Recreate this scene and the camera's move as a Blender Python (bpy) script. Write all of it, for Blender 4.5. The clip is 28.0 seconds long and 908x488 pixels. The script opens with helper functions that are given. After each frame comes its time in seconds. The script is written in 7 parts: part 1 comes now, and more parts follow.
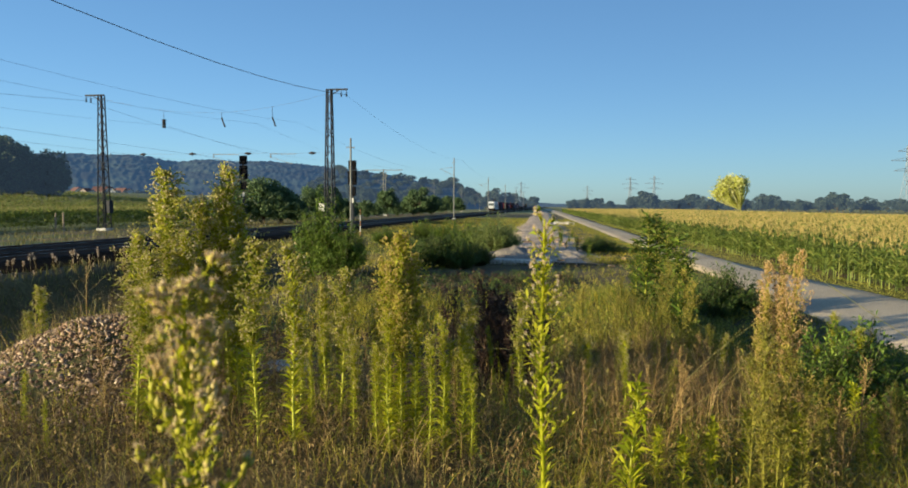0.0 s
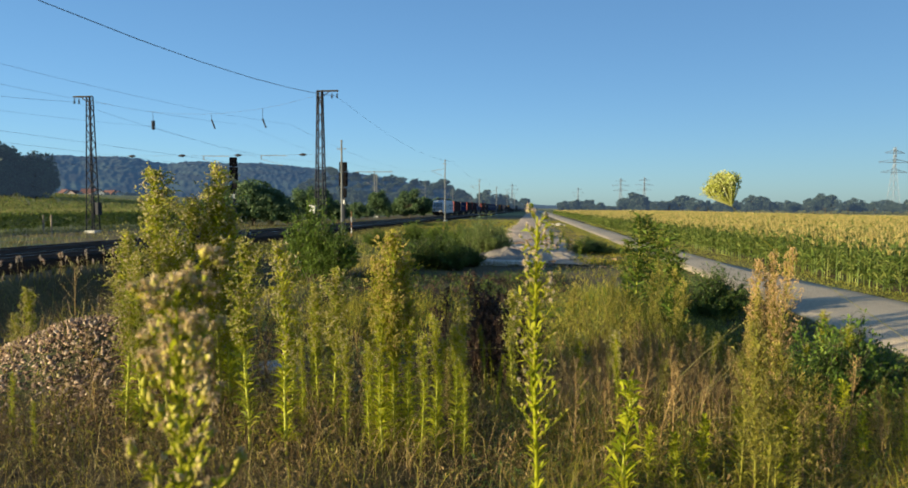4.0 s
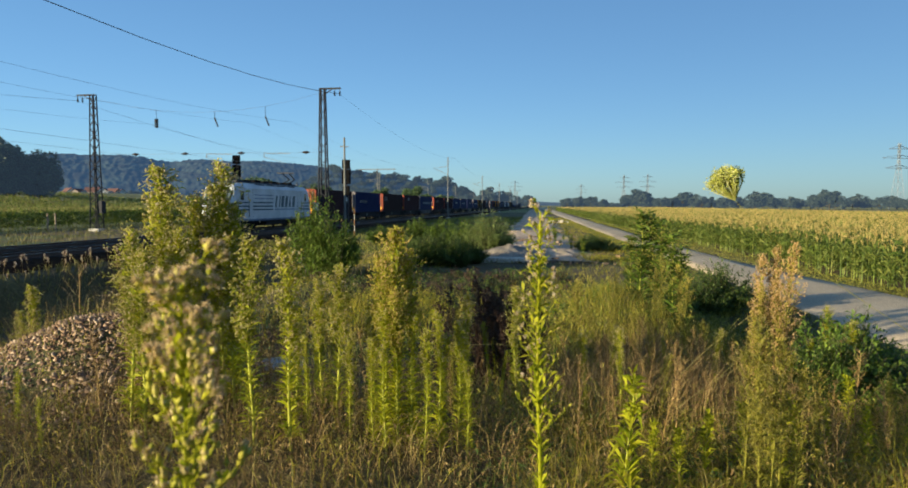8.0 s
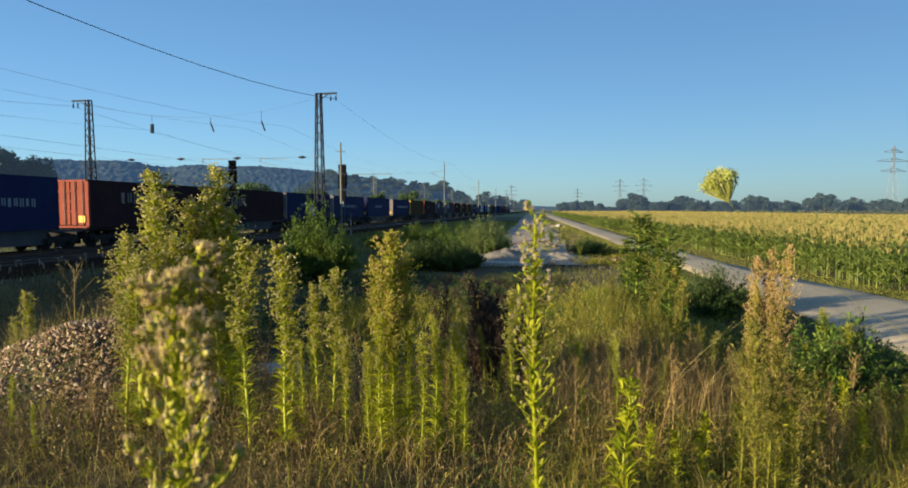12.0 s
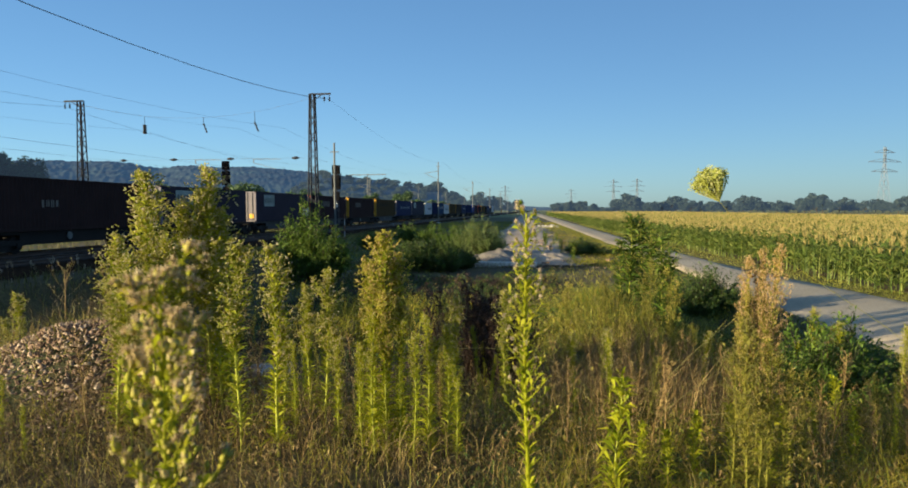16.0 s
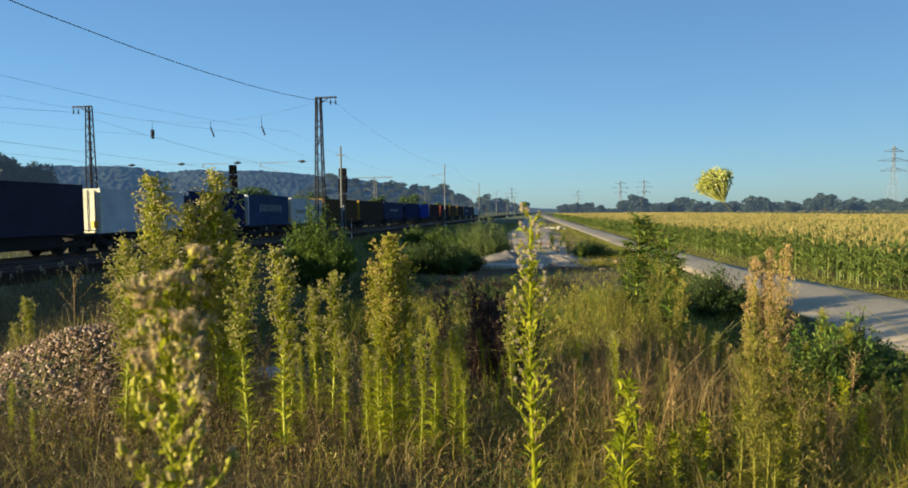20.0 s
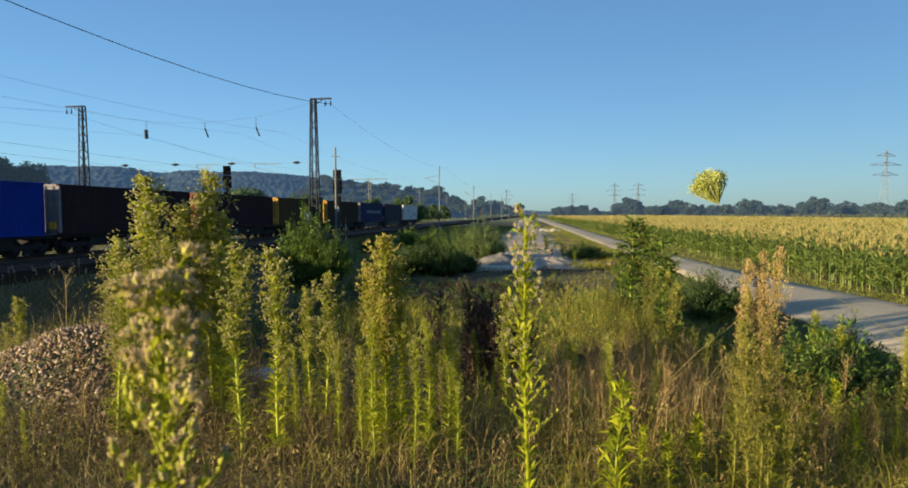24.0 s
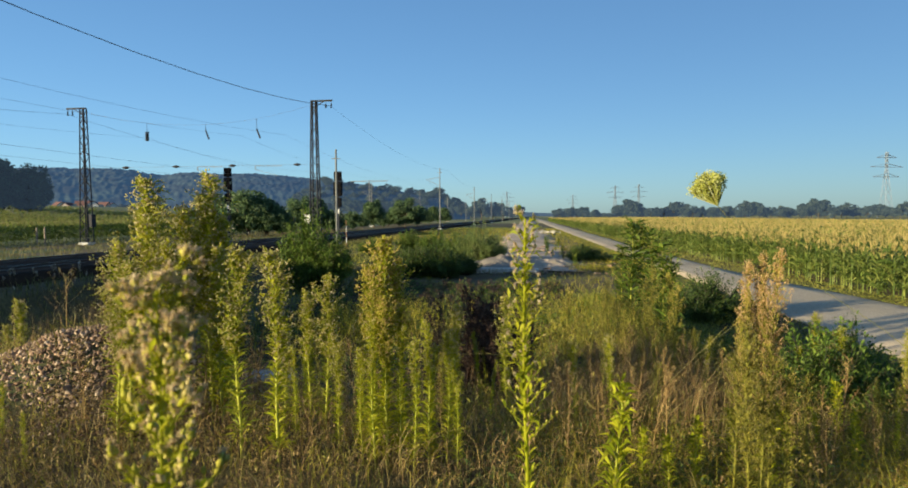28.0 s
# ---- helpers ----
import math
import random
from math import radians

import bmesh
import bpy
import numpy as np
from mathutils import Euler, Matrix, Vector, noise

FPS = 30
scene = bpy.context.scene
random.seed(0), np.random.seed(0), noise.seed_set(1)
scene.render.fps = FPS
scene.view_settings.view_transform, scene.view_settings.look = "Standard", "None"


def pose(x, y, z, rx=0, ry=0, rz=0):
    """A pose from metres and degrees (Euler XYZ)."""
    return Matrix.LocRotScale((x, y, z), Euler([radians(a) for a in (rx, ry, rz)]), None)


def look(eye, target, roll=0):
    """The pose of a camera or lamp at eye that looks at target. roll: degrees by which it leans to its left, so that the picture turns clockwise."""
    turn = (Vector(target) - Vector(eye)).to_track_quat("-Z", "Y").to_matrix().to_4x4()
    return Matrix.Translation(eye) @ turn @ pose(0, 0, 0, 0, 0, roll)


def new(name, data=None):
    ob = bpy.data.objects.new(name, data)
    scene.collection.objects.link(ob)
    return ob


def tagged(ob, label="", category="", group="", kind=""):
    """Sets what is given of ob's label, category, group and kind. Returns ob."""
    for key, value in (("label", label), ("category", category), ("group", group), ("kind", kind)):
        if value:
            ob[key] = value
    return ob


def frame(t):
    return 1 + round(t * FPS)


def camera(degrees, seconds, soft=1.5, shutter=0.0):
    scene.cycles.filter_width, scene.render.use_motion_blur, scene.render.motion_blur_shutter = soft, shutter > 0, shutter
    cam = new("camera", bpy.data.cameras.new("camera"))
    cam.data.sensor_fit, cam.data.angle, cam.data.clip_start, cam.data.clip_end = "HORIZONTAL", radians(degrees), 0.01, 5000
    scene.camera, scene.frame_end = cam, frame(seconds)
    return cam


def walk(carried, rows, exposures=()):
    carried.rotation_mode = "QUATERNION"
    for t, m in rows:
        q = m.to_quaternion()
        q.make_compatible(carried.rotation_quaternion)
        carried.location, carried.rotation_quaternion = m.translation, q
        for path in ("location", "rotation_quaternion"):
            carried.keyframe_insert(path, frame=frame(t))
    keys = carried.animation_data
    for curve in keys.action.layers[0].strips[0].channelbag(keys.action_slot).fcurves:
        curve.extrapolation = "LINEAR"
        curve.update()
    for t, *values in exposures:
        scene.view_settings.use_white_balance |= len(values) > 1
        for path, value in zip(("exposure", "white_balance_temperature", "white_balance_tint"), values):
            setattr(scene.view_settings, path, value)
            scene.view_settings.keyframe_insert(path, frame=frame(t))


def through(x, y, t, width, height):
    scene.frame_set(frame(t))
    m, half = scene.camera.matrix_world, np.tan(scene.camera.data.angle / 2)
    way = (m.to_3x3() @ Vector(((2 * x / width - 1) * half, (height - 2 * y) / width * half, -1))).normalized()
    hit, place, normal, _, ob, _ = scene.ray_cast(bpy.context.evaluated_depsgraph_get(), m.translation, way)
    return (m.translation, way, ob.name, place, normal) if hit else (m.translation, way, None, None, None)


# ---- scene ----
# One plan: the railway runs along +y at x = -28.2 and -23.9, rail tops at z = 0; the eye is at (0, 0, 2.25).
EYE = Vector((0.0, 0.0, 2.25))
cam = camera(70.0, 28.0, soft=1.75)
cam.data.dof.use_dof, cam.data.dof.focus_distance, cam.data.dof.aperture_fstop = True, 8.0, 4.0


def held(dx, dy, dz, left, up, lean):
    """The held camera: its sway in metres, then degrees to the left, upwards, and its lean."""
    eye = EYE + Vector((dx, dy, dz))
    a, b = radians(left), radians(up)
    way = Vector((-math.sin(a) * math.cos(b), math.cos(a) * math.cos(b), math.sin(b)))
    return look(eye, eye + way, lean)


walk(cam, [
    (0, held(-0.0000, 0.0000, 0.0000, 9.080, -3.372, 0.280)),
    (0.5, held(0.0024, 0.0055, -0.0083, 9.014, -3.491, 0.243)),
    (1, held(-0.0019, 0.0060, -0.0090, 8.862, -3.536, 0.170)),
    (1.5, held(-0.0054, 0.0042, -0.0086, 8.693, -3.353, 0.210)),
    (2, held(-0.0121, 0.0074, -0.0175, 8.483, -3.586, 0.182)),
    (2.5, held(-0.0019, 0.0048, -0.0142, 8.560, -3.579, 0.047)),
    (3, held(-0.0045, -0.0008, -0.0120, 8.488, -3.301, -0.121)),
    (3.5, held(-0.0050, 0.0020, -0.0170, 8.235, -3.200, 0.226)),
    (5.5, held(-0.0126, -0.0023, -0.0165, 8.678, -3.315, -0.145)),
    (6, held(-0.0105, -0.0028, -0.0192, 8.807, -3.319, -0.111)),
    (6.5, held(-0.0070, -0.0009, -0.0209, 8.608, -3.288, -0.262)),
    (7, held(-0.0033, -0.0010, -0.0234, 8.540, -3.334, 0.118)),
    (7.5, held(-0.0115, -0.0018, -0.0249, 8.481, -3.364, 0.159)),
    (8, held(-0.0064, -0.0009, -0.0249, 8.569, -3.453, 0.027)),
    (8.5, held(-0.0026, -0.0057, -0.0221, 8.487, -3.247, 0.018)),
    (9, held(-0.0025, -0.0053, -0.0230, 8.238, -3.128, 0.116)),
    (9.5, held(-0.0065, -0.0049, -0.0238, 8.036, -3.063, 0.216)),
    (10, held(-0.0041, -0.0038, -0.0229, 8.099, -3.043, 0.076)),
    (10.5, held(-0.0036, -0.0030, -0.0268, 8.011, -2.973, 0.207)),
    (11, held(-0.0007, 0.0023, -0.0296, 8.082, -3.342, 0.123)),
    (11.5, held(0.0001, -0.0011, -0.0286, 8.279, -3.236, -0.123)),
    (12, held(-0.0005, -0.0007, -0.0303, 8.269, -3.061, -0.166)),
    (12.5, held(0.0046, -0.0044, -0.0244, 8.264, -2.936, -0.001)),
    (14.5, held(0.0065, -0.0008, -0.0284, 8.044, -2.827, -0.310)),
    (15, held(0.0128, 0.0008, -0.0328, 8.149, -2.946, -0.260)),
    (15.5, held(0.0116, 0.0015, -0.0339, 8.120, -2.935, -0.199)),
    (16, held(0.0102, 0.0039, -0.0354, 7.749, -3.007, -0.237)),
    (16.5, held(0.0138, -0.0004, -0.0336, 8.054, -3.087, -0.371)),
    (17, held(0.0150, 0.0004, -0.0340, 8.054, -3.023, -0.383)),
    (17.5, held(0.0173, -0.0001, -0.0329, 8.061, -2.959, -0.383)),
    (18, held(0.0154, 0.0006, -0.0339, 8.273, -2.960, -0.542)),
    (18.5, held(0.0157, -0.0010, -0.0337, 8.418, -2.918, -0.733)),
    (19, held(0.0155, -0.0025, -0.0328, 8.391, -2.813, -0.501)),
    (19.5, held(0.0158, -0.0024, -0.0320, 8.331, -2.736, -0.605)),
    (20, held(0.0187, -0.0011, -0.0336, 8.347, -2.802, -0.607)),
    (20.5, held(0.0141, -0.0010, -0.0329, 8.119, -2.865, -0.567)),
    (21, held(0.0146, -0.0026, -0.0328, 8.157, -2.834, -0.662)),
    (21.5, held(0.0090, -0.0001, -0.0351, 7.833, -2.755, -0.471)),
    (23.5, held(0.0166, 0.0023, -0.0388, 8.255, -2.773, -0.446)),
    (24, held(0.0171, 0.0014, -0.0391, 7.850, -2.631, -0.348)),
    (24.5, held(0.0182, -0.0003, -0.0387, 8.029, -2.683, -0.407)),
    (25, held(0.0203, -0.0012, -0.0377, 8.024, -2.599, -0.516)),
    (25.5, held(0.0195, 0.0006, -0.0360, 8.049, -2.429, -0.459)),
    (26, held(0.0165, 0.0019, -0.0381, 7.728, -2.416, -0.285)),
    (26.5, held(0.0169, -0.0007, -0.0367, 7.792, -2.555, -0.245)),
    (27, held(0.0171, -0.0028, -0.0347, 8.052, -2.442, -0.515)),
    (27.5, held(0.0210, 0.0019, -0.0385, 8.028, -2.431, -0.389)),
    (28, held(0.0215, 0.0036, -0.0396, 7.903, -2.463, -0.371)),
])

# ---- light ----
SUN_EL, SUN_AZ = radians(8.8), math.atan2(-0.80, -0.60)
world = bpy.data.worlds.new("sky")
scene.world = world
world.use_nodes = True
wn = world.node_tree
sky = wn.nodes.new("ShaderNodeTexSky")
sky.sky_type = "NISHITA"
sky.sun_disc = False
sky.sun_elevation, sky.sun_rotation = SUN_EL, -SUN_AZ
sky.air_density, sky.dust_density, sky.ozone_density = 1.0, 0.1, 5.0
tint = wn.nodes.new("ShaderNodeMix")
tint.data_type, tint.blend_type = "RGBA", "MULTIPLY"
tint.inputs[0].default_value = 1.0
tint.inputs[7].default_value = (0.635, 0.865, 1.0, 1)
soften = wn.nodes.new("ShaderNodeGamma")
soften.inputs[1].default_value = 0.60
wn.links.new(sky.outputs[0], soften.inputs[0])
wn.links.new(soften.outputs[0], tint.inputs[6])
# Added second sky with its own invented 70-degree sun, to even out the first.
second_sky = wn.nodes.new("ShaderNodeTexSky")
second_sky.sky_type, second_sky.sun_disc = "NISHITA", False
second_sky.sun_elevation, second_sky.sun_rotation = radians(70), -SUN_AZ
second_sky.air_density, second_sky.dust_density, second_sky.ozone_density = 1.0, 0.6, 2.0
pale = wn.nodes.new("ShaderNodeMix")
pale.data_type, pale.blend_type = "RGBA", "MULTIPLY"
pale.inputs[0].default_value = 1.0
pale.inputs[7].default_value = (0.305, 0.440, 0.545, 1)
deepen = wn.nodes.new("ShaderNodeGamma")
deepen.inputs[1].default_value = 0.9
wn.links.new(second_sky.outputs[0], deepen.inputs[0])
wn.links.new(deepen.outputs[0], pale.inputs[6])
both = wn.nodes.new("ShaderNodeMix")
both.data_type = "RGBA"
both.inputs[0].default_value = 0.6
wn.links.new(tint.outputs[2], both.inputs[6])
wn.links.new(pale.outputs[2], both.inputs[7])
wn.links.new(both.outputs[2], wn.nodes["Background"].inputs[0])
wn.nodes["Background"].inputs[1].default_value = 0.114
sun_data = bpy.data.lights.new("sun", "SUN")
sun_data.energy, sun_data.angle, sun_data.color = 5.0, radians(0.5), (1.0, 0.86, 0.56)
sun = new("sun", sun_data)
to_sun = Vector((math.sin(SUN_AZ) * math.cos(SUN_EL), math.cos(SUN_AZ) * math.cos(SUN_EL), math.sin(SUN_EL)))
sun.matrix_world = look(to_sun * 50, (0, 0, 0))
scene.view_settings.exposure = 1.43

# ---- materials ----


def material(name, rough=0.7, metal=0.0, spec=0.3):
    m = bpy.data.materials.new(name)
    m.use_nodes = True
    b = m.node_tree.nodes["Principled BSDF"]
    b.inputs["Roughness"].default_value = rough
    b.inputs["Metallic"].default_value = metal
    b.inputs["Specular IOR Level"].default_value = spec
    return m, m.node_tree, b


def ramp(nt, stops):
    r = nt.nodes.new("ShaderNodeValToRGB")
    while len(r.color_ramp.elements) < len(stops):
        r.color_ramp.elements.new(0.5)
    for e, (p, c) in zip(r.color_ramp.elements, stops):
        e.position, e.color = p, (*c, 1)
    return r


def noise_node(nt, scale, detail=4.0, coords="Object"):
    tc = nt.nodes.new("ShaderNodeTexCoord")
    n = nt.nodes.new("ShaderNodeTexNoise")
    n.inputs["Scale"].default_value, n.inputs["Detail"].default_value = scale, detail
    nt.links.new(tc.outputs[coords], n.inputs["Vector"])
    return n


def mixed(nt, kind, a, b, fac=0.5):
    """A colour mix; a and b are sockets or colours, fac a socket or a number."""
    x = nt.nodes.new("ShaderNodeMix")
    x.data_type, x.blend_type = "RGBA", kind
    for sock, v in ((x.inputs[6], a), (x.inputs[7], b), (x.inputs[0], fac)):
        if isinstance(v, bpy.types.NodeSocket):
            nt.links.new(v, sock)
        else:
            sock.default_value = (*v, 1) if isinstance(v, tuple) else v
    return x.outputs[2]


def bumped(nt, b, height, strength=0.4, distance=0.02):
    k = nt.nodes.new("ShaderNodeBump")
    k.inputs["Strength"].default_value, k.inputs["Distance"].default_value = strength, distance
    nt.links.new(height, k.inputs["Height"])
    nt.links.new(k.outputs[0], b.inputs["Normal"])


def two_scale(name, lo, hi, big=0.3, fine=6.0, rough=0.8, metal=0.0, bump=0.4, dist=0.02, spot=None, coords="Object", spec=0.3, grain=(0.55, 1.25)):
    """A surface whose colour goes from lo to hi over patches and grain, with fine relief."""
    m, nt, b = material(name, rough, metal, spec)
    n1, n2 = noise_node(nt, big, 3, coords), noise_node(nt, fine, 6, coords)
    r = ramp(nt, [(0.35, lo), (0.65, hi)])
    nt.links.new(n1.outputs[0], r.inputs[0])
    g = ramp(nt, [(0.3, (grain[0],) * 3), (0.7, (grain[1],) * 3)])
    nt.links.new(n2.outputs[0], g.inputs[0])
    c = mixed(nt, "MULTIPLY", r.outputs[0], g.outputs[0], 1.0)
    if spot:
        n3 = noise_node(nt, spot[1], 5, coords)
        k = ramp(nt, [(spot[2], (0, 0, 0)), (spot[2] + 0.08, (1, 1, 1))])
        nt.links.new(n3.outputs[0], k.inputs[0])
        c = mixed(nt, "MIX", c, spot[0], k.outputs[0])
    nt.links.new(c, b.inputs["Base Color"])
    bumped(nt, b, n2.outputs[0], bump, dist)
    return m


def leafy(name, stops, through=0.35, rough=0.55, per="island"):
    """Foliage: colour differs leaf by leaf, and some light passes through."""
    m, nt, b = material(name, rough, 0, 0.25)
    if per == "island":
        g = nt.nodes.new("ShaderNodeNewGeometry")
        src = g.outputs["Random Per Island"]
    else:
        src = nt.nodes.new("ShaderNodeObjectInfo").outputs["Random"]
    r = ramp(nt, stops)
    nt.links.new(src, r.inputs[0])
    n = noise_node(nt, 1.3, 3)
    g2 = ramp(nt, [(0.3, (0.75, 0.75, 0.75)), (0.7, (1.2, 1.2, 1.2))])
    nt.links.new(n.outputs[0], g2.inputs[0])
    c = mixed(nt, "MULTIPLY", r.outputs[0], g2.outputs[0], 1.0)
    nt.links.new(c, b.inputs["Base Color"])
    t = nt.nodes.new("ShaderNodeBsdfTranslucent")
    nt.links.new(c, t.inputs[0])
    x = nt.nodes.new("ShaderNodeMixShader")
    x.inputs[0].default_value = through
    nt.links.new(b.outputs[0], x.inputs[1])
    nt.links.new(t.outputs[0], x.inputs[2])
    nt.links.new(x.outputs[0], nt.nodes["Material Output"].inputs[0])
    return m


def plain(name, c, rough=0.6, metal=0.0, wear=0.25, fine=9.0, bump=0.1):
    """Paint or metal with slight dirt and unevenness."""
    lo = tuple(v * (1 - wear) for v in c)
    return two_scale(name, lo, tuple(min(1, v * (1 + wear * 0.5)) for v in c), 0.7, fine, rough, metal, bump, 0.004, grain=(0.90, 1.06))


M = {}
M["steel_dark"] = plain("weathered_steel", (0.018, 0.020, 0.026), 0.8, 0.0)
M["steel_grey"] = plain("galvanised_steel", (0.12, 0.125, 0.12), 0.7, 0.0)
M["rail"] = plain("rail_rust", (0.07, 0.042, 0.03), 0.7, 0.2)
M["rail_top"] = plain("rail_shine", (0.42, 0.40, 0.38), 0.25, 1.0)
M["black"] = plain("black_enamel", (0.006, 0.006, 0.007), 0.9)
M["loco_white"] = plain("loco_white", (0.45, 0.465, 0.49), 0.5, wear=0.18)
M["loco_dark"] = plain("loco_dark_green", (0.012, 0.045, 0.075), 0.4)
M["loco_under"] = plain("underframe_grime", (0.014, 0.011, 0.010), 0.9)
M["roof_gear"] = plain("roof_gear", (0.035, 0.037, 0.042), 0.7)
M["lamp"] = plain("lamp_lens", (0.75, 0.75, 0.70), 0.15)
M["yellow"] = plain("yellow_enamel", (0.75, 0.42, 0.03), 0.5)
M["concrete"] = two_scale("concrete", (0.30, 0.29, 0.27), (0.42, 0.40, 0.37), 1.2, 20, 0.9, 0, 0.3, 0.01)
M["black"].node_tree.nodes["Principled BSDF"].inputs["Specular IOR Level"].default_value = 0.05
M["insulator"] = plain("dark_porcelain", (0.018, 0.018, 0.022), 0.5)
M["wire"] = plain("wire", (0.10, 0.10, 0.10), 0.6, 0.5)
M["mark_pale"] = plain("faded_white", (0.42, 0.41, 0.38), 0.8)
M["mark_blue"] = plain("faded_blue_grey", (0.13, 0.17, 0.25), 0.7)
M["mark_rust"] = plain("faded_red", (0.22, 0.11, 0.05), 0.8)
M["wood"] = plain("grey_wood", (0.24, 0.19, 0.14), 0.85)
M["glass"], _nt, _b = material("dark_glass", 0.06, 0, 0.6)
_b.inputs["Base Color"].default_value = (0.012, 0.016, 0.018, 1)

# base colour lightened to hold the sky's reflection in the glass
M["screen"], _nt, _b = material("sky_toned_windscreen", 0.12, 0, 1.0)
_b.inputs["Base Color"].default_value = (0.07, 0.085, 0.085, 1)
M["ground"] = two_scale("dry_soil", (0.07, 0.048, 0.022), (0.11, 0.085, 0.032), 0.35, 9, 0.95, 0, 0.9, 0.05, ((0.05, 0.07, 0.016), 0.16, 0.52), "Object")
M["field"] = two_scale("far_meadow", (0.09, 0.11, 0.035), (0.20, 0.19, 0.07), 0.006, 0.4, 0.95, 0, 0.5, 0.1, None)
M["asphalt"] = two_scale("worn_asphalt", (0.36, 0.29, 0.20), (0.47, 0.385, 0.27), 0.25, 30, 0.92, 0, 0.35, 0.01, ((0.20, 0.17, 0.13), 0.6, 0.62))
M["gravel"] = two_scale("pale_gravel", (0.35, 0.26, 0.18), (0.50, 0.385, 0.28), 0.35, 14, 0.95, 0, 0.8, 0.05, ((0.20, 0.17, 0.12), 0.5, 0.6))
M["ballast"] = two_scale("ballast", (0.020, 0.011, 0.006), (0.042, 0.024, 0.014), 0.5, 5, 0.95, 0, 1.0, 0.12, spec=0.02)
M["sleeper"] = two_scale("dark_sleeper_wood", (0.018, 0.014, 0.012), (0.04, 0.031, 0.026), 1.5, 12, 0.9, 0, 0.3, 0.01)
M["stone"] = None
m_, nt_, b_ = material("pinkish_stone", 0.9)
o_ = nt_.nodes.new("ShaderNodeObjectInfo")
g_ = nt_.nodes.new("ShaderNodeNewGeometry")
a_ = nt_.nodes.new("ShaderNodeMath")
a_.operation = "ADD"
nt_.links.new(o_.outputs["Random"], a_.inputs[0])
nt_.links.new(g_.outputs["Random Per Island"], a_.inputs[1])
w_ = nt_.nodes.new("ShaderNodeMath")
w_.operation = "FRACT"
nt_.links.new(a_.outputs[0], w_.inputs[0])
r_ = ramp(nt_, [(0.0, (0.12, 0.070, 0.044)), (0.35, (0.22, 0.138, 0.088)), (0.7, (0.32, 0.22, 0.145)), (1.0, (0.46, 0.36, 0.26))])
nt_.links.new(w_.outputs[0], r_.inputs[0])
n_ = noise_node(nt_, 22, 5)
q_ = ramp(nt_, [(0.3, (0.6, 0.6, 0.6)), (0.7, (1.2, 1.2, 1.2))])
nt_.links.new(n_.outputs[0], q_.inputs[0])
nt_.links.new(mixed(nt_, "MULTIPLY", r_.outputs[0], q_.outputs[0], 1.0), b_.inputs["Base Color"])
bumped(nt_, b_, n_.outputs[0], 0.5, 0.01)
M["stone"] = m_
M["bark"] = two_scale("bark", (0.05, 0.04, 0.03), (0.11, 0.09, 0.065), 2, 18, 0.9, 0, 0.8, 0.03)
M["leaf_dark"] = leafy("tree_leaf", [(0, (0.036, 0.066, 0.030)), (0.6, (0.068, 0.115, 0.045)), (1, (0.11, 0.16, 0.06))], 0.32)
M["leaf_far"] = leafy("far_tree_leaf_haze_glow", [(0, (0.022, 0.036, 0.028)), (1, (0.045, 0.062, 0.036))], 0.3)
M["leaf_grove"] = leafy("grove_leaf_haze_glow", [(0, (0.022, 0.040, 0.024)), (1, (0.050, 0.075, 0.036))], 0.3)
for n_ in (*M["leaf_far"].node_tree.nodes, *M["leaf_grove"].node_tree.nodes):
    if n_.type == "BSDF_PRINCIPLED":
        # bluish glow stands in for the hazy air before far trees and grove
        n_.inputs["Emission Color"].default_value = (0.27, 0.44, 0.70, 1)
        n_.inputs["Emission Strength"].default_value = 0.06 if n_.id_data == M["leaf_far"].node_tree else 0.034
M["leaf_bush"] = leafy("bush_leaf", [(0, (0.05, 0.09, 0.012)), (0.6, (0.10, 0.16, 0.02)), (1, (0.17, 0.23, 0.035))], 0.35)
M["leaf_bramble"] = leafy("bramble_leaf", [(0, (0.034, 0.064, 0.014)), (0.6, (0.068, 0.115, 0.022)), (1, (0.13, 0.17, 0.036))], 0.3)
M["leaf_weed"] = leafy("weed_leaf", [(0, (0.15, 0.20, 0.016)), (0.5, (0.33, 0.36, 0.024)), (1, (0.52, 0.49, 0.05))], 0.5)
M["leaf_lime"] = leafy("lime_weed_leaf", [(0, (0.22, 0.27, 0.012)), (0.5, (0.38, 0.40, 0.016)), (1, (0.55, 0.52, 0.035))], 0.55)
M["stem_weed"] = leafy("weed_stem", [(0, (0.26, 0.30, 0.04)), (1, (0.46, 0.46, 0.07))], 0.3)
M["leaf_herb"] = leafy("herb_leaf", [(0, (0.10, 0.11, 0.018)), (0.5, (0.235, 0.23, 0.032)), (1, (0.42, 0.36, 0.07))], 0.45)
M["grass_olive"] = leafy("olive_grass", [(0, (0.07, 0.07, 0.018)), (0.5, (0.13, 0.12, 0.03)), (1, (0.22, 0.19, 0.06))], 0.3)
M["head_pale"] = leafy("weed_flower_head", [(0, (0.30, 0.31, 0.04)), (0.35, (0.46, 0.42, 0.10)), (0.75, (0.54, 0.46, 0.22)), (1, (0.68, 0.58, 0.40))], 0.5)
M["head_tan"] = leafy("faded_flower_head", [(0, (0.42, 0.30, 0.15)), (0.5, (0.56, 0.42, 0.23)), (1, (0.70, 0.57, 0.36))], 0.45)
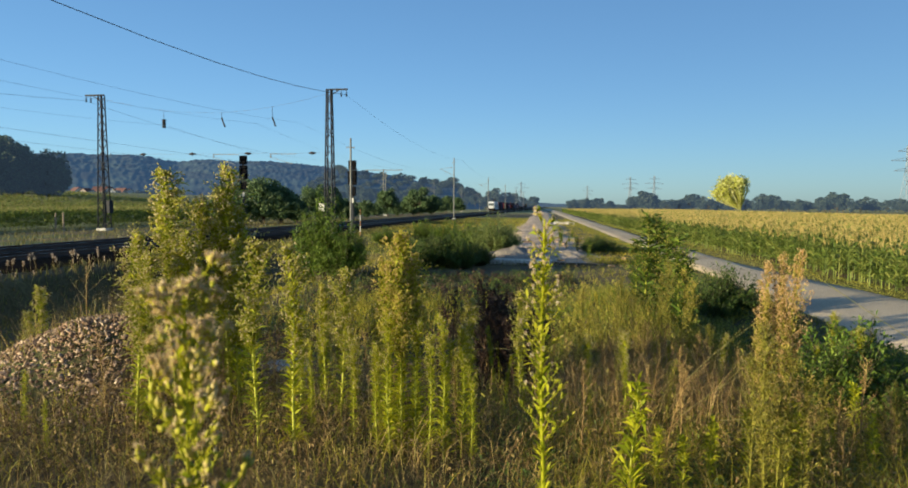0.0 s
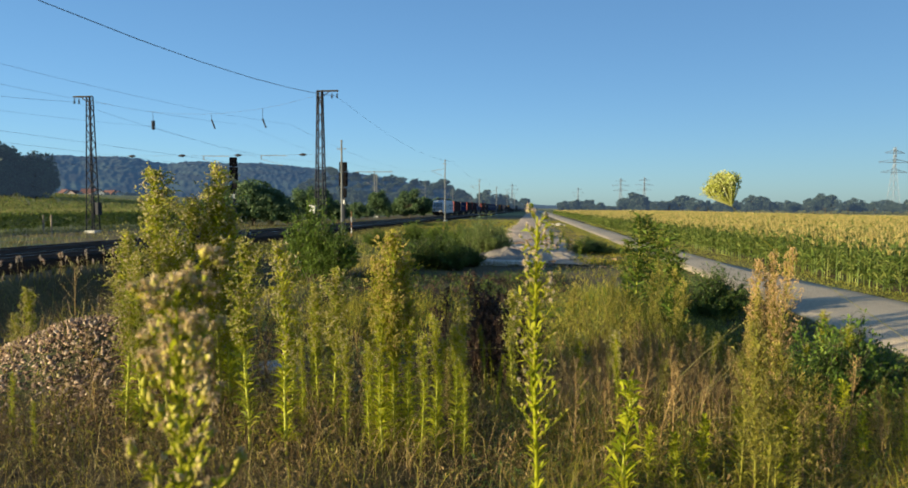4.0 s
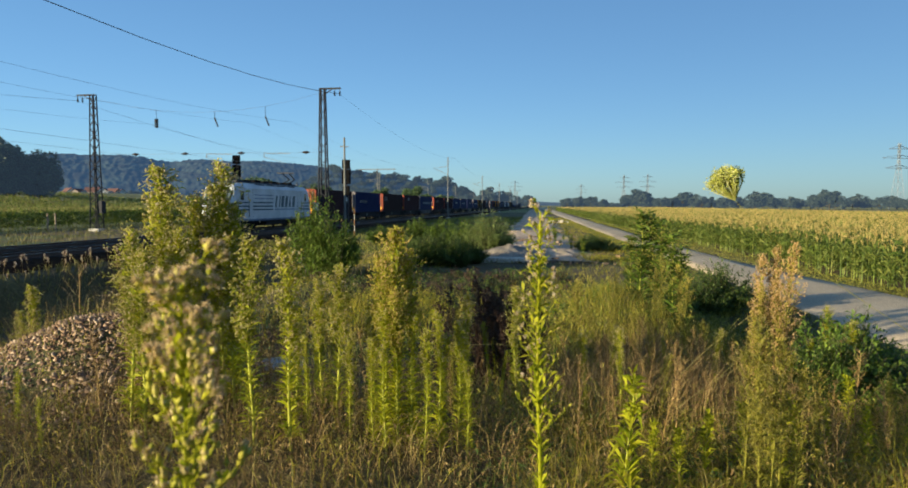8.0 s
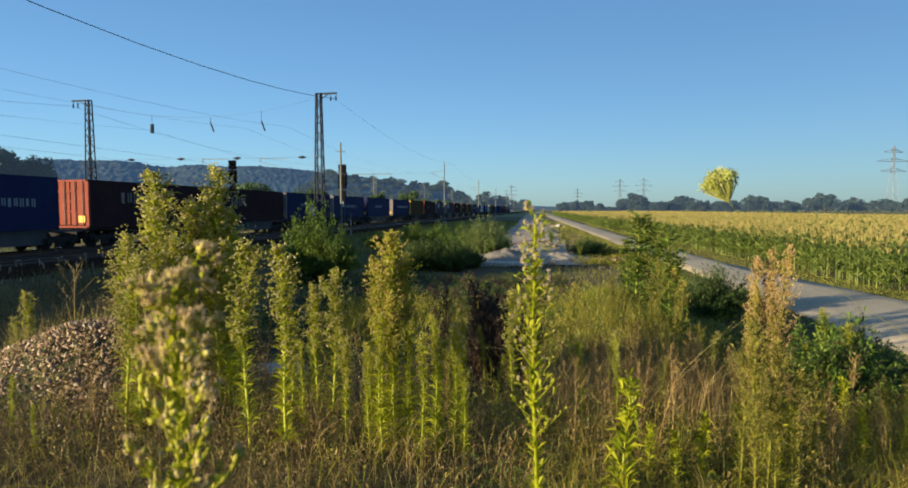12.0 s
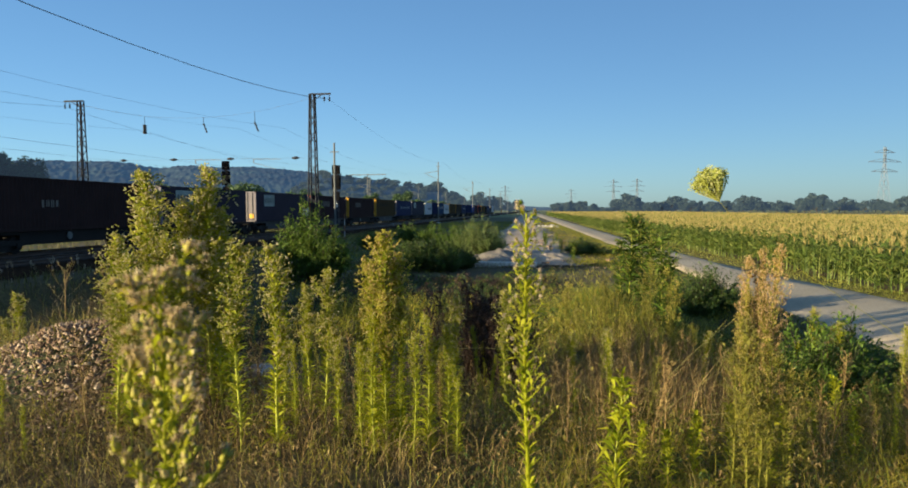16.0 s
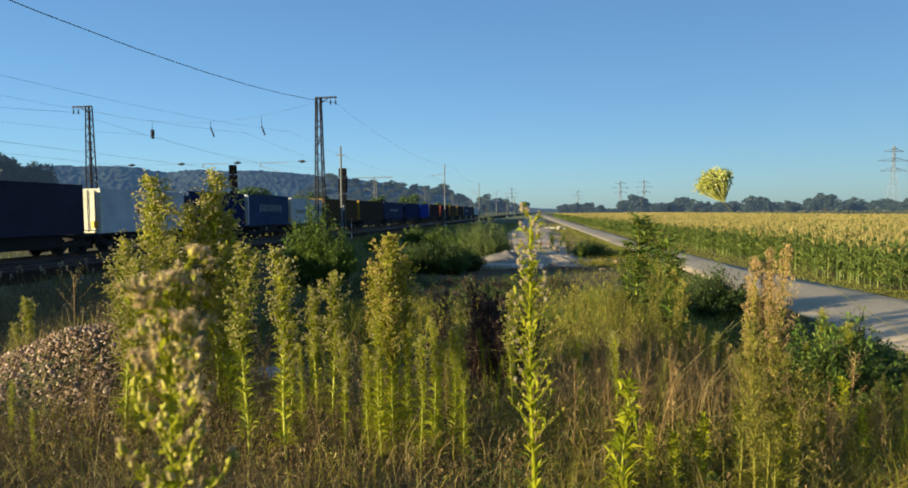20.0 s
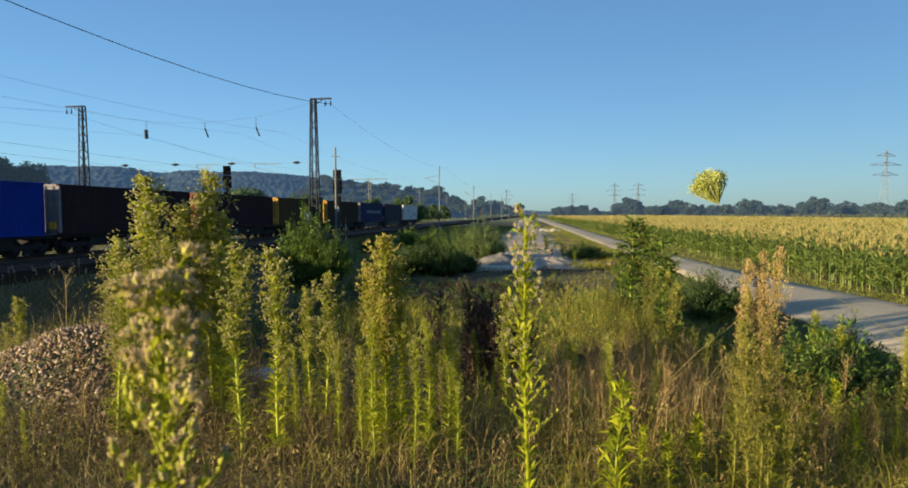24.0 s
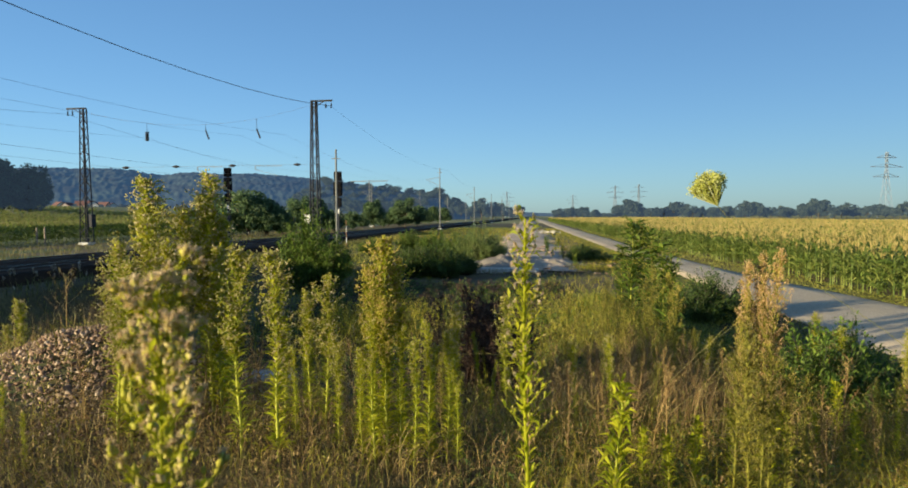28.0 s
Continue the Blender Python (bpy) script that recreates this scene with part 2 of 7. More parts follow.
M["head_pink"] = leafy("pale_pinkish_fluff", [(0, (0.52, 0.38, 0.26)), (0.5, (0.66, 0.52, 0.38)), (1, (0.80, 0.70, 0.55))], 0.45)
M["head_dull"] = leafy("dull_flower_head", [(0, (0.12, 0.13, 0.025)), (0.6, (0.20, 0.18, 0.05)), (1, (0.34, 0.28, 0.11))], 0.35)
M["head_mid"] = leafy("browning_flower_head", [(0, (0.34, 0.32, 0.04)), (0.6, (0.48, 0.40, 0.08)), (1, (0.56, 0.38, 0.18))], 0.4)
M["head_orange"] = leafy("orange_seed_head", [(0, (0.38, 0.24, 0.07)), (0.5, (0.54, 0.36, 0.15)), (1, (0.68, 0.48, 0.28))], 0.4)
M["head_lime"] = leafy("fresh_flower_head", [(0, (0.38, 0.39, 0.03)), (0.55, (0.50, 0.46, 0.07)), (0.8, (0.56, 0.47, 0.16)), (1, (0.64, 0.53, 0.28))], 0.45)
M["stem_dry"] = leafy("dry_stem", [(0, (0.11, 0.065, 0.028)), (0.5, (0.27, 0.17, 0.065)), (1, (0.48, 0.35, 0.14))], 0.2)
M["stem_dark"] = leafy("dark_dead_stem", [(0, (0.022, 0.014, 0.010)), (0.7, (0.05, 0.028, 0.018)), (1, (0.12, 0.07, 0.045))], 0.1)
M["leaf_willow"] = leafy("willow_leaf", [(0, (0.09, 0.14, 0.035)), (0.6, (0.15, 0.20, 0.055)), (1, (0.24, 0.27, 0.09))], 0.35)
M["house_pale"] = plain("house_render", (0.55, 0.53, 0.48), 0.9)
M["house_dull"] = plain("house_dull_render", (0.26, 0.22, 0.20), 0.9)
M["house_roof"] = plain("house_tiles", (0.10, 0.05, 0.045), 0.9)
M["grass_dry"] = leafy("dry_grass", [(0, (0.06, 0.036, 0.016)), (0.35, (0.13, 0.082, 0.028)), (0.7, (0.21, 0.15, 0.045)), (1, (0.34, 0.28, 0.095))], 0.15)
M["grass_mix"] = leafy("rough_grass", [(0, (0.10, 0.12, 0.013)), (0.4, (0.22, 0.22, 0.02)), (0.75, (0.35, 0.29, 0.03)), (1, (0.44, 0.34, 0.07))], 0.45)
M["verge"] = leafy("verge_grass", [(0, (0.07, 0.09, 0.014)), (0.5, (0.15, 0.16, 0.025)), (1, (0.26, 0.235, 0.05))], 0.3)
M["corn_leaf"] = leafy("corn_leaf", [(0, (0.08, 0.125, 0.026)), (0.6, (0.165, 0.22, 0.042)), (1, (0.31, 0.33, 0.085))], 0.45)
M["corn_top"] = leafy("corn_tassel", [(0, (0.30, 0.24, 0.075)), (0.5, (0.41, 0.32, 0.105)), (1, (0.50, 0.395, 0.15))], 0.35)
M["far_top"] = leafy("far_corn_tassel", [(0, (0.17, 0.165, 0.05)), (1, (0.30, 0.27, 0.10))], 0.35)
M["heap_grey"] = two_scale("grey_gravel", (0.14, 0.12, 0.10), (0.25, 0.215, 0.175), 0.5, 14, 0.95, 0, 0.9, 0.05)
M["pale_stone"] = two_scale("limestone", (0.38, 0.34, 0.28), (0.52, 0.47, 0.40), 1.0, 8, 0.9)
M["flower_yellow"] = leafy("pale_yellow_petal", [(0, (0.34, 0.37, 0.05)), (0.5, (0.47, 0.48, 0.12)), (1, (0.62, 0.61, 0.28))], 0.5)

# ---- mesh helpers ----


def mesh_of(bm, name, mat, smooth=False):
    me = bpy.data.meshes.new(name)
    bm.normal_update()
    bm.to_mesh(me)
    bm.free()
    me.materials.append(mat)
    if smooth:
        me.polygons.foreach_set("use_smooth", [True] * len(me.polygons))
    return me


def part(name, bm, mat, parent, label="", smooth=False):
    """One mesh object under a thing or under a part; bm is a bmesh or ready mesh data."""
    me = mesh_of(bm, name, mat, smooth) if isinstance(bm, bmesh.types.BMesh) else bm
    ob = new(name, me)
    ob.parent = parent
    return tagged(ob, label)


def thing(name, label, category, m=None, group="", kind=""):
    ob = new(name)
    if m is not None:
        ob.matrix_basis = m
    return tagged(ob, label, category, group, kind)


def put_box(bm, lo, hi, bevel=0.0):
    lo, hi = Vector(lo), Vector(hi)
    c, s = (lo + hi) / 2, hi - lo
    r = bmesh.ops.create_cube(bm, size=1, matrix=Matrix.Translation(c) @ Matrix.Diagonal((*s, 1)))
    if bevel:
        es = {e for v in r["verts"] for e in v.link_edges}
        bmesh.ops.bevel(bm, geom=list(es), offset=bevel, segments=1, affect="EDGES")
    return bm


def box(lo, hi, bevel=0.0):
    return put_box(bmesh.new(), lo, hi, bevel)


def put_bar(bm, a, b, w, w2=None):
    """A square bar from a to b."""
    a, b = Vector(a), Vector(b)
    d = b - a
    q = d.to_track_quat("Z", "Y").to_matrix().to_4x4()
    bmesh.ops.create_cone(bm, cap_ends=True, segments=4, radius1=w * 0.7071, radius2=(w if w2 is None else w2) * 0.7071, depth=d.length,
                          matrix=Matrix.Translation((a + b) / 2) @ q @ pose(0, 0, 0, 0, 0, 45))
    return bm


def put_rod(bm, a, b, r, r2=None, n=8):
    a, b = Vector(a), Vector(b)
    d = b - a
    q = d.to_track_quat("Z", "Y").to_matrix().to_4x4()
    bmesh.ops.create_cone(bm, cap_ends=True, segments=n, radius1=r, radius2=r if r2 is None else r2, depth=d.length,
                          matrix=Matrix.Translation((a + b) / 2) @ q)
    return bm


def raw(name, verts, faces, mat):
    """Mesh data from numpy arrays: verts n x 3, faces m x 3 or m x 4."""
    me = bpy.data.meshes.new(name)
    verts, faces = np.asarray(verts, np.float32), np.asarray(faces, np.int32)
    me.vertices.add(len(verts))
    me.vertices.foreach_set("co", verts.ravel())
    k = faces.shape[1]
    me.loops.add(faces.size)
    me.loops.foreach_set("vertex_index", faces.ravel())
    me.polygons.add(len(faces))
    me.polygons.foreach_set("loop_start", np.arange(0, faces.size, k, dtype=np.int32))
    me.update(calc_edges=True)
    me.validate()
    me.materials.append(mat)
    return me


def tubes(lines, r0, r1, sides=4):
    """Tapered stems along polylines."""
    V, F, base = [], [], 0
    for pts, a, b in zip(lines, r0, r1):
        pts = np.asarray(pts, float)
        k = len(pts)
        for j, p in enumerate(pts):
            d = pts[min(j + 1, k - 1)] - pts[max(j - 1, 0)]
            d = d / (np.linalg.norm(d) + 1e-9)
            s = np.cross(d, (0.31, 0.87, 0.38))
            s /= np.linalg.norm(s) + 1e-9
            u = np.cross(d, s)
            r = a + (b - a) * j / (k - 1)
            for q in range(sides):
                t = 2 * math.pi * q / sides
                V.append(p + (s * math.cos(t) + u * math.sin(t)) * r)
        for j in range(k - 1):
            for q in range(sides):
                F.append((base + j * sides + q, base + j * sides + (q + 1) % sides, base + (j + 1) * sides + (q + 1) % sides, base + (j + 1) * sides + q))
        base += k * sides
    return np.array(V), np.array(F)


def smooth01(a, b, v):
    t = np.clip((np.asarray(v, float) - a) / (b - a), 0, 1)
    return t * t * (3 - 2 * t)


def waves(x, y, seed=0.0):
    """Gentle unevenness of the ground, about -1 to 1."""
    return (np.sin(x * 0.9 + seed) * np.cos(y * 0.7 - seed) + 0.6 * np.sin(x * 2.1 + y * 1.3 + 2 * seed) + 0.35 * np.sin(x * 4.3 - y * 3.7 + seed)
            + 0.2 * np.sin(x * 9.1 + y * 7.7)) / 2.0


def path_x(y):
    """Line 1.7 m inside the path's corn-side edge: straight far off, bending away to the right near by."""
    return 6.9 - 0.025 * (y - 42) + 0.24 * np.exp((39.4 - np.maximum(y, 9.0)) / 9.0)


def path_left(y):
    """Inner edge of the path, which widens where it bends."""
    return 5.47 - 0.0325 * (y - 53.6)


def ground_z(x, y):
    """Height of the bare ground: a low mound where the viewer stands, a ditch, the railway bank, the path, rising land far to the left."""
    x, y = np.asarray(x, float), np.asarray(y, float)
    z = np.full(np.broadcast(x, y).shape, -0.62)
    near = (1 - smooth01(4.6, 9.5, y)) * smooth01(-9.0, -5.0, x) * (1 - smooth01(2.6, 5.6, x)) * smooth01(-14, -6, y)
    z = z + 1.2 * near
    z = z + 1.0 * np.exp(-(((x - 1.2) / 1.5) ** 2 + ((y - 12.5) / 4.0) ** 2)) * (1 - near)
    ditch = smooth01(-20.2, -19.0, x) * (1 - smooth01(-13.0, -8.5, x)) * smooth01(-40, -30, y) * (1 - smooth01(30, 44, y))
    z = z - 1.4 * ditch
    bank = smooth01(-60.0, -48.0, x) * (1 - smooth01(-22.6, -20.2, x))
    z = z + 0.24 * bank
    away = smooth01(14, 60, np.hypot(x, y))
    z = z + 0.07 * waves(x, y) * (1 - away) * smooth01(0.2, 1.6, np.abs(x - (path_left(y) + path_x(y) + 1.7) / 2) - (path_x(y) + 1.7 - path_left(y)) / 2)
    z = z + 9.0 * smooth01(-70, -230, x) * smooth01(-300, 60, y)
    z = z + 0.80 * np.exp(-((((x + 4.15) / 1.25) ** 2 + ((y - 5.85) / 1.1) ** 2) ** 1.2))
    return z


def gz(x, y):
    return float(ground_z(x, y))


def sheet(name, xs, ys, zfun, mat, drop=0.0):
    X, Y = np.meshgrid(np.asarray(xs, float), np.asarray(ys, float))
    Z = zfun(X, Y) - drop
    n, m = len(xs), len(ys)
    i = np.arange((m - 1) * n).reshape(m - 1, n)[:, :-1].ravel()
    return raw(name, np.stack([X, Y, Z], -1).reshape(-1, 3), np.stack([i, i + 1, i + n + 1, i + n], -1), mat)


def spread(lo, hi, step, far):
    """Even steps from lo to hi, then growing steps out to far on both sides."""
    mid = list(np.arange(lo, hi + 1e-6, step))
    a, s, out = mid[-1], step, []
    while a < far:
        s *= 1.22
        a += s
        out.append(a)
    b, s, front = mid[0], step, []
    while b > -far:
        s *= 1.22
        b -= s
        front.append(b)
    return front[::-1] + mid + out


# ---- ground, path, gravel, railway ----
ground = tagged(new("ground", sheet("ground", spread(-27, 14, 0.32, 4200), spread(-4, 46, 0.36, 4200), ground_z, M["ground"])),
                "uneven dry soil overgrown with weeds beside a railway", "ground", kind="structure")
ground.data.materials.append(M["field"])
co = np.zeros(len(ground.data.polygons) * 3)
ground.data.polygons.foreach_get("center", co)
co = co.reshape(-1, 3)
ground.data.polygons.foreach_set("material_index", ((co[:, 0] < -50) | (co[:, 0] > 14) | (co[:, 1] > 250) | (co[:, 1] < -60)).astype(np.int32))


def strip(name, mat, centre, half, ys, zfun, cross=(-1, -0.92, -0.5, 0, 0.5, 0.92, 1), crown=0.03, edge=0.0):
    """A lengthwise strip laid on the ground, slightly crowned, with frayed edges."""
    v = []
    for j, y in enumerate(ys):
        for k, c in enumerate(cross):
            w = (half(y) if callable(half) else half) + (edge * (math.sin(y * 0.9 + k) * 0.4 + math.sin(y * 0.37 + 2 * k) * 0.6) if abs(c) > 0.8 else 0)
            x = centre(y) + c * w
            v.append((x, y, float(zfun(x, y)) + crown * (1 - c * c) + (0.012 if abs(c) < 1 else -0.06)))
    n, m = len(cross), len(ys)
    i = np.arange((m - 1) * n).reshape(m - 1, n)[:, :-1].ravel()
    return raw(name, v, np.stack([i, i + 1, i + n + 1, i + n], -1), mat)


long_ys = list(np.arange(4, 60, 0.6)) + list(np.arange(60, 700, 9))
tagged(new("path", strip("path", M["asphalt"], lambda y: (path_left(y) + path_x(y) + 1.7) / 2, lambda y: (path_x(y) + 1.7 - path_left(y)) / 2, long_ys, lambda x, y: -0.585, edge=0.16)),
       "pale worn asphalt farm path beside the corn", "path", kind="structure")


def gravel_x(y):
    return -0.9 - 0.024 * (y - 33)


tagged(new("gravel_track", strip("gravel_track", M["gravel"], gravel_x, lambda y: 3.1 + 0.3 * math.exp((33 - y) / 9), list(np.arange(32.5, 80, 0.7)) + list(np.arange(80, 420, 6)), lambda x, y: gz(x, y) + 0.03, crown=0.06, edge=0.9)),
       "pale gravel track between weeds and rubble", "gravel track", kind="structure")

TRACKS = (-28.2, -23.9)


def ballast_z(x, c):
    d = abs(x - c)
    return -0.18 if d < 1.55 else -0.18 - (d - 1.55) * 0.55


def ballast_bed():
    cross = [-32.0, -30.4, -29.8, -28.2, -26.7, -26.05, -25.4, -23.9, -22.4, -21.7, -20.9]
    zs = [-0.75, -0.22, -0.19, -0.17, -0.18, -0.26, -0.18, -0.17, -0.19, -0.3, -0.72]
    ys = list(np.arange(-60, 140, 0.9)) + list(np.arange(140, 1500, 14)) 
    ys = list(np.arange(-700, -60, 14)) + ys
    v = [(x + 0.08 * math.sin(y * 2.3 + i), y, z + 0.03 * math.sin(y * 3.1 + i * 1.9)) for y in ys for i, (x, z) in enumerate(zip(cross, zs))]
    n, m = len(cross), len(ys)
    i = np.arange((m - 1) * n).reshape(m - 1, n)[:, :-1].ravel()
    return raw("ballast", v, np.stack([i, i + 1, i + n + 1, i + n], -1), M["ballast"])


tagged(new("ballast_bed", ballast_bed()), "brown-grey ballast bed under two railway tracks", "ballast", kind="structure")


def rail_profile(x0):
    """One rail as a long bar with foot, web and head."""
    prof = [(-0.075, -0.17), (0.075, -0.17), (0.075, -0.155), (0.012, -0.14), (0.012, -0.04), (0.036, -0.03), (0.036, 0.0), (-0.036, 0.0), (-0.036, -0.03), (-0.012, -0.04), (-0.012, -0.14), (-0.075, -0.155)]
    ys = [-700, -300, -100, 0, 40, 80, 160, 320, 700, 1500]
    v = [(x0 + px, y, pz) for y in ys for px, pz in prof]
    n = len(prof)
    f = [(j * n + k, j * n + (k + 1) % n, (j + 1) * n + (k + 1) % n, (j + 1) * n + k) for j in range(len(ys) - 1) for k in range(n)]
    me = raw("rail", v, f, M["rail"])
    me.materials.append(M["rail_top"])
    me.polygons.foreach_set("material_index", [1 if (i % n) == 6 else 0 for i in range(len(f))])
    return me


for c in TRACKS:
    tr = thing("railway_track", "rusty steel rails on dark sleepers in brown ballast", "railway track", kind="structure")
    for side in (-0.7535, 0.7535):
        part("rail", rail_profile(c + side), None, tr, "rusty rail with a polished top")
    v, f = [], []
    cube = np.array([(sx, sy, sz) for sx in (-1.3, 1.3) for sy in (-0.13, 0.13) for sz in (-0.38, -0.165)])
    quad = np.array([(0, 1, 3, 2), (4, 6, 7, 5), (0, 4, 5, 1), (2, 3, 7, 6), (0, 2, 6, 4), (1, 5, 7, 3)])
    for k, y in enumerate(np.arange(-20, 420, 0.62)):
        v.append(cube + (c, y, 0))
        f.append(quad + 8 * k)
    sl = part("sleepers", raw("sleepers", np.concatenate(v), np.concatenate(f), M["sleeper"]), None, tr, "dark weathered sleepers")
    tagged(sl, kind="stuff")

# ---- masts, wires, signals ----


def lattice_mast(x, y, h, lean=1):
    """Four-legged lattice mast with X bracing, a crossarm with hanging insulators at the top, on a concrete foot."""
    g = gz(x, y)
    t = thing("lattice_mast", "tall dark steel lattice catenary mast beside the tracks", "catenary mast", pose(x, y, g), "catenary masts")
    h = h - g
    part("foundation", box((-0.55, -0.55, -0.4), (0.55, 0.55, 0.25), 0.04), M["concrete"], t, "concrete foot")
    w0, w1 = 0.42, 0.20

    def corner(k, z):
        w = w0 + (w1 - w0) * (z - 0.25) / (h - 0.25)
        sx, sy = ((-1, -1), (1, -1), (1, 1), (-1, 1))[k]
        return Vector((sx * w, sy * w, z))
    for k in range(4):
        part("leg", put_bar(bmesh.new(), corner(k, 0.2), corner(k, h), 0.105), M["steel_dark"], t)
    n = 17
    for j in range(n):
        z0, z1 = 0.3 + (h - 0.4) * j / n, 0.3 + (h - 0.4) * (j + 1) / n
        for k in range(4):
            p, q = (k, (k + 1) % 4) if (j + k) % 2 else ((k + 1) % 4, k)
            part("brace", put_bar(bmesh.new(), corner(p, z0), corner(q, z1), 0.038), M["steel_dark"], t)
            if j % 4 == 3:
                part("strut", put_bar(bmesh.new(), corner(k, z1), corner((k + 1) % 4, z1), 0.045), M["steel_dark"], t)
    bm = bmesh.new()
    put_bar(bm, (-0.3 * lean, 0, h), (1.75 * lean, 0, h), 0.14)
    put_bar(bm, (0.2 * lean, 0, h - 0.5), (1.0 * lean, 0, h - 0.02), 0.07)
    part("crossarm", bm, M["steel_dark"], t)
    for dx in (1.15, 1.65):
        bm = bmesh.new()
        put_rod(bm, (dx * lean, 0, h - 0.05), (dx * lean, 0, h - 0.3), 0.02, n=6)
        for q in range(5):
            put_rod(bm, (dx * lean, 0, h - 0.3 - 0.08 * q), (dx * lean, 0, h - 0.36 - 0.08 * q), 0.09, 0.05, 8)
        part("insulator", bm, M["insulator"], t)
    return t


MAST_Y, MAST_NEAR, MAST_FAR, MAST_TOP = 58.0, -21.0, -44.35, 12.9
near_mast = lattice_mast(MAST_NEAR, MAST_Y, MAST_TOP, 1)
part("switch_box", box((-0.95, -0.55, 2.2), (-0.35, -0.2, 3.0), 0.03), M["mark_pale"], near_mast, "white switch box on the mast")
part("box_bracket", box((-0.5, -0.4, 2.5), (0.3, -0.34, 2.62)), M["steel_dark"], near_mast)
far_mast = lattice_mast(MAST_FAR, MAST_Y, MAST_TOP, -1)
part("switch_box", box((0.3, -0.35, 1.75), (0.85, 0.25, 3.0), 0.03), M["steel_dark"], far_mast, "dark steel switch box")


def steel_pole(x, y, h, r=0.13, arm=True):
    g = gz(x, y)
    t = thing("catenary_pole", "slim grey steel catenary pole with a bracket", "catenary pole", pose(x, y, g), "catenary poles")
    part("foundation", box((-0.4, -0.4, -0.3), (0.4, 0.4, 0.25), 0.03), M["concrete"], t)
    part("pole", put_rod(bmesh.new(), (0, 0, 0.2), (0, 0, h - g), r, r * 0.7, 10), M["steel_grey"], t)
    if arm:
        bm = bmesh.new()
        put_bar(bm, (0, 0, h - g - 1.9), (-2.9, 0, h - g - 2.3), 0.07)
        put_bar(bm, (0, 0, h - g - 3.6), (-2.6, 0, h - g - 2.4), 0.07)
        part("cantilever", bm, M["steel_grey"], t)
    bm = bmesh.new()
    put_bar(bm, (-0.45, 0, h - g - 0.9), (0.45, 0, h - g - 0.9), 0.08)
    part("bracket", bm, M["steel_grey"], t)
    return t


for y in (131.0, 197.0, 262.0, 330.0, 400.0):
    steel_pole(-21.0, y, 12.0 if y < 150 else 11.0)
for y in (165.0, 232.0, 300.0, 372.0):
    steel_pole(-44.5, y, 11.0)
steel_pole(-20.6, 63.0, 8.95, 0.12, False)

tee = thing("portal_mast", "distant slim mast with a wide crossbeam over the tracks", "catenary mast", pose(-41.0, 150.0, gz(-41, 150)))
part("pole", put_rod(bmesh.new(), (0, 0, 0), (0, 0, 11.2), 0.16, 0.12, 8), M["steel_grey"], tee)
part("crossbeam", put_bar(bmesh.new(), (-4.5, 0, 11.0), (4.5, 0, 11.0), 0.16), M["steel_grey"], tee)


def hanging(points, r, name, label, group="wires"):
    """A wire through the points, each gap sagging by the number after it."""
    pts = []
    for (a, sag), (b, _) in zip(points, points[1:]):
        a, b = Vector(a), Vector(b)
        for k in range(12):
            s = k / 12
            p = a.lerp(b, s)
            p.z -= 4 * sag * s * (1 - s)
            pts.append(p)
    pts.append(Vector(points[-1][0]))
    return tagged(new(name, raw(name, *tubes([[tuple(p) for p in pts]], [r], [r], 5), M["wire"])), label, "wire", group)


hanging([((-19.4, -12, 12.4), 2.3), ((-19.4, MAST_Y, 12.4), 0)], 0.021, "feeder_wire", "dark sagging feeder wire along the masts")
hanging([((-46.1, -12, 12.3), 2.0), ((-46.1, MAST_Y, 12.4), 1.4), ((-46.1, 131, 11.6), 0)], 0.012, "feeder_wire", "dark sagging feeder wire along the masts")
hanging([((-19.4, MAST_Y, 12.4), 1.4), ((-19.4, 131, 11.6), 1.4), ((-19.4, 197, 11), 1.4), ((-19.4, 262, 11), 0)], 0.008, "feeder_wire", "dark sagging feeder wire along the masts")
for c in (-37.7, -28.2, -23.9):
    hanging([((c, -12, 9.6), 1.3), ((c, MAST_Y, 9.9), 1.3), ((c, 131, 9.6), 1.3), ((c, 197, 9.4), 1.3), ((c, 262, 9.4), 0)], 0.006, "messenger_wire", "thin catenary messenger wire over the track")
    hanging([((c, -12, 5.6), 0.05), ((c, MAST_Y, 5.6), 0.05), ((c, 131, 5.6), 0.05), ((c, 262, 5.6), 0)], 0.006, "contact_wire", "thin contact wire over the track")
hanging([((MAST_FAR, MAST_Y, 12.6), 1.6), ((MAST_NEAR, MAST_Y, 12.6), 0)], 0.008, "head_span_wire", "thin cross wire between two lattice masts")
hanging([((MAST_FAR, MAST_Y, 7.1), 0.0), ((MAST_NEAR, MAST_Y, 7.1), 0)], 0.008, "cross_span_wire", "thin cross wire between two lattice masts")
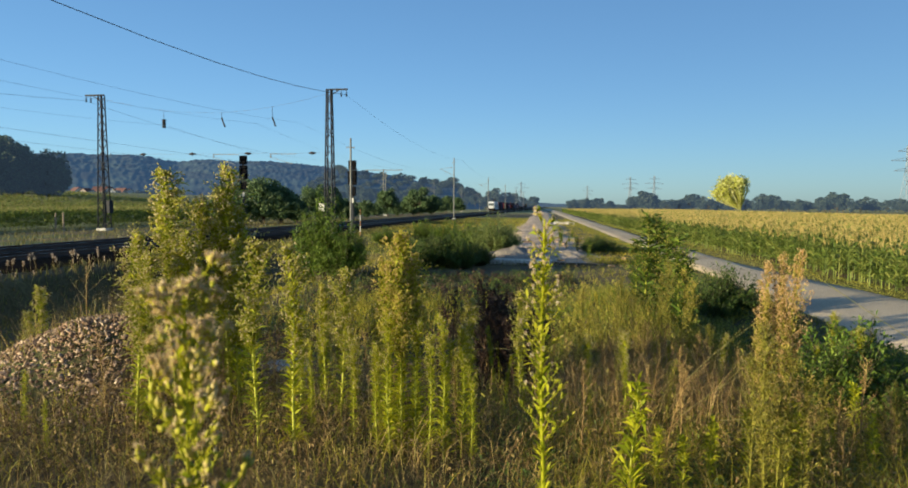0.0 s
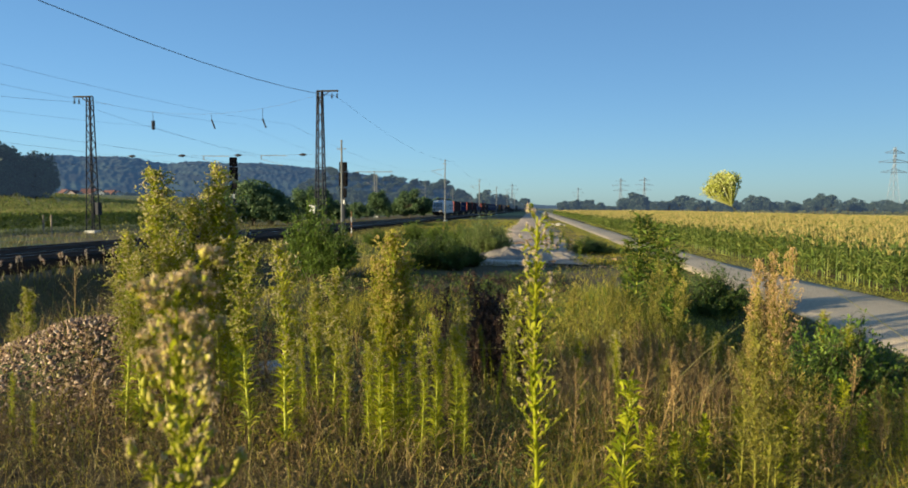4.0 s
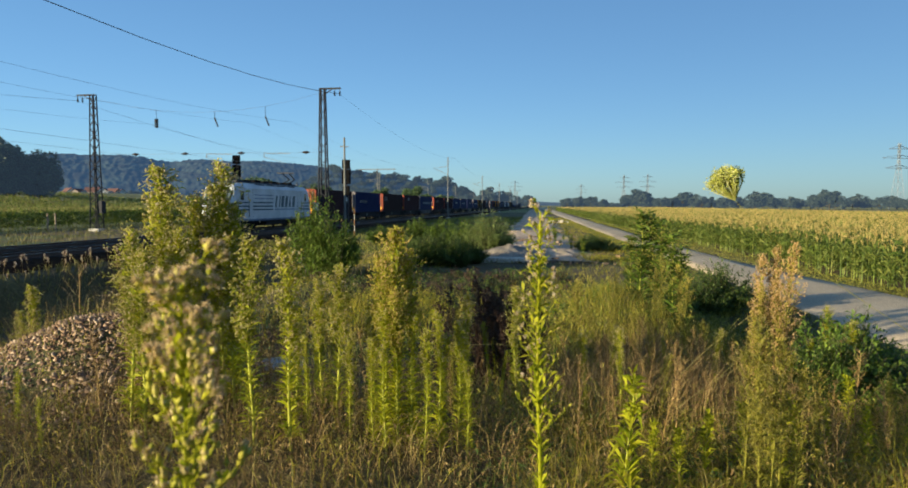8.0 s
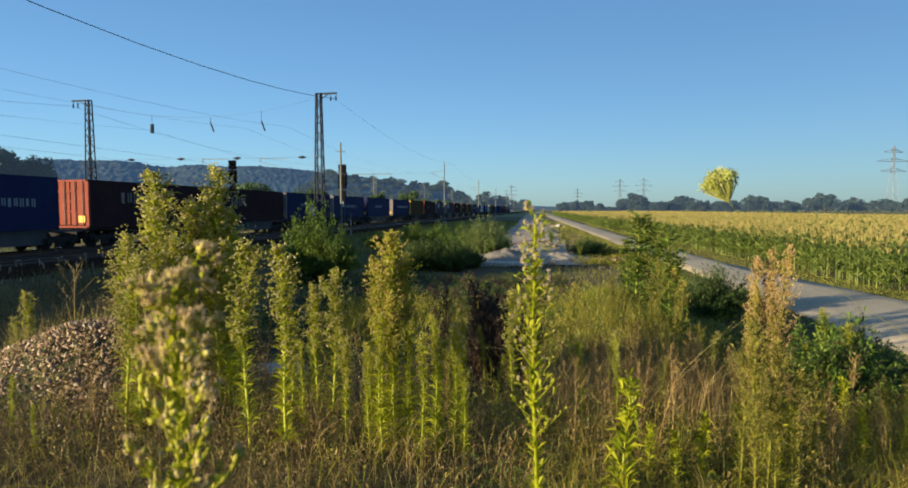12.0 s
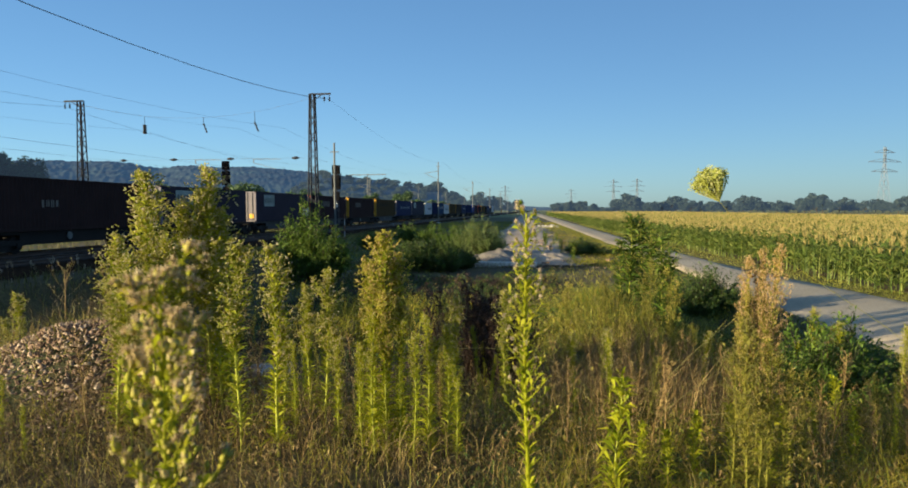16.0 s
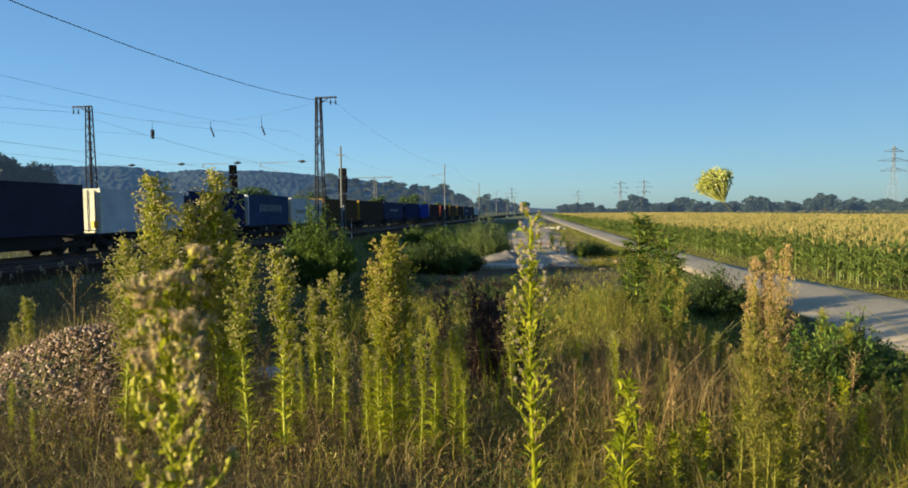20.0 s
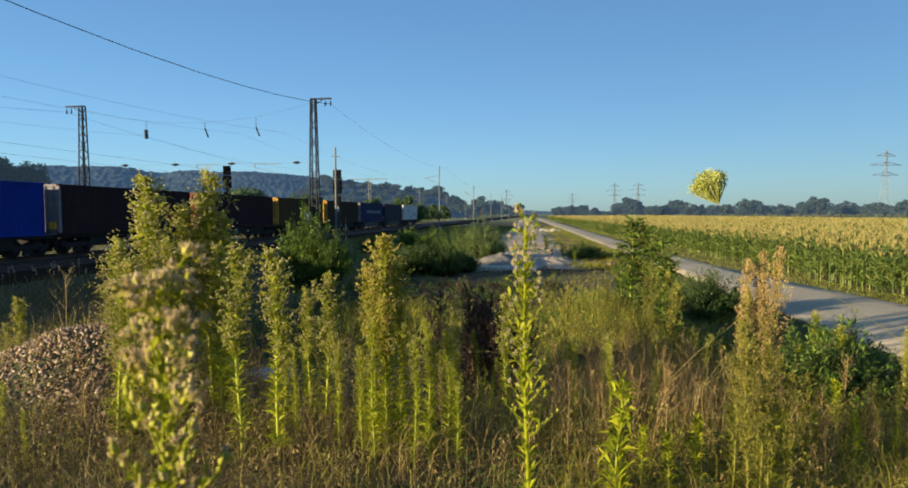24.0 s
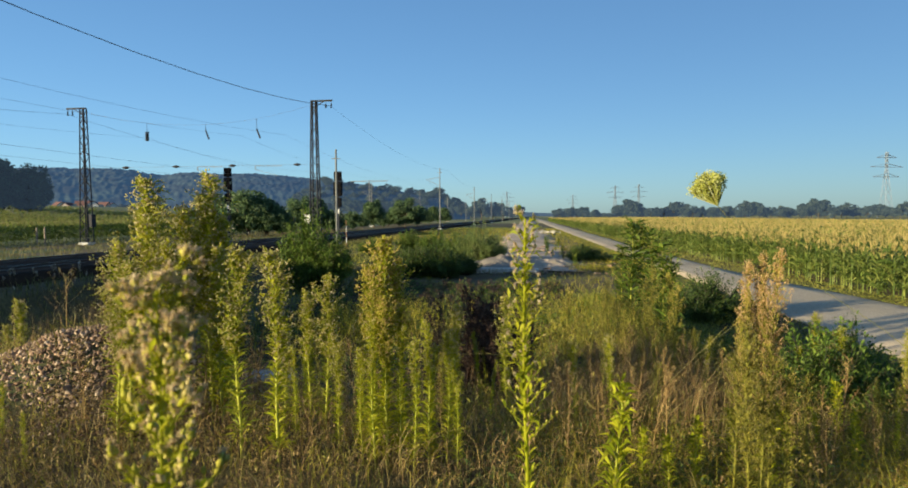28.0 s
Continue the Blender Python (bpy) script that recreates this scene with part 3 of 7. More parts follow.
for k, x in enumerate((-37.7, -31.7, -26.6)):
    t = thing("hanging_insulator", "dark insulator hanging from the cross wire", "insulator", pose(x, MAST_Y, 9.55), "hanging insulators")
    bm = bmesh.new()
    s = (x - MAST_FAR) / (MAST_NEAR - MAST_FAR)
    put_rod(bm, (0, 0, 0.9), (0, 0, 12.6 - 6.4 * s * (1 - s) - 9.55 + 0.02), 0.02, n=6)
    part("rod", bm, M["steel_dark"], t)
    bm = bmesh.new()
    tilt = 0.0 if k == 0 else 0.085
    for q in range(4):
        put_rod(bm, (tilt * q, 0, 0.9 - 0.22 * q), (tilt * (q + 0.8), 0, 0.72 - 0.22 * q), 0.2 if k == 0 else 0.095, 0.14 if k == 0 else 0.06, 8)
    part("body", bm, M["insulator"], t)
for x in (-40.0, -34.8, -29.1, -22.7):
    t = thing("span_insulator", "flat dark insulator on the lower cross wire", "insulator", pose(x, MAST_Y, 7.1), "span insulators")
    bm = bmesh.new()
    put_rod(bm, (-0.36, 0, 0), (0, 0, 0.0), 0.05, 0.15, 8)
    put_rod(bm, (0, 0, 0), (0.36, 0, 0), 0.15, 0.05, 8)
    part("body", bm, M["insulator"], t)
for x in (-32.6, -26.8):
    t = thing("registration_arm", "thin steel steady arm holding the contact wire", "steady arm", pose(x, MAST_Y, 6.6), "steady arms")
    bm = bmesh.new()
    put_bar(bm, (0, 0, 0.45), (2.6, 0, 0.4), 0.05)
    put_bar(bm, (0, 0, 0.1), (0, 0, 0.45), 0.06)
    put_bar(bm, (0, 0, 0.1), (2.2, 0, -0.5), 0.035)
    part("arm", bm, M["steel_grey"], t)


def signal(x, y, top):
    g = gz(x, y)
    t = thing("railway_signal", "black colour-light railway signal on a slim mast", "railway signal", pose(x, y, g), "railway signals")
    h = top - g
    part("mast", put_bar(bmesh.new(), (0, 0, 0), (0, 0, h - 0.6), 0.18), M["steel_dark"], t)
    sc = part("upper_screen", box((-0.42, -0.16, h - 0.95), (0.42, 0.08, h), 0.05), M["black"], t, "black signal screen")
    for dx in (-0.2, 0.2):
        bm = put_rod(bmesh.new(), (dx, -0.30, h - 0.4), (dx, -0.15, h - 0.4), 0.11, 0.11, 10)
        part("lamp_hood", bm, M["black"], sc)
    lo = part("lower_screen", box((-0.48, -0.16, h - 2.55), (0.48, 0.08, h - 1.05), 0.08), M["black"], t, "black signal screen")
    for dx, dz in ((-0.22, -1.4), (0.22, -1.4), (-0.22, -2.1), (0.22, -2.1)):
        part("lamp_hood", put_rod(bmesh.new(), (dx, -0.32, h + dz), (dx, -0.15, h + dz), 0.11, 0.11, 10), M["black"], lo)
    part("distant_screen", box((-0.36, -0.14, h - 3.7), (0.36, 0.08, h - 2.75), 0.05), M["black"], t)
    part("ladder", put_bar(put_bar(bmesh.new(), (-0.16, 0.2, 0), (-0.16, 0.2, h - 1), 0.04), (0.16, 0.2, 0), (0.16, 0.2, h - 1), 0.04), M["steel_grey"], t)
    part("mast_plate", box((-0.14, -0.12, h - 4.4), (0.14, -0.09, h - 3.95)), M["mark_pale"], t, "white mast plate")
    part("foot", box((-0.3, -0.3, -0.3), (0.3, 0.3, 0.2), 0.03), M["concrete"], t)
    return t


signal(-33.65, 66.0, 7.55)
signal(-21.4, 66.0, 6.95)

# trackside posts
t = thing("marker_post", "faded red and pale banded marker post beside the track", "marker post", pose(-17.6, 56.5, gz(-17.6, 56.5)))
for q in range(5):
    part("band", put_rod(bmesh.new(), (0, 0, 0.5 * q), (0, 0, 0.5 * q + 0.5), 0.04, n=8), M["mark_pale" if q % 2 else "mark_rust"], t)
for x, y in ((-51.5, 60.0), (-50.6, 60.0)):
    t = thing("fence_post", "pale weathered wooden post in the grass", "post", pose(x, y, gz(x, y)), "fence posts")
    part("post", put_rod(bmesh.new(), (0, 0, -0.3), (0, 0, 1.75), 0.09, 0.08, 7), M["wood"], t)

# ---- train ----
SPEED, RAIL_X = 28.2, -28.2
RIDES = []


def loft(sections):
    """A skin through closed rings of equal count, capped at both ends."""
    bm = bmesh.new()
    rings = [[bm.verts.new(p) for p in s] for s in sections]
    n = len(rings[0])
    for a, b in zip(rings, rings[1:]):
        for k in range(n):
            bm.faces.new((a[k], a[(k + 1) % n], b[(k + 1) % n], b[k]))
    bm.faces.new(rings[0][::-1])
    bm.faces.new(rings[-1])
    bmesh.ops.recalc_face_normals(bm, faces=bm.faces)
    return bm


def wheelset_part(parent, y, r=0.46):
    for sx in (-1, 1):
        bm = bmesh.new()
        put_rod(bm, (sx * 0.68, y, r), (sx * 0.82, y, r), r, r, 20)
        put_rod(bm, (sx * 0.64, y, r), (sx * 0.68, y, r), r + 0.03, r + 0.03, 20)
        put_rod(bm, (sx * 0.82, y, r), (sx * 0.9, y, r), 0.14, 0.1, 10)
        part("wheel", bm, M["loco_under"], parent)


def bogie(parent, y, base=1.8, r=0.46):
    bm = bmesh.new()
    for sx in (-1, 1):
        put_box(bm, (sx * 0.98 - 0.09, y - base / 2 - 0.45, 0.42), (sx * 0.98 + 0.09, y + base / 2 + 0.45, 0.70), 0.03)
        for dy in (-base / 2, base / 2):
            put_box(bm, (sx * 1.02 - 0.12, y + dy - 0.2, 0.30), (sx * 1.02 + 0.12, y + dy + 0.2, 0.62), 0.03)
        put_box(bm, (sx * 0.97 - 0.07, y - 0.34, 0.14), (sx * 0.97 + 0.07, y + 0.34, 0.46), 0.02)
        put_box(bm, (sx * 0.80 - 0.04, y - base / 2 - 0.75, 0.30), (sx * 0.80 + 0.04, y - base / 2 - 0.5, 0.95))
    put_box(bm, (-0.95, y - 0.22, 0.45), (0.95, y + 0.22, 0.75))
    put_box(bm, (-0.9, y - base / 2 - 0.7, 0.55), (0.9, y - base / 2 - 0.55, 0.98))
    put_box(bm, (-0.9, y + base / 2 + 0.55, 0.55), (0.9, y + base / 2 + 0.7, 0.98))
    b = part("bogie", bm, M["loco_under"], parent, "grimy bogie frame")
    for dy in (-base / 2, base / 2):
        wheelset_part(b, y + dy, r)


def locomotive():
    t = thing("locomotive", "white electric locomotive with dark green side stripes", "locomotive")
    L, hw = 18.6, 1.49

    def ring(y, w, zb, zt, zr, push=0.0):
        """A body section; push slants its upper part back."""
        return [(-w, y, zb), (-w, y + push * 0.15, 1.9), (-w, y + push * 0.8, zt), (-w * 0.82, y + push, zr), (w * 0.82, y + push, zr), (w, y + push * 0.8, zt), (w, y + push * 0.15, 1.9), (w, y, zb)]
    part("body", loft([ring(0.0, 1.20, 1.0, 3.55, 3.95, 1.05), ring(0.12, 1.34, 0.97, 3.60, 4.02, 1.0), ring(0.5, 1.47, 0.95, 3.66, 4.08, 0.85), ring(1.9, hw, 0.95, 3.70, 4.14), ring(L - 1.9, hw, 0.95, 3.70, 4.14),
                       ring(L - 0.5, 1.47, 0.95, 3.66, 4.08, -0.85), ring(L - 0.12, 1.34, 0.97, 3.60, 4.02, -1.0), ring(L, 1.20, 1.0, 3.55, 3.95, -1.05)]), M["loco_white"], t, "glossy white body")
    for sgn, y0 in ((1, 0.0), (-1, L)):
        # windscreen with two panes, lamps, buffers, coupling at each end
        ws = part("windscreen", loft([[(-1.20, y0 + sgn * 0.36, 2.36), (1.20, y0 + sgn * 0.36, 2.36), (1.12, y0 + sgn * 0.92, 3.48), (-1.12, y0 + sgn * 0.92, 3.48)],
                                      [(-1.20, y0 + sgn * 0.22, 2.36), (1.20, y0 + sgn * 0.22, 2.36), (1.12, y0 + sgn * 0.78, 3.48), (-1.12, y0 + sgn * 0.78, 3.48)]]), M["screen"], t, "dark raked windscreen")
        part("pillar", put_bar(bmesh.new(), (0, y0 + sgn * 0.22, 2.38), (0, y0 + sgn * 0.77, 3.45), 0.05), M["loco_under"], ws)
        for sx in (-1, 1):
            lamp_box = part("headlight", box((sx * 0.95 - 0.34, y0 - 0.03 if sgn > 0 else y0 - 0.12, 1.36), (sx * 0.95 + 0.34, y0 + 0.12 if sgn > 0 else y0 + 0.03, 1.64), 0.03), M["loco_under"], t, "dark headlight housing")
            part("lens", put_rod(bmesh.new(), (sx * 1.05, y0 - sgn * 0.06, 1.5), (sx * 1.05, y0 + sgn * 0.1, 1.5), 0.11, n=12), M["lamp"], lamp_box)
            bm = put_rod(bmesh.new(), (sx * 0.875, y0 - sgn * 0.55, 1.05), (sx * 0.875, y0 + sgn * 0.2, 1.05), 0.11, n=10)
            put_box(bm, (sx * 0.875 - 0.3, y0 - sgn * 0.58 - 0.03, 0.85), (sx * 0.875 + 0.3, y0 - sgn * 0.58 + 0.03, 1.25), 0.02)
            part("buffer", bm, M["loco_under"], t, "dark buffer plate")
            part("mirror_window", box((sx * 1.48 - 0.03, y0 + sgn * 2.0 - 0.3, 2.62), (sx * 1.48 + 0.03, y0 + sgn * 2.0 + 0.3, 3.42), 0.02), M["glass"], t, "dark cab side window")
            part("cab_door", box((sx * 1.47 - 0.03, y0 + sgn * 3.7 - 0.36, 1.15), (sx * 1.47 + 0.035, y0 + sgn * 3.7 + 0.36, 3.15), 0.02), M["loco_white"], t)
            part("handrail", put_rod(bmesh.new(), (sx * 1.55, y0 + sgn * 3.2, 1.2), (sx * 1.55, y0 + sgn * 3.2, 2.6), 0.02, n=6), M["steel_grey"], t)
        for z in (1.80, 2.05):
            part("front_stripe", box((-1.15, y0 - 0.015 if sgn > 0 else y0 - 0.12, z), (1.15, y0 + 0.16 if sgn > 0 else y0 + 0.015, z + 0.07)), M["loco_dark"], t, "dark green stripe")
        part("bumper", box((-1.36, y0 - 0.06, 0.92), (1.36, y0 + 0.06, 1.2), 0.03), M["loco_under"], t, "dark buffer beam")
        part("skirt", box((-1.25, min(y0, y0 + sgn * 0.5), 0.35), (1.25, max(y0, y0 + sgn * 0.5), 0.95), 0.04), M["loco_under"], t)
        part("coupling", box((-0.12, y0 - 0.35, 0.85), (0.12, y0 + 0.35, 1.15), 0.03), M["loco_under"], t)
    part("underframe", box((-1.35, 1.2, 0.62), (1.35, L - 1.2, 0.97), 0.03), M["loco_under"], t)
    part("equipment_box", box((-1.3, 7.2, 0.28), (1.3, 11.7, 0.66), 0.05), M["loco_under"], t)
    bogie(t, 4.2, 2.6, 0.6)
    bogie(t, L - 4.2, 2.6, 0.6)
    for sx in (-1, 1):
        for z in (1.72, 2.03, 2.36):
            part("side_stripe", box((sx * 1.49 - 0.012, 0.9, z), (sx * 1.49 + 0.012, 8.3, z + 0.13)), M["loco_dark"], t, "dark green stripe")
            part("side_stripe", box((sx * 1.49 - 0.012, 14.3, z), (sx * 1.49 + 0.012, L - 0.9, z + 0.13)), M["loco_dark"], t, "dark green stripe")
        for z in (2.76, 3.08):
            part("side_stripe", box((sx * 1.49 - 0.010, 4.4, z), (sx * 1.49 + 0.010, 8.3, z + 0.08)), M["mark_blue"], t, "faded blue-grey stripe")
        # emblem: six slanted dark block shapes
        for q, w in enumerate((0.34, 0.22, 0.62, 0.58, 0.60, 0.62)):
            y = (8.75, 9.65, 10.15, 11.1, 11.98, 12.9)[q]
            ring_ = [(y, 2.0), (y + w, 2.0), (y + w * (0.45 if q == 4 else 1) + 0.28, 3.12), (y + (w * 0.35 if q == 4 else 0) + 0.28, 3.12)]
            bm = loft([[(sx * 1.482, a, b) for a, b in ring_], [(sx * 1.505, a, b) for a, b in ring_]])
            part("emblem", bm, M["loco_dark"], t, "dark slanted block emblem")
        for q in range(12):
            y = 8.8 + q * 0.42
            part("small_text", box((sx * 1.495 - 0.012, y, 1.70), (sx * 1.495 + 0.012, y + 0.26, 1.86)), M["mark_blue"], t, "row of small unreadable marks")
        part("lower_hem", box((sx * 1.44 - 0.03, 1.2, 0.78), (sx * 1.44 + 0.03, L - 1.2, 1.22), 0.02), M["mark_blue"], t, "grey-blue lower body edge")
        for q in (3.2, 4.05, L - 4.05, L - 3.2):
            part("door_seam", box((sx * 1.49 - 0.01, q - 0.025, 1.1), (sx * 1.49 + 0.01, q + 0.025, 3.6)), M["steel_grey"], t)
        for q in range(4):
            part("roof_grille", box((sx * 1.25 - 0.05, 4.9 + q * 2.4, 3.76), (sx * 1.25 + 0.05, 6.9 + q * 2.4, 4.12), 0.02), M["roof_gear"], t)
    for q in range(6):
        part("roof_box", box((-0.75, 4.2 + q * 1.9, 4.28), (0.75, 5.3 + q * 1.9, 4.46 + 0.08 * (q % 2)), 0.04), M["black"], t, "dark roof equipment box")
    part("roof_rail", put_rod(bmesh.new(), (-0.9, 4.0, 4.55), (-0.9, 15.0, 4.6), 0.035, n=6), M["roof_gear"], t)
    part("roof_hatch", box((-1.05, 3.2, 4.1), (1.05, 15.7, 4.3), 0.06), M["roof_gear"], t)
    for q, (y, up) in enumerate(((3.6, 0), (15.3, 1))):
        p = part("pantograph", box((-0.6, y - 0.8, 4.28), (0.6, y + 0.8, 4.40), 0.02), M["roof_gear"], t, "dark pantograph, one raised")
        top = 5.6 if up else 4.62
        for sx in (-0.35, 0.35):
            part("arm", put_bar(put_bar(bmesh.new(), (sx, y - 0.7, 4.4), (sx * 0.8, y + 1.3, 4.4 + (top - 4.4) * 0.48), 0.10), (sx * 0.8, y + 1.3, 4.4 + (top - 4.4) * 0.48), (sx * 1.2, y - 0.5, top), 0.08), M["roof_gear"], p)
        bm = bmesh.new()
        for dy in (-0.75, -0.3):
            put_bar(bm, (-0.85, y + dy, top), (0.85, y + dy, top), 0.09)
        part("collector", bm, M["roof_gear"], p)
        for sx in (-0.5, 0.5):
            part("roof_insulator", put_rod(bmesh.new(), (sx, y + 1.5, 4.28), (sx, y + 1.5, 4.65), 0.08, 0.05, 8), M["insulator"], t)
    return t


BOX_MESH = {}


def corrugated(L, H, W, key):
    """Both long walls of a container as folded sheet, with real ribs."""
    n = int(L / 0.28)
    xs, d = [], 0.045
    for k in range(n):
        y = 0.12 + (L - 0.24) * k / n
        s = (L - 0.24) / n
        xs += [(y, 0), (y + s * 0.35, 0), (y + s * 0.5, d), (y + s * 0.85, d)]
    xs.append((L - 0.12, 0))
    return xs


def wall_mesh(L, H, W, side, mat, flat):
    prof = [(0.1, 0), (L * 0.5, 0.01), (L - 0.1, 0)] if flat else corrugated(L, H, W, 0)
    v, f = [], []
    for y, d in prof:
        x = side * (W / 2 - d - 0.01)
        v += [(x, y, 0.16), (x, y, H - 0.1)]
    for k in range(len(prof) - 1):
        q = (2 * k, 2 * k + 2, 2 * k + 3, 2 * k + 1)
        f.append(q if side > 0 else q[::-1])
    return raw("side_wall", v, f, mat)


def container(name, label, mat, L=13.72, H=2.9, W=2.46, end_mat=None, flat=False, marks=(), lock=True):
    """A freight container: frame, folded walls, roof, doors with lock rods, castings, and marks on the side (start, end, low, high, material)."""
    t = thing(name, label, "container", group="containers on the train")
    key = (L, H, W, mat.name, (end_mat or mat).name, flat)
    if key not in BOX_MESH:
        d = {}
        em = end_mat or mat
        d["side_wall"] = [wall_mesh(L, H, W, s, mat, flat) for s in (-1, 1)]
        d["corner_post"] = [mesh_of(box((sx * (W / 2 - 0.08) - 0.08, y, 0.12), (sx * (W / 2 - 0.08) + 0.08, y + 0.14, H - 0.12), 0.01), "corner_post", mat if y > 1 else em) for sx in (-1, 1) for y in (0, L - 0.14)]
        d["top_rail"] = [mesh_of(box((sx * (W / 2 - 0.05) - 0.05, 0.05, H - 0.11), (sx * (W / 2 - 0.05) + 0.05, L - 0.05, H - 0.01)), "top_rail", mat) for sx in (-1, 1)]
        d["bottom_rail"] = [mesh_of(box((sx * (W / 2 - 0.05) - 0.05, 0.05, 0.02), (sx * (W / 2 - 0.05) + 0.05, L - 0.05, 0.17)), "bottom_rail", mat) for sx in (-1, 1)]
        d["roof"] = [mesh_of(box((-W / 2 + 0.03, 0.04, H - 0.05), (W / 2 - 0.03, L - 0.04, H - 0.015)), "roof", mat)]
        d["floor"] = [mesh_of(box((-W / 2 + 0.04, 0.04, 0.06), (W / 2 - 0.04, L - 0.04, 0.16)), "floor", M["loco_under"])]
        d["door"] = [mesh_of(box((sx * 0.59 - 0.56, 0.05, 0.2), (sx * 0.59 + 0.56, 0.11, H - 0.16), 0.015), "door", em) for sx in (-1, 1)]
        d["end_wall"] = [mesh_of(box((-W / 2 + 0.1, L - 0.12, 0.1), (W / 2 - 0.1, L - 0.06, H - 0.1)), "end_wall", mat)]
        d["end_beam"] = [mesh_of(box((-W / 2 + 0.05, y, z), (W / 2 - 0.05, y + 0.12, z + 0.13)), "end_beam", em if y < 1 else mat) for y in (0.01, L - 0.13) for z in (0.03, H - 0.15)]
        if lock:
            d["lock_rod"] = [mesh_of(put_rod(bmesh.new(), (x, 0.0, 0.1), (x, 0.0, H - 0.1), 0.028, n=6), "lock_rod", M["steel_grey"]) for x in (-0.85, -0.35, 0.35, 0.85)]
            d["hinge"] = [mesh_of(box((sx * 1.1 - 0.09, 0.02, z), (sx * 1.1 + 0.09, 0.06, z + 0.08)), "hinge", em) for sx in (-1, 1) for z in (0.5, 1.2, 1.9, 2.4)]
        d["corner_casting"] = [mesh_of(box((sx * (W / 2 - 0.09) - 0.092, y - 0.005, z), (sx * (W / 2 - 0.09) + 0.092, y + 0.17, z + 0.122), 0.012), "corner_casting", mat) for sx in (-1, 1) for y in (0, L - 0.165) for z in (-0.004, H - 0.115)]
        BOX_MESH[key] = d
    for n, ms in BOX_MESH[key].items():
        for me in ms:
            part(n, me, None, t)
    if lock:
        part("data_plate", box((0.55, -0.012, 0.35), (0.98, 0.048, 0.75)), M["yellow"], t, "yellow data plate on the door")
        for z in (0.95, 1.55, 2.15):
            part("door_rib", box((-1.1, 0.02, z), (1.1, 0.055, z + 0.1), 0.01), end_mat or mat, t)
    for a, b, lo, hi, mm, kind in marks:
        # marks on the wall facing the path
        x = W / 2 - 0.002
        if kind == "bar":
            part("marking", box((x - 0.012, a, lo), (x + 0.004, b, hi)), mm, t, "plain painted mark")
        else:
            # a row of plain blocks, some split into two thin strokes
            n = max(1, int(round((b - a) / ((hi - lo) * 0.85))))
            p = (b - a) / n
            for q in range(n):
                y0 = a + p * q
                strokes = ((0, 0.22), (0.42, 0.64)) if q % 3 else ((0.05, 0.5),)
                for u0, u1 in strokes:
                    part("marking", box((x - 0.012, y0 + u0 * p, lo + (0.1 * (hi - lo) if q % 2 else 0)), (x + 0.004, y0 + u1 * p, hi)), mm, t, "plain painted block shapes")
    return t


def wagon(L, low=False):
    t = thing("container_wagon", "low grimy container flat wagon", "flat wagon", group="wagons of the train")
    for sx in (-1, 1):
        bm = bmesh.new()
        put_box(bm, (sx * 1.0 - 0.08, 0.0, 1.0), (sx * 1.0 + 0.08, L, 1.15))
        put_box(bm, (sx * 1.0 - 0.03, 2.75, 0.36 if low else 0.44), (sx * 1.0 + 0.03, L - 2.75, 1.0))
        part("side_sill", bm, M["wagon_grey"] if low else M["loco_under"], t)
    bm = bmesh.new()
    for y in (0.1, L * 0.25, L * 0.5, L * 0.75, L - 0.3):
        put_box(bm, (-0.95, y, 0.98), (0.95, y + 0.2, 1.13))
    part("cross_member", bm, M["loco_under"], t)
    bogie(t, 1.75)
    bogie(t, L - 1.75)
    for sx in (-1, 1):
        part("buffer", put_rod(bmesh.new(), (sx * 0.875, -0.35, 1.03), (sx * 0.875, 0.1, 1.03), 0.1, n=8), M["loco_under"], t)
        part("brake_wheel", put_rod(bmesh.new(), (sx * 1.1, L * 0.42, 0.85), (sx * 1.14, L * 0.42, 0.85), 0.22, n=12), M["steel_grey"], t)
    part("air_tank", put_rod(bmesh.new(), (0, L * 0.55, 0.72), (0, L * 0.55 + 1.4, 0.72), 0.22, n=10), M["loco_under"], t)
    return t


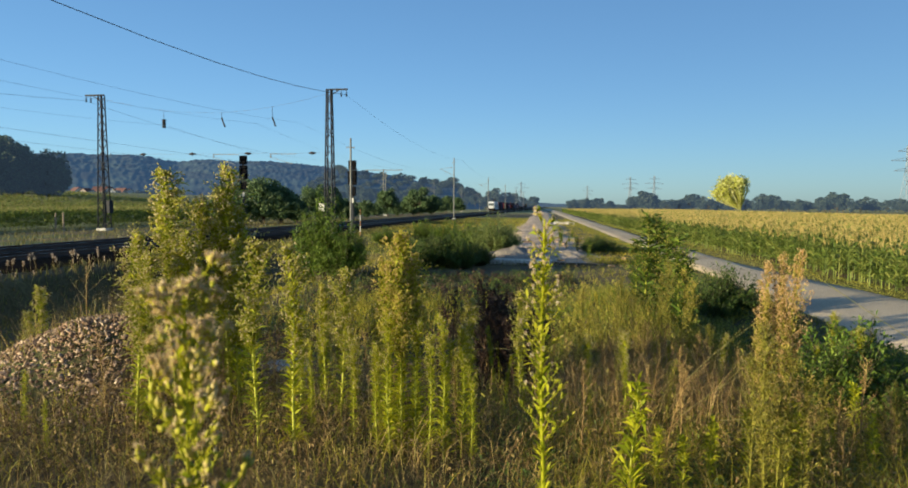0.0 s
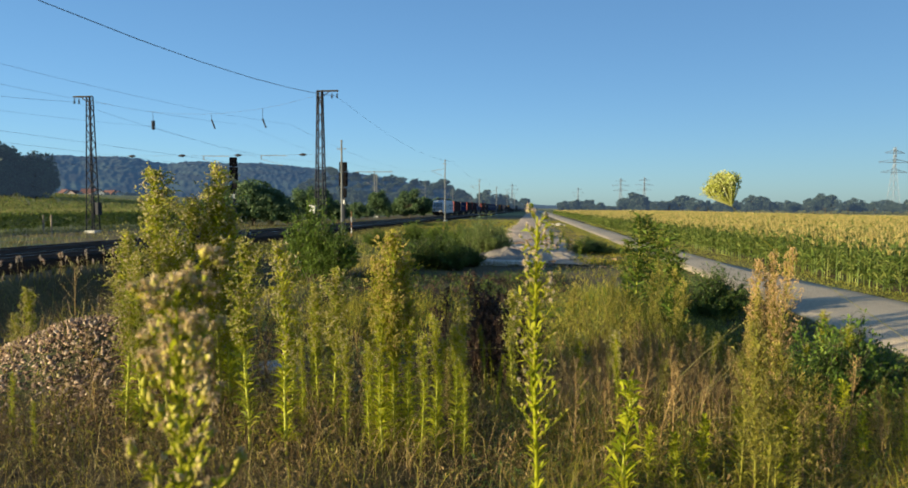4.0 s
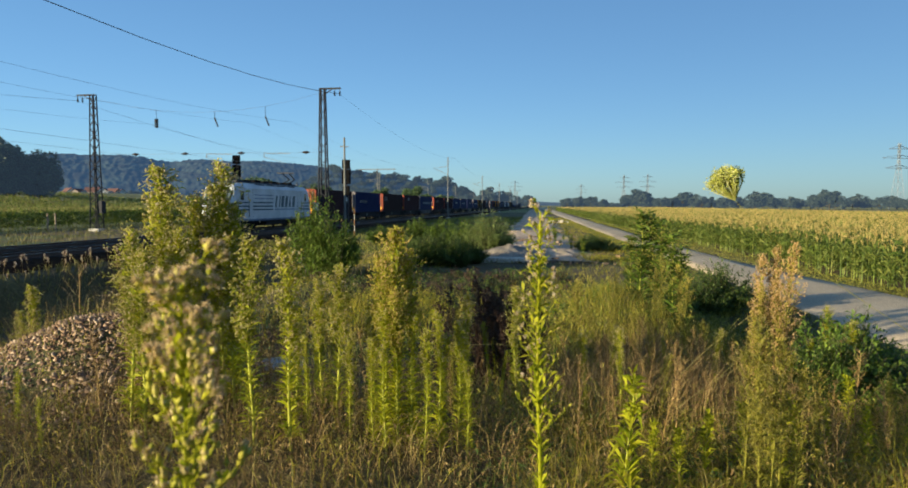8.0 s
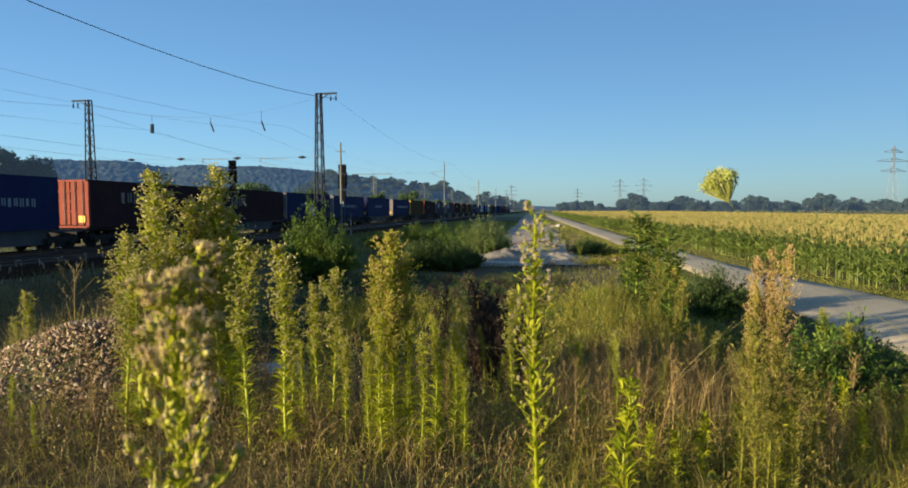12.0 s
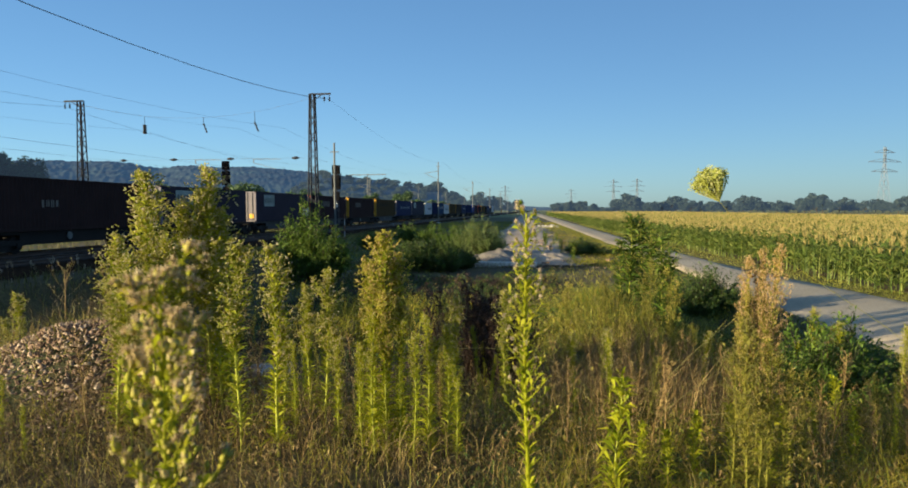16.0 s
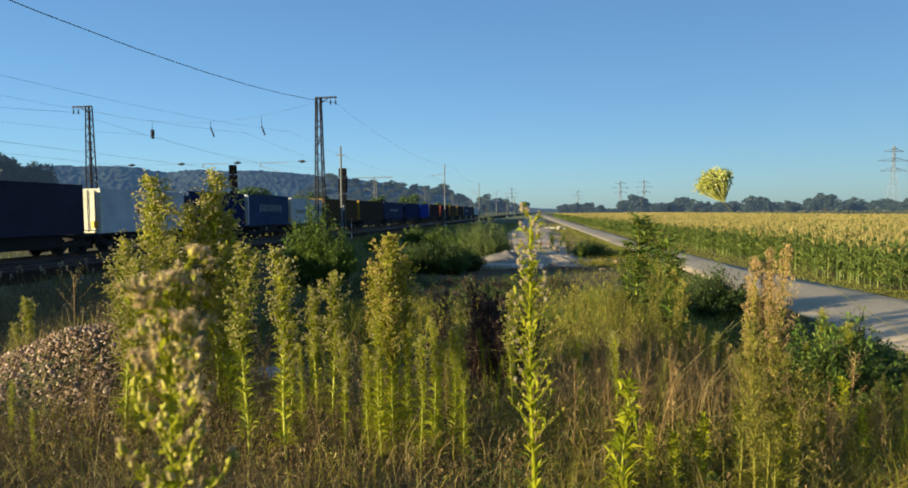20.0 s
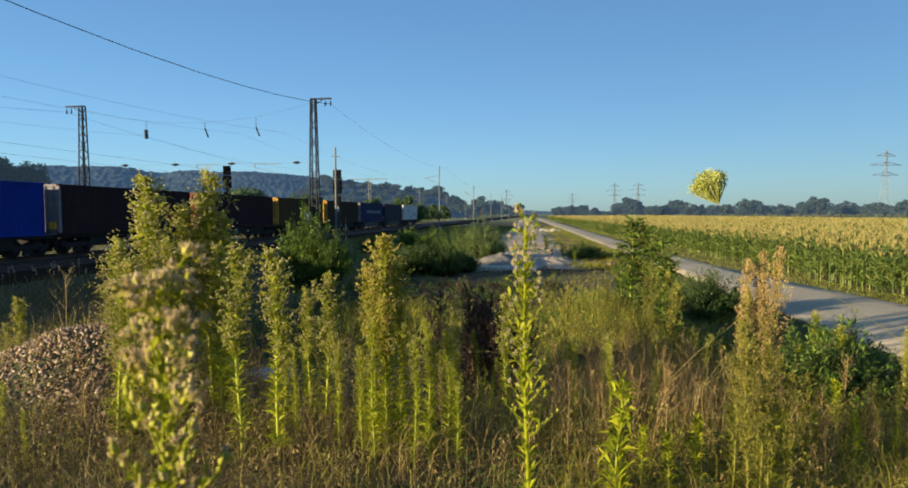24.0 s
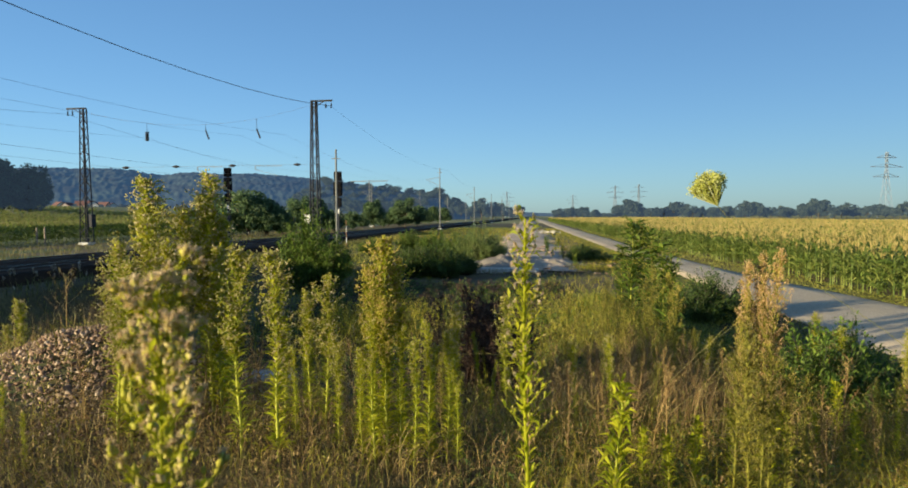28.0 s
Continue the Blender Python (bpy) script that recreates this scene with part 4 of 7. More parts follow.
M["mark_grey"] = plain("worn_mark_grey", (0.16, 0.14, 0.12), 0.8)
# White sign and letter paints, greyed to hold the shade of the wall.
M["sign"] = plain("shaded_sign_white", (0.25, 0.29, 0.27), 0.6)
M["letter"] = plain("shaded_white_paint", (0.17, 0.19, 0.21), 0.7)
M["wagon_grey"] = plain("wagon_grey", (0.05, 0.05, 0.052), 0.8)
# Wall paints hold the side's shade and hazy distance; end paints stay sunlit-bright.
for n, c in (("box_red", (0.036, 0.016, 0.017)), ("box_brown", (0.030, 0.016, 0.015)), ("box_maroon", (0.030, 0.014, 0.016)), ("box_blue", (0.012, 0.017, 0.056)),
             ("box_navy", (0.007, 0.013, 0.050)), ("box_bright", (0.006, 0.028, 0.20)), ("box_grey", (0.032, 0.025, 0.037)), ("box_slate", (0.026, 0.023, 0.038)),
             ("box_ochre", (0.42, 0.22, 0.03)), ("box_olive", (0.060, 0.037, 0.015)), ("box_darkolive", (0.034, 0.024, 0.016)), ("box_white", (0.40, 0.41, 0.42)), ("box_steelblue", (0.03, 0.05, 0.10)),
             ("box_pinkish", (0.19, 0.165, 0.172)), ("box_orange", (0.24, 0.060, 0.040)), ("box_cream", (0.50, 0.475, 0.38))):
    M[n] = plain(n, c, 0.8, 0.0, 0.12, 3.0, 0.04)
    M[n].node_tree.nodes["Principled BSDF"].inputs["Specular IOR Level"].default_value = 0.1

# front position along the train, length, wall paint, end paint, label, flat walls, low wagon, marks
Wm, Gm = M["letter"], M["mark_grey"]
CARGO = [
    (297.5, 13.72, "box_red", "box_orange", "dull red steel container with a bright red end", 0, 0, ()),
    (312.7, 13.2, "box_blue", "box_pinkish", "dark blue container with pale end doors", 0, 0, ((2.2, 6.0, 1.35, 1.75, Gm, "text"),)),
    (327.7, 13.72, "box_brown", "box_orange", "red-brown steel container with faint marks", 0, 0, ((1.0, 3.0, 1.7, 2.4, Gm, "text"),)),
    (342.8, 13.72, "box_red", "box_orange", "dull red container with orange-red doors", 0, 0, ((3.2, 4.8, 1.9, 2.4, Wm, "text"),)),
    (357.3, 13.72, "box_blue", "box_pinkish", "blue shipping container with a row of white block marks", 1, 1, ((3.4, 12.2, 1.25, 1.7, Wm, "text"),)),
    (373.4, 13.72, "box_maroon", "box_orange", "dark maroon container with a red end and yellow label", 0, 0, ((3.0, 6.2, 1.5, 2.2, Gm, "text"),)),
    (388.3, 13.72, "box_maroon", "box_orange", "dark maroon container with worn pale marks", 0, 1, ((2.6, 5.6, 1.4, 2.2, Gm, "text"),)),
    (402.8, 13.72, "box_navy", "box_pinkish", "navy blue container with small white marks", 1, 0, ((4.0, 9.0, 1.4, 1.8, Wm, "text"),)),
    (417.8, 13.72, "box_blue", "box_pinkish", "blue container with pale end doors", 1, 0, ((3.0, 10.0, 1.3, 1.7, Wm, "text"),)),
    (433.4, 13.9, "box_blue", "box_blue", "long blue container with a small white mark", 1, 1, ((4.4, 8.6, 1.35, 1.75, Wm, "text"),)),
    (449.5, 13.72, "box_navy", "box_pinkish", "navy blue container with a row of white block marks", 1, 0, ((3.4, 12.0, 1.3, 1.75, Wm, "text"),)),
    (464.6, 13.0, "box_olive", "box_ochre", "dirty ochre ribbed container with yellow doors", 0, 0, ()),
    (479.2, 13.72, "box_brown", "box_orange", "brown steel container with small pale marks", 0, 0, ((4.0, 5.4, 1.3, 1.7, Gm, "text"),)),
    (494.4, 13.4, "box_grey", "box_pinkish", "grey-mauve container with a square white sign and pinkish doors", 1, 0, ((1.9, 4.3, 1.5, 2.62, M["sign"], "bar"), (2.1, 4.1, 1.8, 2.3, M["loco_dark"], "text"))),
    (509.9, 13.72, "box_grey", "box_pinkish", "grey-mauve container with a square white sign", 1, 1, ((1.9, 4.3, 1.5, 2.62, M["sign"], "bar"), (2.1, 4.1, 1.8, 2.3, M["loco_dark"], "text"))),
    (524.7, 13.72, "box_maroon", "box_orange", "rust-brown container with pale worn block marks", 0, 1, ((3.6, 7.0, 1.5, 2.2, Gm, "text"),)),
    (539.8, 13.72, "box_brown", "box_ochre", "rust-brown container with yellow and red doors", 0, 0, ((3.4, 6.4, 1.5, 2.2, Gm, "text"),)),
    (555.0, 13.72, "box_olive", "box_ochre", "dirty ochre container with dark block marks", 0, 1, ((2.0, 8.5, 1.7, 2.2, M["box_darkolive"], "text"),)),
    (570.2, 13.4, "box_blue", "box_pinkish", "blue container with white block marks and pale doors", 1, 0, ((3.4, 12.0, 1.3, 1.75, Wm, "text"),)),
    (584.8, 13.72, "box_slate", "box_pinkish", "dark slate container with a square white sign", 1, 0, ((1.9, 4.3, 1.5, 2.62, M["sign"], "bar"), (2.1, 4.1, 1.8, 2.3, M["loco_dark"], "text"))),
    (600.0, 9.12, "box_white", "box_cream", "white ribbed bulk container with a cream end", 0, 0, ((3.6, 8.4, 1.15, 1.6, M["loco_dark"], "text"),)),
    (609.8, 9.12, "box_blue", "box_steelblue", "plain mid-blue short container", 0, 0, ()),
    (619.6, 9.12, "box_steelblue", "box_white", "steel-blue bulk container with large white block marks", 0, 0, ((2.4, 7.6, 1.3, 2.0, Wm, "text"),)),
    (629.6, 9.12, "box_white", "box_cream", "white bulk container with green block marks", 0, 0, ((1.4, 8.0, 1.1, 1.5, M["loco_dark"], "text"),)),
    (639.8, 13.72, "box_olive", "box_ochre", "dirty yellow ribbed container with bright yellow doors", 0, 0, ()),
    (654.4, 13.72, "box_darkolive", "box_ochre", "dark olive-brown ribbed steel container", 0, 0, ()),
    (669.0, 13.72, "box_blue", "box_steelblue", "blue container with faint white marks", 1, 0, ((4.0, 10.0, 1.3, 1.75, Wm, "text"),)),
    (684.2, 14.2, "box_navy", "box_navy", "dark navy blue ribbed container", 0, 0, ()),
    (699.6, 9.3, "box_bright", "box_bright", "bright blue short container", 0, 0, ()),
    (710.0, 13.72, "box_maroon", "box_pinkish", "dark maroon container with pinkish end doors", 0, 0, ()),
    (725.4, 13.72, "box_maroon", "box_orange", "dark maroon container with red end doors", 0, 0, ()),
    (740.4, 13.72, "box_olive", "box_ochre", "dirty ochre ribbed container with bright yellow doors", 0, 0, ()),
    (755.6, 13.72, "box_darkolive", "box_ochre", "dark olive ribbed container", 0, 0, ()),
    (770.7, 13.72, "box_blue", "box_pinkish", "dark blue container with white block marks and pale doors", 1, 1, ((3.4, 12.0, 1.25, 1.75, Wm, "text"),)),
    (785.6, 13.72, "box_slate", "box_slate", "dark slate container with a pale roof edge", 1, 1, ()),
    (800.9, 13.6, "box_white", "box_cream", "white box body with dark emblem and marks, last on the train", 1, 0,
     ((4.6, 5.6, 1.6, 2.4, M["loco_dark"], "text"), (6.2, 8.6, 0.55, 0.7, M["loco_dark"], "bar"), (9.2, 10.0, 0.8, 1.25, M["loco_dark"], "text"), (10.0, 11.0, 0.85, 1.05, M["loco_dark"], "bar"), (11.3, 12.4, 0.8, 1.15, M["loco_dark"], "text"))),
]
RIDES.append((locomotive(), 276.9, 0.0))
for k, (s, L, paint, endp, label, flat, low, marks) in enumerate(CARGO):
    nxt = CARGO[k + 1][0] if k + 1 < len(CARGO) else s + L + 0.6
    RIDES.append((wagon(nxt - s - 0.25, low), s - 0.1, 0.0))
    RIDES.append((container("freight_container", label, M[paint], L, 2.9 if paint != "box_white" or L > 12 else 2.75, 2.46, M[endp], bool(flat), marks), s, 1.155))


def motions():
    for ob, s, z in RIDES:
        times = [0.0, 0.1, 0.2] + [float(k) for k in range(1, 28)] + [27.8, 27.9, 28.0]
        walk(ob, [(t, pose(RAIL_X, s - SPEED * t, z)) for t in times])

# ---- plant helpers ----


def blades(pos, height, width, lean, bend, rng):
    """Grass blades: five points and three triangles each."""
    n = len(pos)
    a, d = rng.uniform(0, 2 * np.pi, n), rng.uniform(0, 2 * np.pi, n)
    side = np.stack([np.cos(a), np.sin(a), np.zeros(n)], 1) * (width / 2)[:, None]
    out = np.stack([np.cos(d), np.sin(d), np.zeros(n)], 1)
    up = np.array([0, 0, 1.0])
    mid = pos + up * (height * 0.55)[:, None] + out * (height * lean * 0.45)[:, None]
    tip = pos + up * (height * (1 - 0.4 * bend))[:, None] + out * (height * (lean + bend))[:, None]
    v = np.stack([pos - side, pos + side, mid - side * 0.75, mid + side * 0.75, tip], 1).reshape(-1, 3)
    f = (np.array([(0, 1, 3), (0, 3, 2), (2, 3, 4)])[None] + (np.arange(n) * 5)[:, None, None]).reshape(-1, 3)
    return v, f


def leaf_fans(base, way, length, width, droop, rng):
    """Narrow leaves from base along way, folded on the midrib: five points and four triangles each."""
    n = len(base)
    way = way / np.linalg.norm(way, axis=1)[:, None]
    side = np.cross(way, rng.normal(0, 0.35, (n, 3)) + (0, 0, 1.0))
    side /= np.linalg.norm(side, axis=1)[:, None] + 1e-9
    mid = base + way * (length * 0.5)[:, None]
    tip = base + way * length[:, None] - np.array([0, 0, 1.0]) * (droop * length)[:, None]
    lift = np.array([0, 0, 1.0]) * (width * 0.25)[:, None]
    v = np.stack([base, mid - side * (width / 2)[:, None] + lift, mid + side * (width / 2)[:, None] + lift, mid - lift * 0.4, tip], 1).reshape(-1, 3)
    f = (np.array([(0, 3, 1), (0, 2, 3), (1, 3, 4), (3, 2, 4)])[None] + (np.arange(n) * 5)[:, None, None]).reshape(-1, 3)
    return v, f


def cards(centre, size, rng, flat=0.0):
    """Small leaves lying every way: four points, two triangles each, with a kink."""
    n = len(centre)
    a = rng.normal(0, 1, (n, 3))
    a[:, 2] *= 1 - flat
    a /= np.linalg.norm(a, axis=1)[:, None]
    b = np.cross(a, rng.normal(0, 1, (n, 3)))
    b /= np.linalg.norm(b, axis=1)[:, None]
    c = np.cross(a, b)
    s = size[:, None]
    v = np.stack([centre - a * s, centre + b * s * 0.5 + c * s * 0.2, centre - b * s * 0.5 + c * s * 0.2, centre + a * s], 1).reshape(-1, 3)
    f = (np.array([(0, 1, 2), (1, 3, 2)])[None] + (np.arange(n) * 4)[:, None, None]).reshape(-1, 3)
    return v, f


def buds(centre, way, length, width):
    """Little closed flower heads: a six-point spindle of eight triangles each."""
    n = len(centre)
    way = way / (np.linalg.norm(way, axis=1)[:, None] + 1e-9)
    s = np.cross(way, np.array([0.3, 0.5, 0.8]))
    s /= np.linalg.norm(s, axis=1)[:, None] + 1e-9
    u = np.cross(way, s)
    w, l = (width / 2)[:, None], length[:, None]
    m = centre + way * l * 0.55
    v = np.stack([centre, m + s * w, m + u * w, m - s * w, m - u * w, centre + way * l], 1).reshape(-1, 3)
    f = (np.array([(0, 2, 1), (0, 3, 2), (0, 4, 3), (0, 1, 4), (5, 1, 2), (5, 2, 3), (5, 3, 4), (5, 4, 1)])[None] + (np.arange(n) * 6)[:, None, None]).reshape(-1, 3)
    return v, f


def gathered(pieces):
    V, F, o = [], [], 0
    for v, f in pieces:
        V.append(v)
        F.append(np.asarray(f) + o)
        o += len(v)
    return np.concatenate(V), np.concatenate(F)


# ---- trees and bushes ----
def crown_points(rng, blobs, n, w, h, z0, hollow=0.55):
    """Leaf places round many uneven clumps inside a crown."""
    out = []
    cs = []
    for _ in range(blobs):
        d = rng.normal(0, 1, 3)
        d /= np.linalg.norm(d)
        r = rng.uniform(0.35, 1.0) ** 0.6
        c = d * r * np.array([w / 2, w / 2, h / 2]) * 0.82 + (0, 0, z0 + h / 2)
        c[2] = max(c[2], z0 + 0.06 * h)
        cs.append(c)
        k = int(n / blobs)
        e = rng.normal(0, 1, (k, 3))
        e /= np.linalg.norm(e, axis=1)[:, None]
        e *= (hollow + (1 - hollow) * rng.random(k))[:, None]
        out.append(c + e * rng.uniform(0.55, 1.0) * np.array([w, w, h * 0.9]) * 0.5 * rng.uniform(0.28, 0.46))
    return np.concatenate(out), cs


def tree_meshes(seed, h, w, n, leaf, mat, trunk_h=0.22, blobs=36):
    rng = np.random.default_rng(seed)
    pts, cs = crown_points(rng, blobs, n, w, h * (1 - trunk_h * 0.8), h * trunk_h * 0.8)
    v, f = cards(pts, rng.uniform(0.6, 1.2, len(pts)) * leaf, rng)
    crown = raw("crown", v, f, mat)
    top = np.array([0, 0, h * 0.7])
    lines = [np.array([(0, 0, -0.3), (0.02 * h, 0.01 * h, h * 0.3), top])]
    r0, r1 = [h * 0.022], [h * 0.006]
    for c in cs[:14]:
        s = np.array([0, 0, h * rng.uniform(trunk_h * 0.7, 0.5)])
        lines.append(np.array([s, (s + c) / 2 + (0, 0, -0.02 * h), c]))
        r0.append(h * 0.009)
        r1.append(h * 0.002)
    v, f = tubes(lines, r0, r1, 6)
    return raw("trunk", v, f, M["bark"]), crown


def tree(name, label, category, x, y, meshes, scale=1.0, turn=0.0, group="", squash=1.0):
    t = thing(name, label, category, pose(x, y, gz(x, y) - 0.05, 0, 0, turn) @ Matrix.Diagonal((scale, scale, scale * squash, 1)), group)
    part("trunk", meshes[0], None, t)
    part("crown", meshes[1], None, t)
    return t


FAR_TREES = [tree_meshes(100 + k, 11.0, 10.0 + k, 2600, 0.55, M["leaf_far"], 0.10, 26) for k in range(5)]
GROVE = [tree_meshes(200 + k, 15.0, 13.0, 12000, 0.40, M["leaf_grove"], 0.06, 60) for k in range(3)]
BIG = [tree_meshes(200 + k, 15.0, 13.0, 12000, 0.40, M["leaf_dark"], 0.06, 60) for k in range(3)]
SHRUB = [tree_meshes(300 + k, 5.0, 5.4, 6500, 0.17, M["leaf_dark"], 0.02, 34) for k in range(3)]


def bush_meshes(seed, h, w, stems, per, leaf, mat):
    """A willow-like bush: many shoots fan out from the foot, each set with narrow leaves."""
    rng = np.random.default_rng(seed)
    lines, r0, r1, P = [], [], [], []
    for _ in range(stems):
        a, q = rng.uniform(0, 2 * np.pi), rng.random() ** 0.6
        top = np.array([math.cos(a) * w / 2 * q, math.sin(a) * w / 2 * q, h * (1 - 0.55 * q * q) * rng.uniform(0.55, 1.05)])
        foot = np.array([math.cos(a) * w * 0.12 * q, math.sin(a) * w * 0.12 * q, -0.1])
        mid = foot + (top - foot) * 0.5 + (0, 0, 0.10 * h * q)
        lines.append(np.array([foot, mid, top]))
        r0.append(0.010)
        r1.append(0.003)
        u = rng.uniform(0.18, 1.0, per)
        b = np.where(u[:, None] < 0.5, foot + (mid - foot) * 2 * u[:, None], mid + (top - mid) * (2 * u[:, None] - 1)) + rng.normal(0, 0.035, (per, 3))
        P.append(leaf_fans(b, rng.normal(0, 0.7, (per, 3)) + (math.cos(a) * 0.5, math.sin(a) * 0.5, 0.7), leaf * rng.uniform(0.6, 1.3, per), leaf * 0.3 * rng.uniform(0.7, 1.3, per), rng.uniform(0, 0.5, per), rng))
    return raw("twigs", *tubes(lines, r0, r1, 4), M["bark"]), raw("foliage", *gathered(P), mat)


BUSH = [bush_meshes(400 + k, 2.6, 2.6, 130, 60, 0.15, M["leaf_bush"]) for k in range(3)]
BRAMBLE = [bush_meshes(420 + k, 2.2, 3.0, 170, 55, 0.14, M["leaf_bramble"]) for k in range(2)]

rnd = np.random.default_rng(5)
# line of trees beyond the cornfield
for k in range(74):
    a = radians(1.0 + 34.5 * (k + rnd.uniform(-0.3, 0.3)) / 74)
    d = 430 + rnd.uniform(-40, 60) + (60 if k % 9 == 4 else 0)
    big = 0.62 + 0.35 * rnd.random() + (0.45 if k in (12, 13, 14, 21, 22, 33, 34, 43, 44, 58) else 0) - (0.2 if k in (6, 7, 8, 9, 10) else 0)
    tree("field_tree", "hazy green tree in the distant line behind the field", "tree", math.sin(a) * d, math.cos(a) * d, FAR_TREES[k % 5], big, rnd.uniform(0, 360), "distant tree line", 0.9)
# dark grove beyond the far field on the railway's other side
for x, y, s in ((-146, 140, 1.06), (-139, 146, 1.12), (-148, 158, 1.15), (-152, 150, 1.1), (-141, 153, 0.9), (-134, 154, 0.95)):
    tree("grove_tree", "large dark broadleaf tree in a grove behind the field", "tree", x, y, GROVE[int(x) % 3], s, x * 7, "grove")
# hedge beyond the tracks
for x, y, s in ((-43.0, 86, 1.30), (-40.2, 84, 1.36), (-37.6, 84, 1.0), (-41.8, 88, 1.3), (-38.6, 87, 1.12), (-35.4, 84.5, 0.72), (-42, 106, 1.16), (-39, 107, 1.05), (-35.8, 108, 0.8), (-44.5, 80.5, 0.75)):
    tree("hedge_shrub", "dense dark green shrub beyond the tracks", "shrub", x, y, SHRUB[int(y) % 3], s, y * 13, "railway hedge")
for k in range(22):
    y = 112 + k * 8.5
    x = -38 - 3.0 * rnd.random() - 0.02 * (y - 110)
    tree("trackside_shrub", "green shrub growing along the railway", "shrub", x, y, SHRUB[k % 3] if k % 4 else BIG[k % 3], (0.55 + 0.35 * rnd.random()) if k % 4 else 0.45, y * 31, "trackside shrubs")
for x, y, s in ((-34.5, 160, 1.45), (-37.0, 164, 1.3), (-32.6, 166, 1.0)):
    tree("trackside_shrub", "green shrub growing along the railway", "shrub", x, y, SHRUB[int(y) % 3], s, y, "trackside shrubs")
tree("round_tree", "round-crowned tree standing alone beside the line", "tree", -40, 419, FAR_TREES[1], 1.30, 30)
tree("round_tree", "round-crowned tree standing alone beside the line", "tree", -33, 424, FAR_TREES[2], 1.12, 100)
for k in range(26):
    a = radians(-19 + 17.5 * k / 26)
    d = 470 + rnd.uniform(-60, 130)
    tree("woodland_tree", "hazy tree at the foot of the wooded hill", "tree", math.sin(a) * d, math.cos(a) * d, FAR_TREES[k % 5], 0.75 + 0.35 * rnd.random(), k * 40, "woodland edge")
# bushes between the viewer and the tracks
WILLOW = [bush_meshes(440 + k, 2.6, 2.4, 120, 60, 0.13, M["leaf_willow"]) for k in range(2)]
for x, y, s, q in ((-3.35, 35.6, 1.0, 1.0), (-3.0, 37.5, 0.85, 1.0), (-4.1, 36.8, 0.95, 0.95), (-2.9, 40.5, 0.75, 0.9)):
    tree("willow_bush", "pale grey-green willow bush beside the gravel", "bush", x, y, WILLOW[int(y) % 2], s, x * 50, "bushes on the waste ground", q)
for x, y, s, q in ((-5.9, 29.6, 0.85, 0.85), (-5.0, 30.4, 1.0, 0.8), (-4.3, 29.2, 0.7, 0.95), (-6.9, 31.8, 0.7, 0.9), (-3.7, 31.0, 0.55, 0.9)):
    tree("bramble_bush", "dark green bramble bush on the waste ground", "bush", x, y, BRAMBLE[int(x * 7) % 2], s, x * 70, "bushes on the waste ground", q)
for x, y, s, q in ((-8.9, 24.2, 1.18, 1.1), (-8.1, 23.6, 0.85, 1.0), (-9.8, 25.2, 0.95, 1.0), (-5.4, 39.5, 0.9, 0.9),
                   (-7.5, 44, 1.0, 0.8), (-10.0, 48, 1.0, 0.8), (-12.5, 46, 0.8, 0.7)):
    tree("willow_bush", "leafy green bush on the waste ground", "bush", x, y, BUSH[int(x * 3) % 3], s, x * 50, "bushes on the waste ground", q)
for x, y, s, q in ((4.4, 18.0, 0.82, 0.78), (3.7, 17.2, 0.62, 0.78), (3.0, 16.6, 0.5, 0.7), (2.1, 41.0, 0.62, 0.62), (3.1, 42.0, 0.7, 0.6), (2.6, 43.5, 0.7, 0.7), (3.7, 40.5, 0.45, 0.6), (3.05, 6.6, 0.46, 0.8), (2.75, 6.1, 0.42, 0.8), (3.3, 6.9, 0.46, 0.8)):
    tree("bramble_bush", "low dark green bramble bush beside the path", "bush", x, y, BRAMBLE[int(x * 7) % 2], s, x * 70, "brambles by the path", q)

for x, y, s, q in ((2.62, 6.25, 0.46, 0.9), (2.95, 6.7, 0.46, 0.95), (2.40, 5.7, 0.38, 0.85), (3.2, 7.0, 0.40, 0.9), (2.15, 5.6, 0.34, 0.9)):
    tree("green_bush", "small fresh green leafy bush among the weeds", "bush", x, y, BUSH[int(x * 7) % 3], s, x * 70, "small green bushes", q)
# ---- distant hills ----
def hill(name, near_d, far_d, ridge, bump, seed):
    """A wooded ridge: ridge gives degrees from the railway's line and heights in metres."""
    ang = np.radians(np.arange(ridge[0][0], ridge[-1][0] + 0.01, 0.09))
    hs = np.interp(np.degrees(ang), [r[0] for r in ridge], [r[1] for r in ridge])
    hs = np.convolve(np.pad(hs, 20, "edge"), np.hanning(43)[1:-1] / np.hanning(43).sum(), "valid")
    rng = np.random.default_rng(seed)
    rows = 64
    V = []
    for j in range(rows):
        s = j / (rows - 1)
        d = near_d + (far_d - near_d) * s
        z = hs * math.sin(min(1.0, s * 1.25) * math.pi / 2) + bump * (0.4 + s) * np.convolve(rng.normal(0, 1, len(ang) + 2), np.ones(3) / 1.7, "valid") - 3
        V.append(np.stack([np.sin(ang) * d, np.cos(ang) * d, z], 1))
    n = len(ang)
    i = np.arange((rows - 1) * n).reshape(rows - 1, n)[:, :-1].ravel()
    return tagged(new(name, raw(name, np.concatenate(V), np.stack([i, i + 1, i + n + 1, i + n], -1), M["hill"])), "hazy wooded hills along the horizon", "hills", kind="structure")


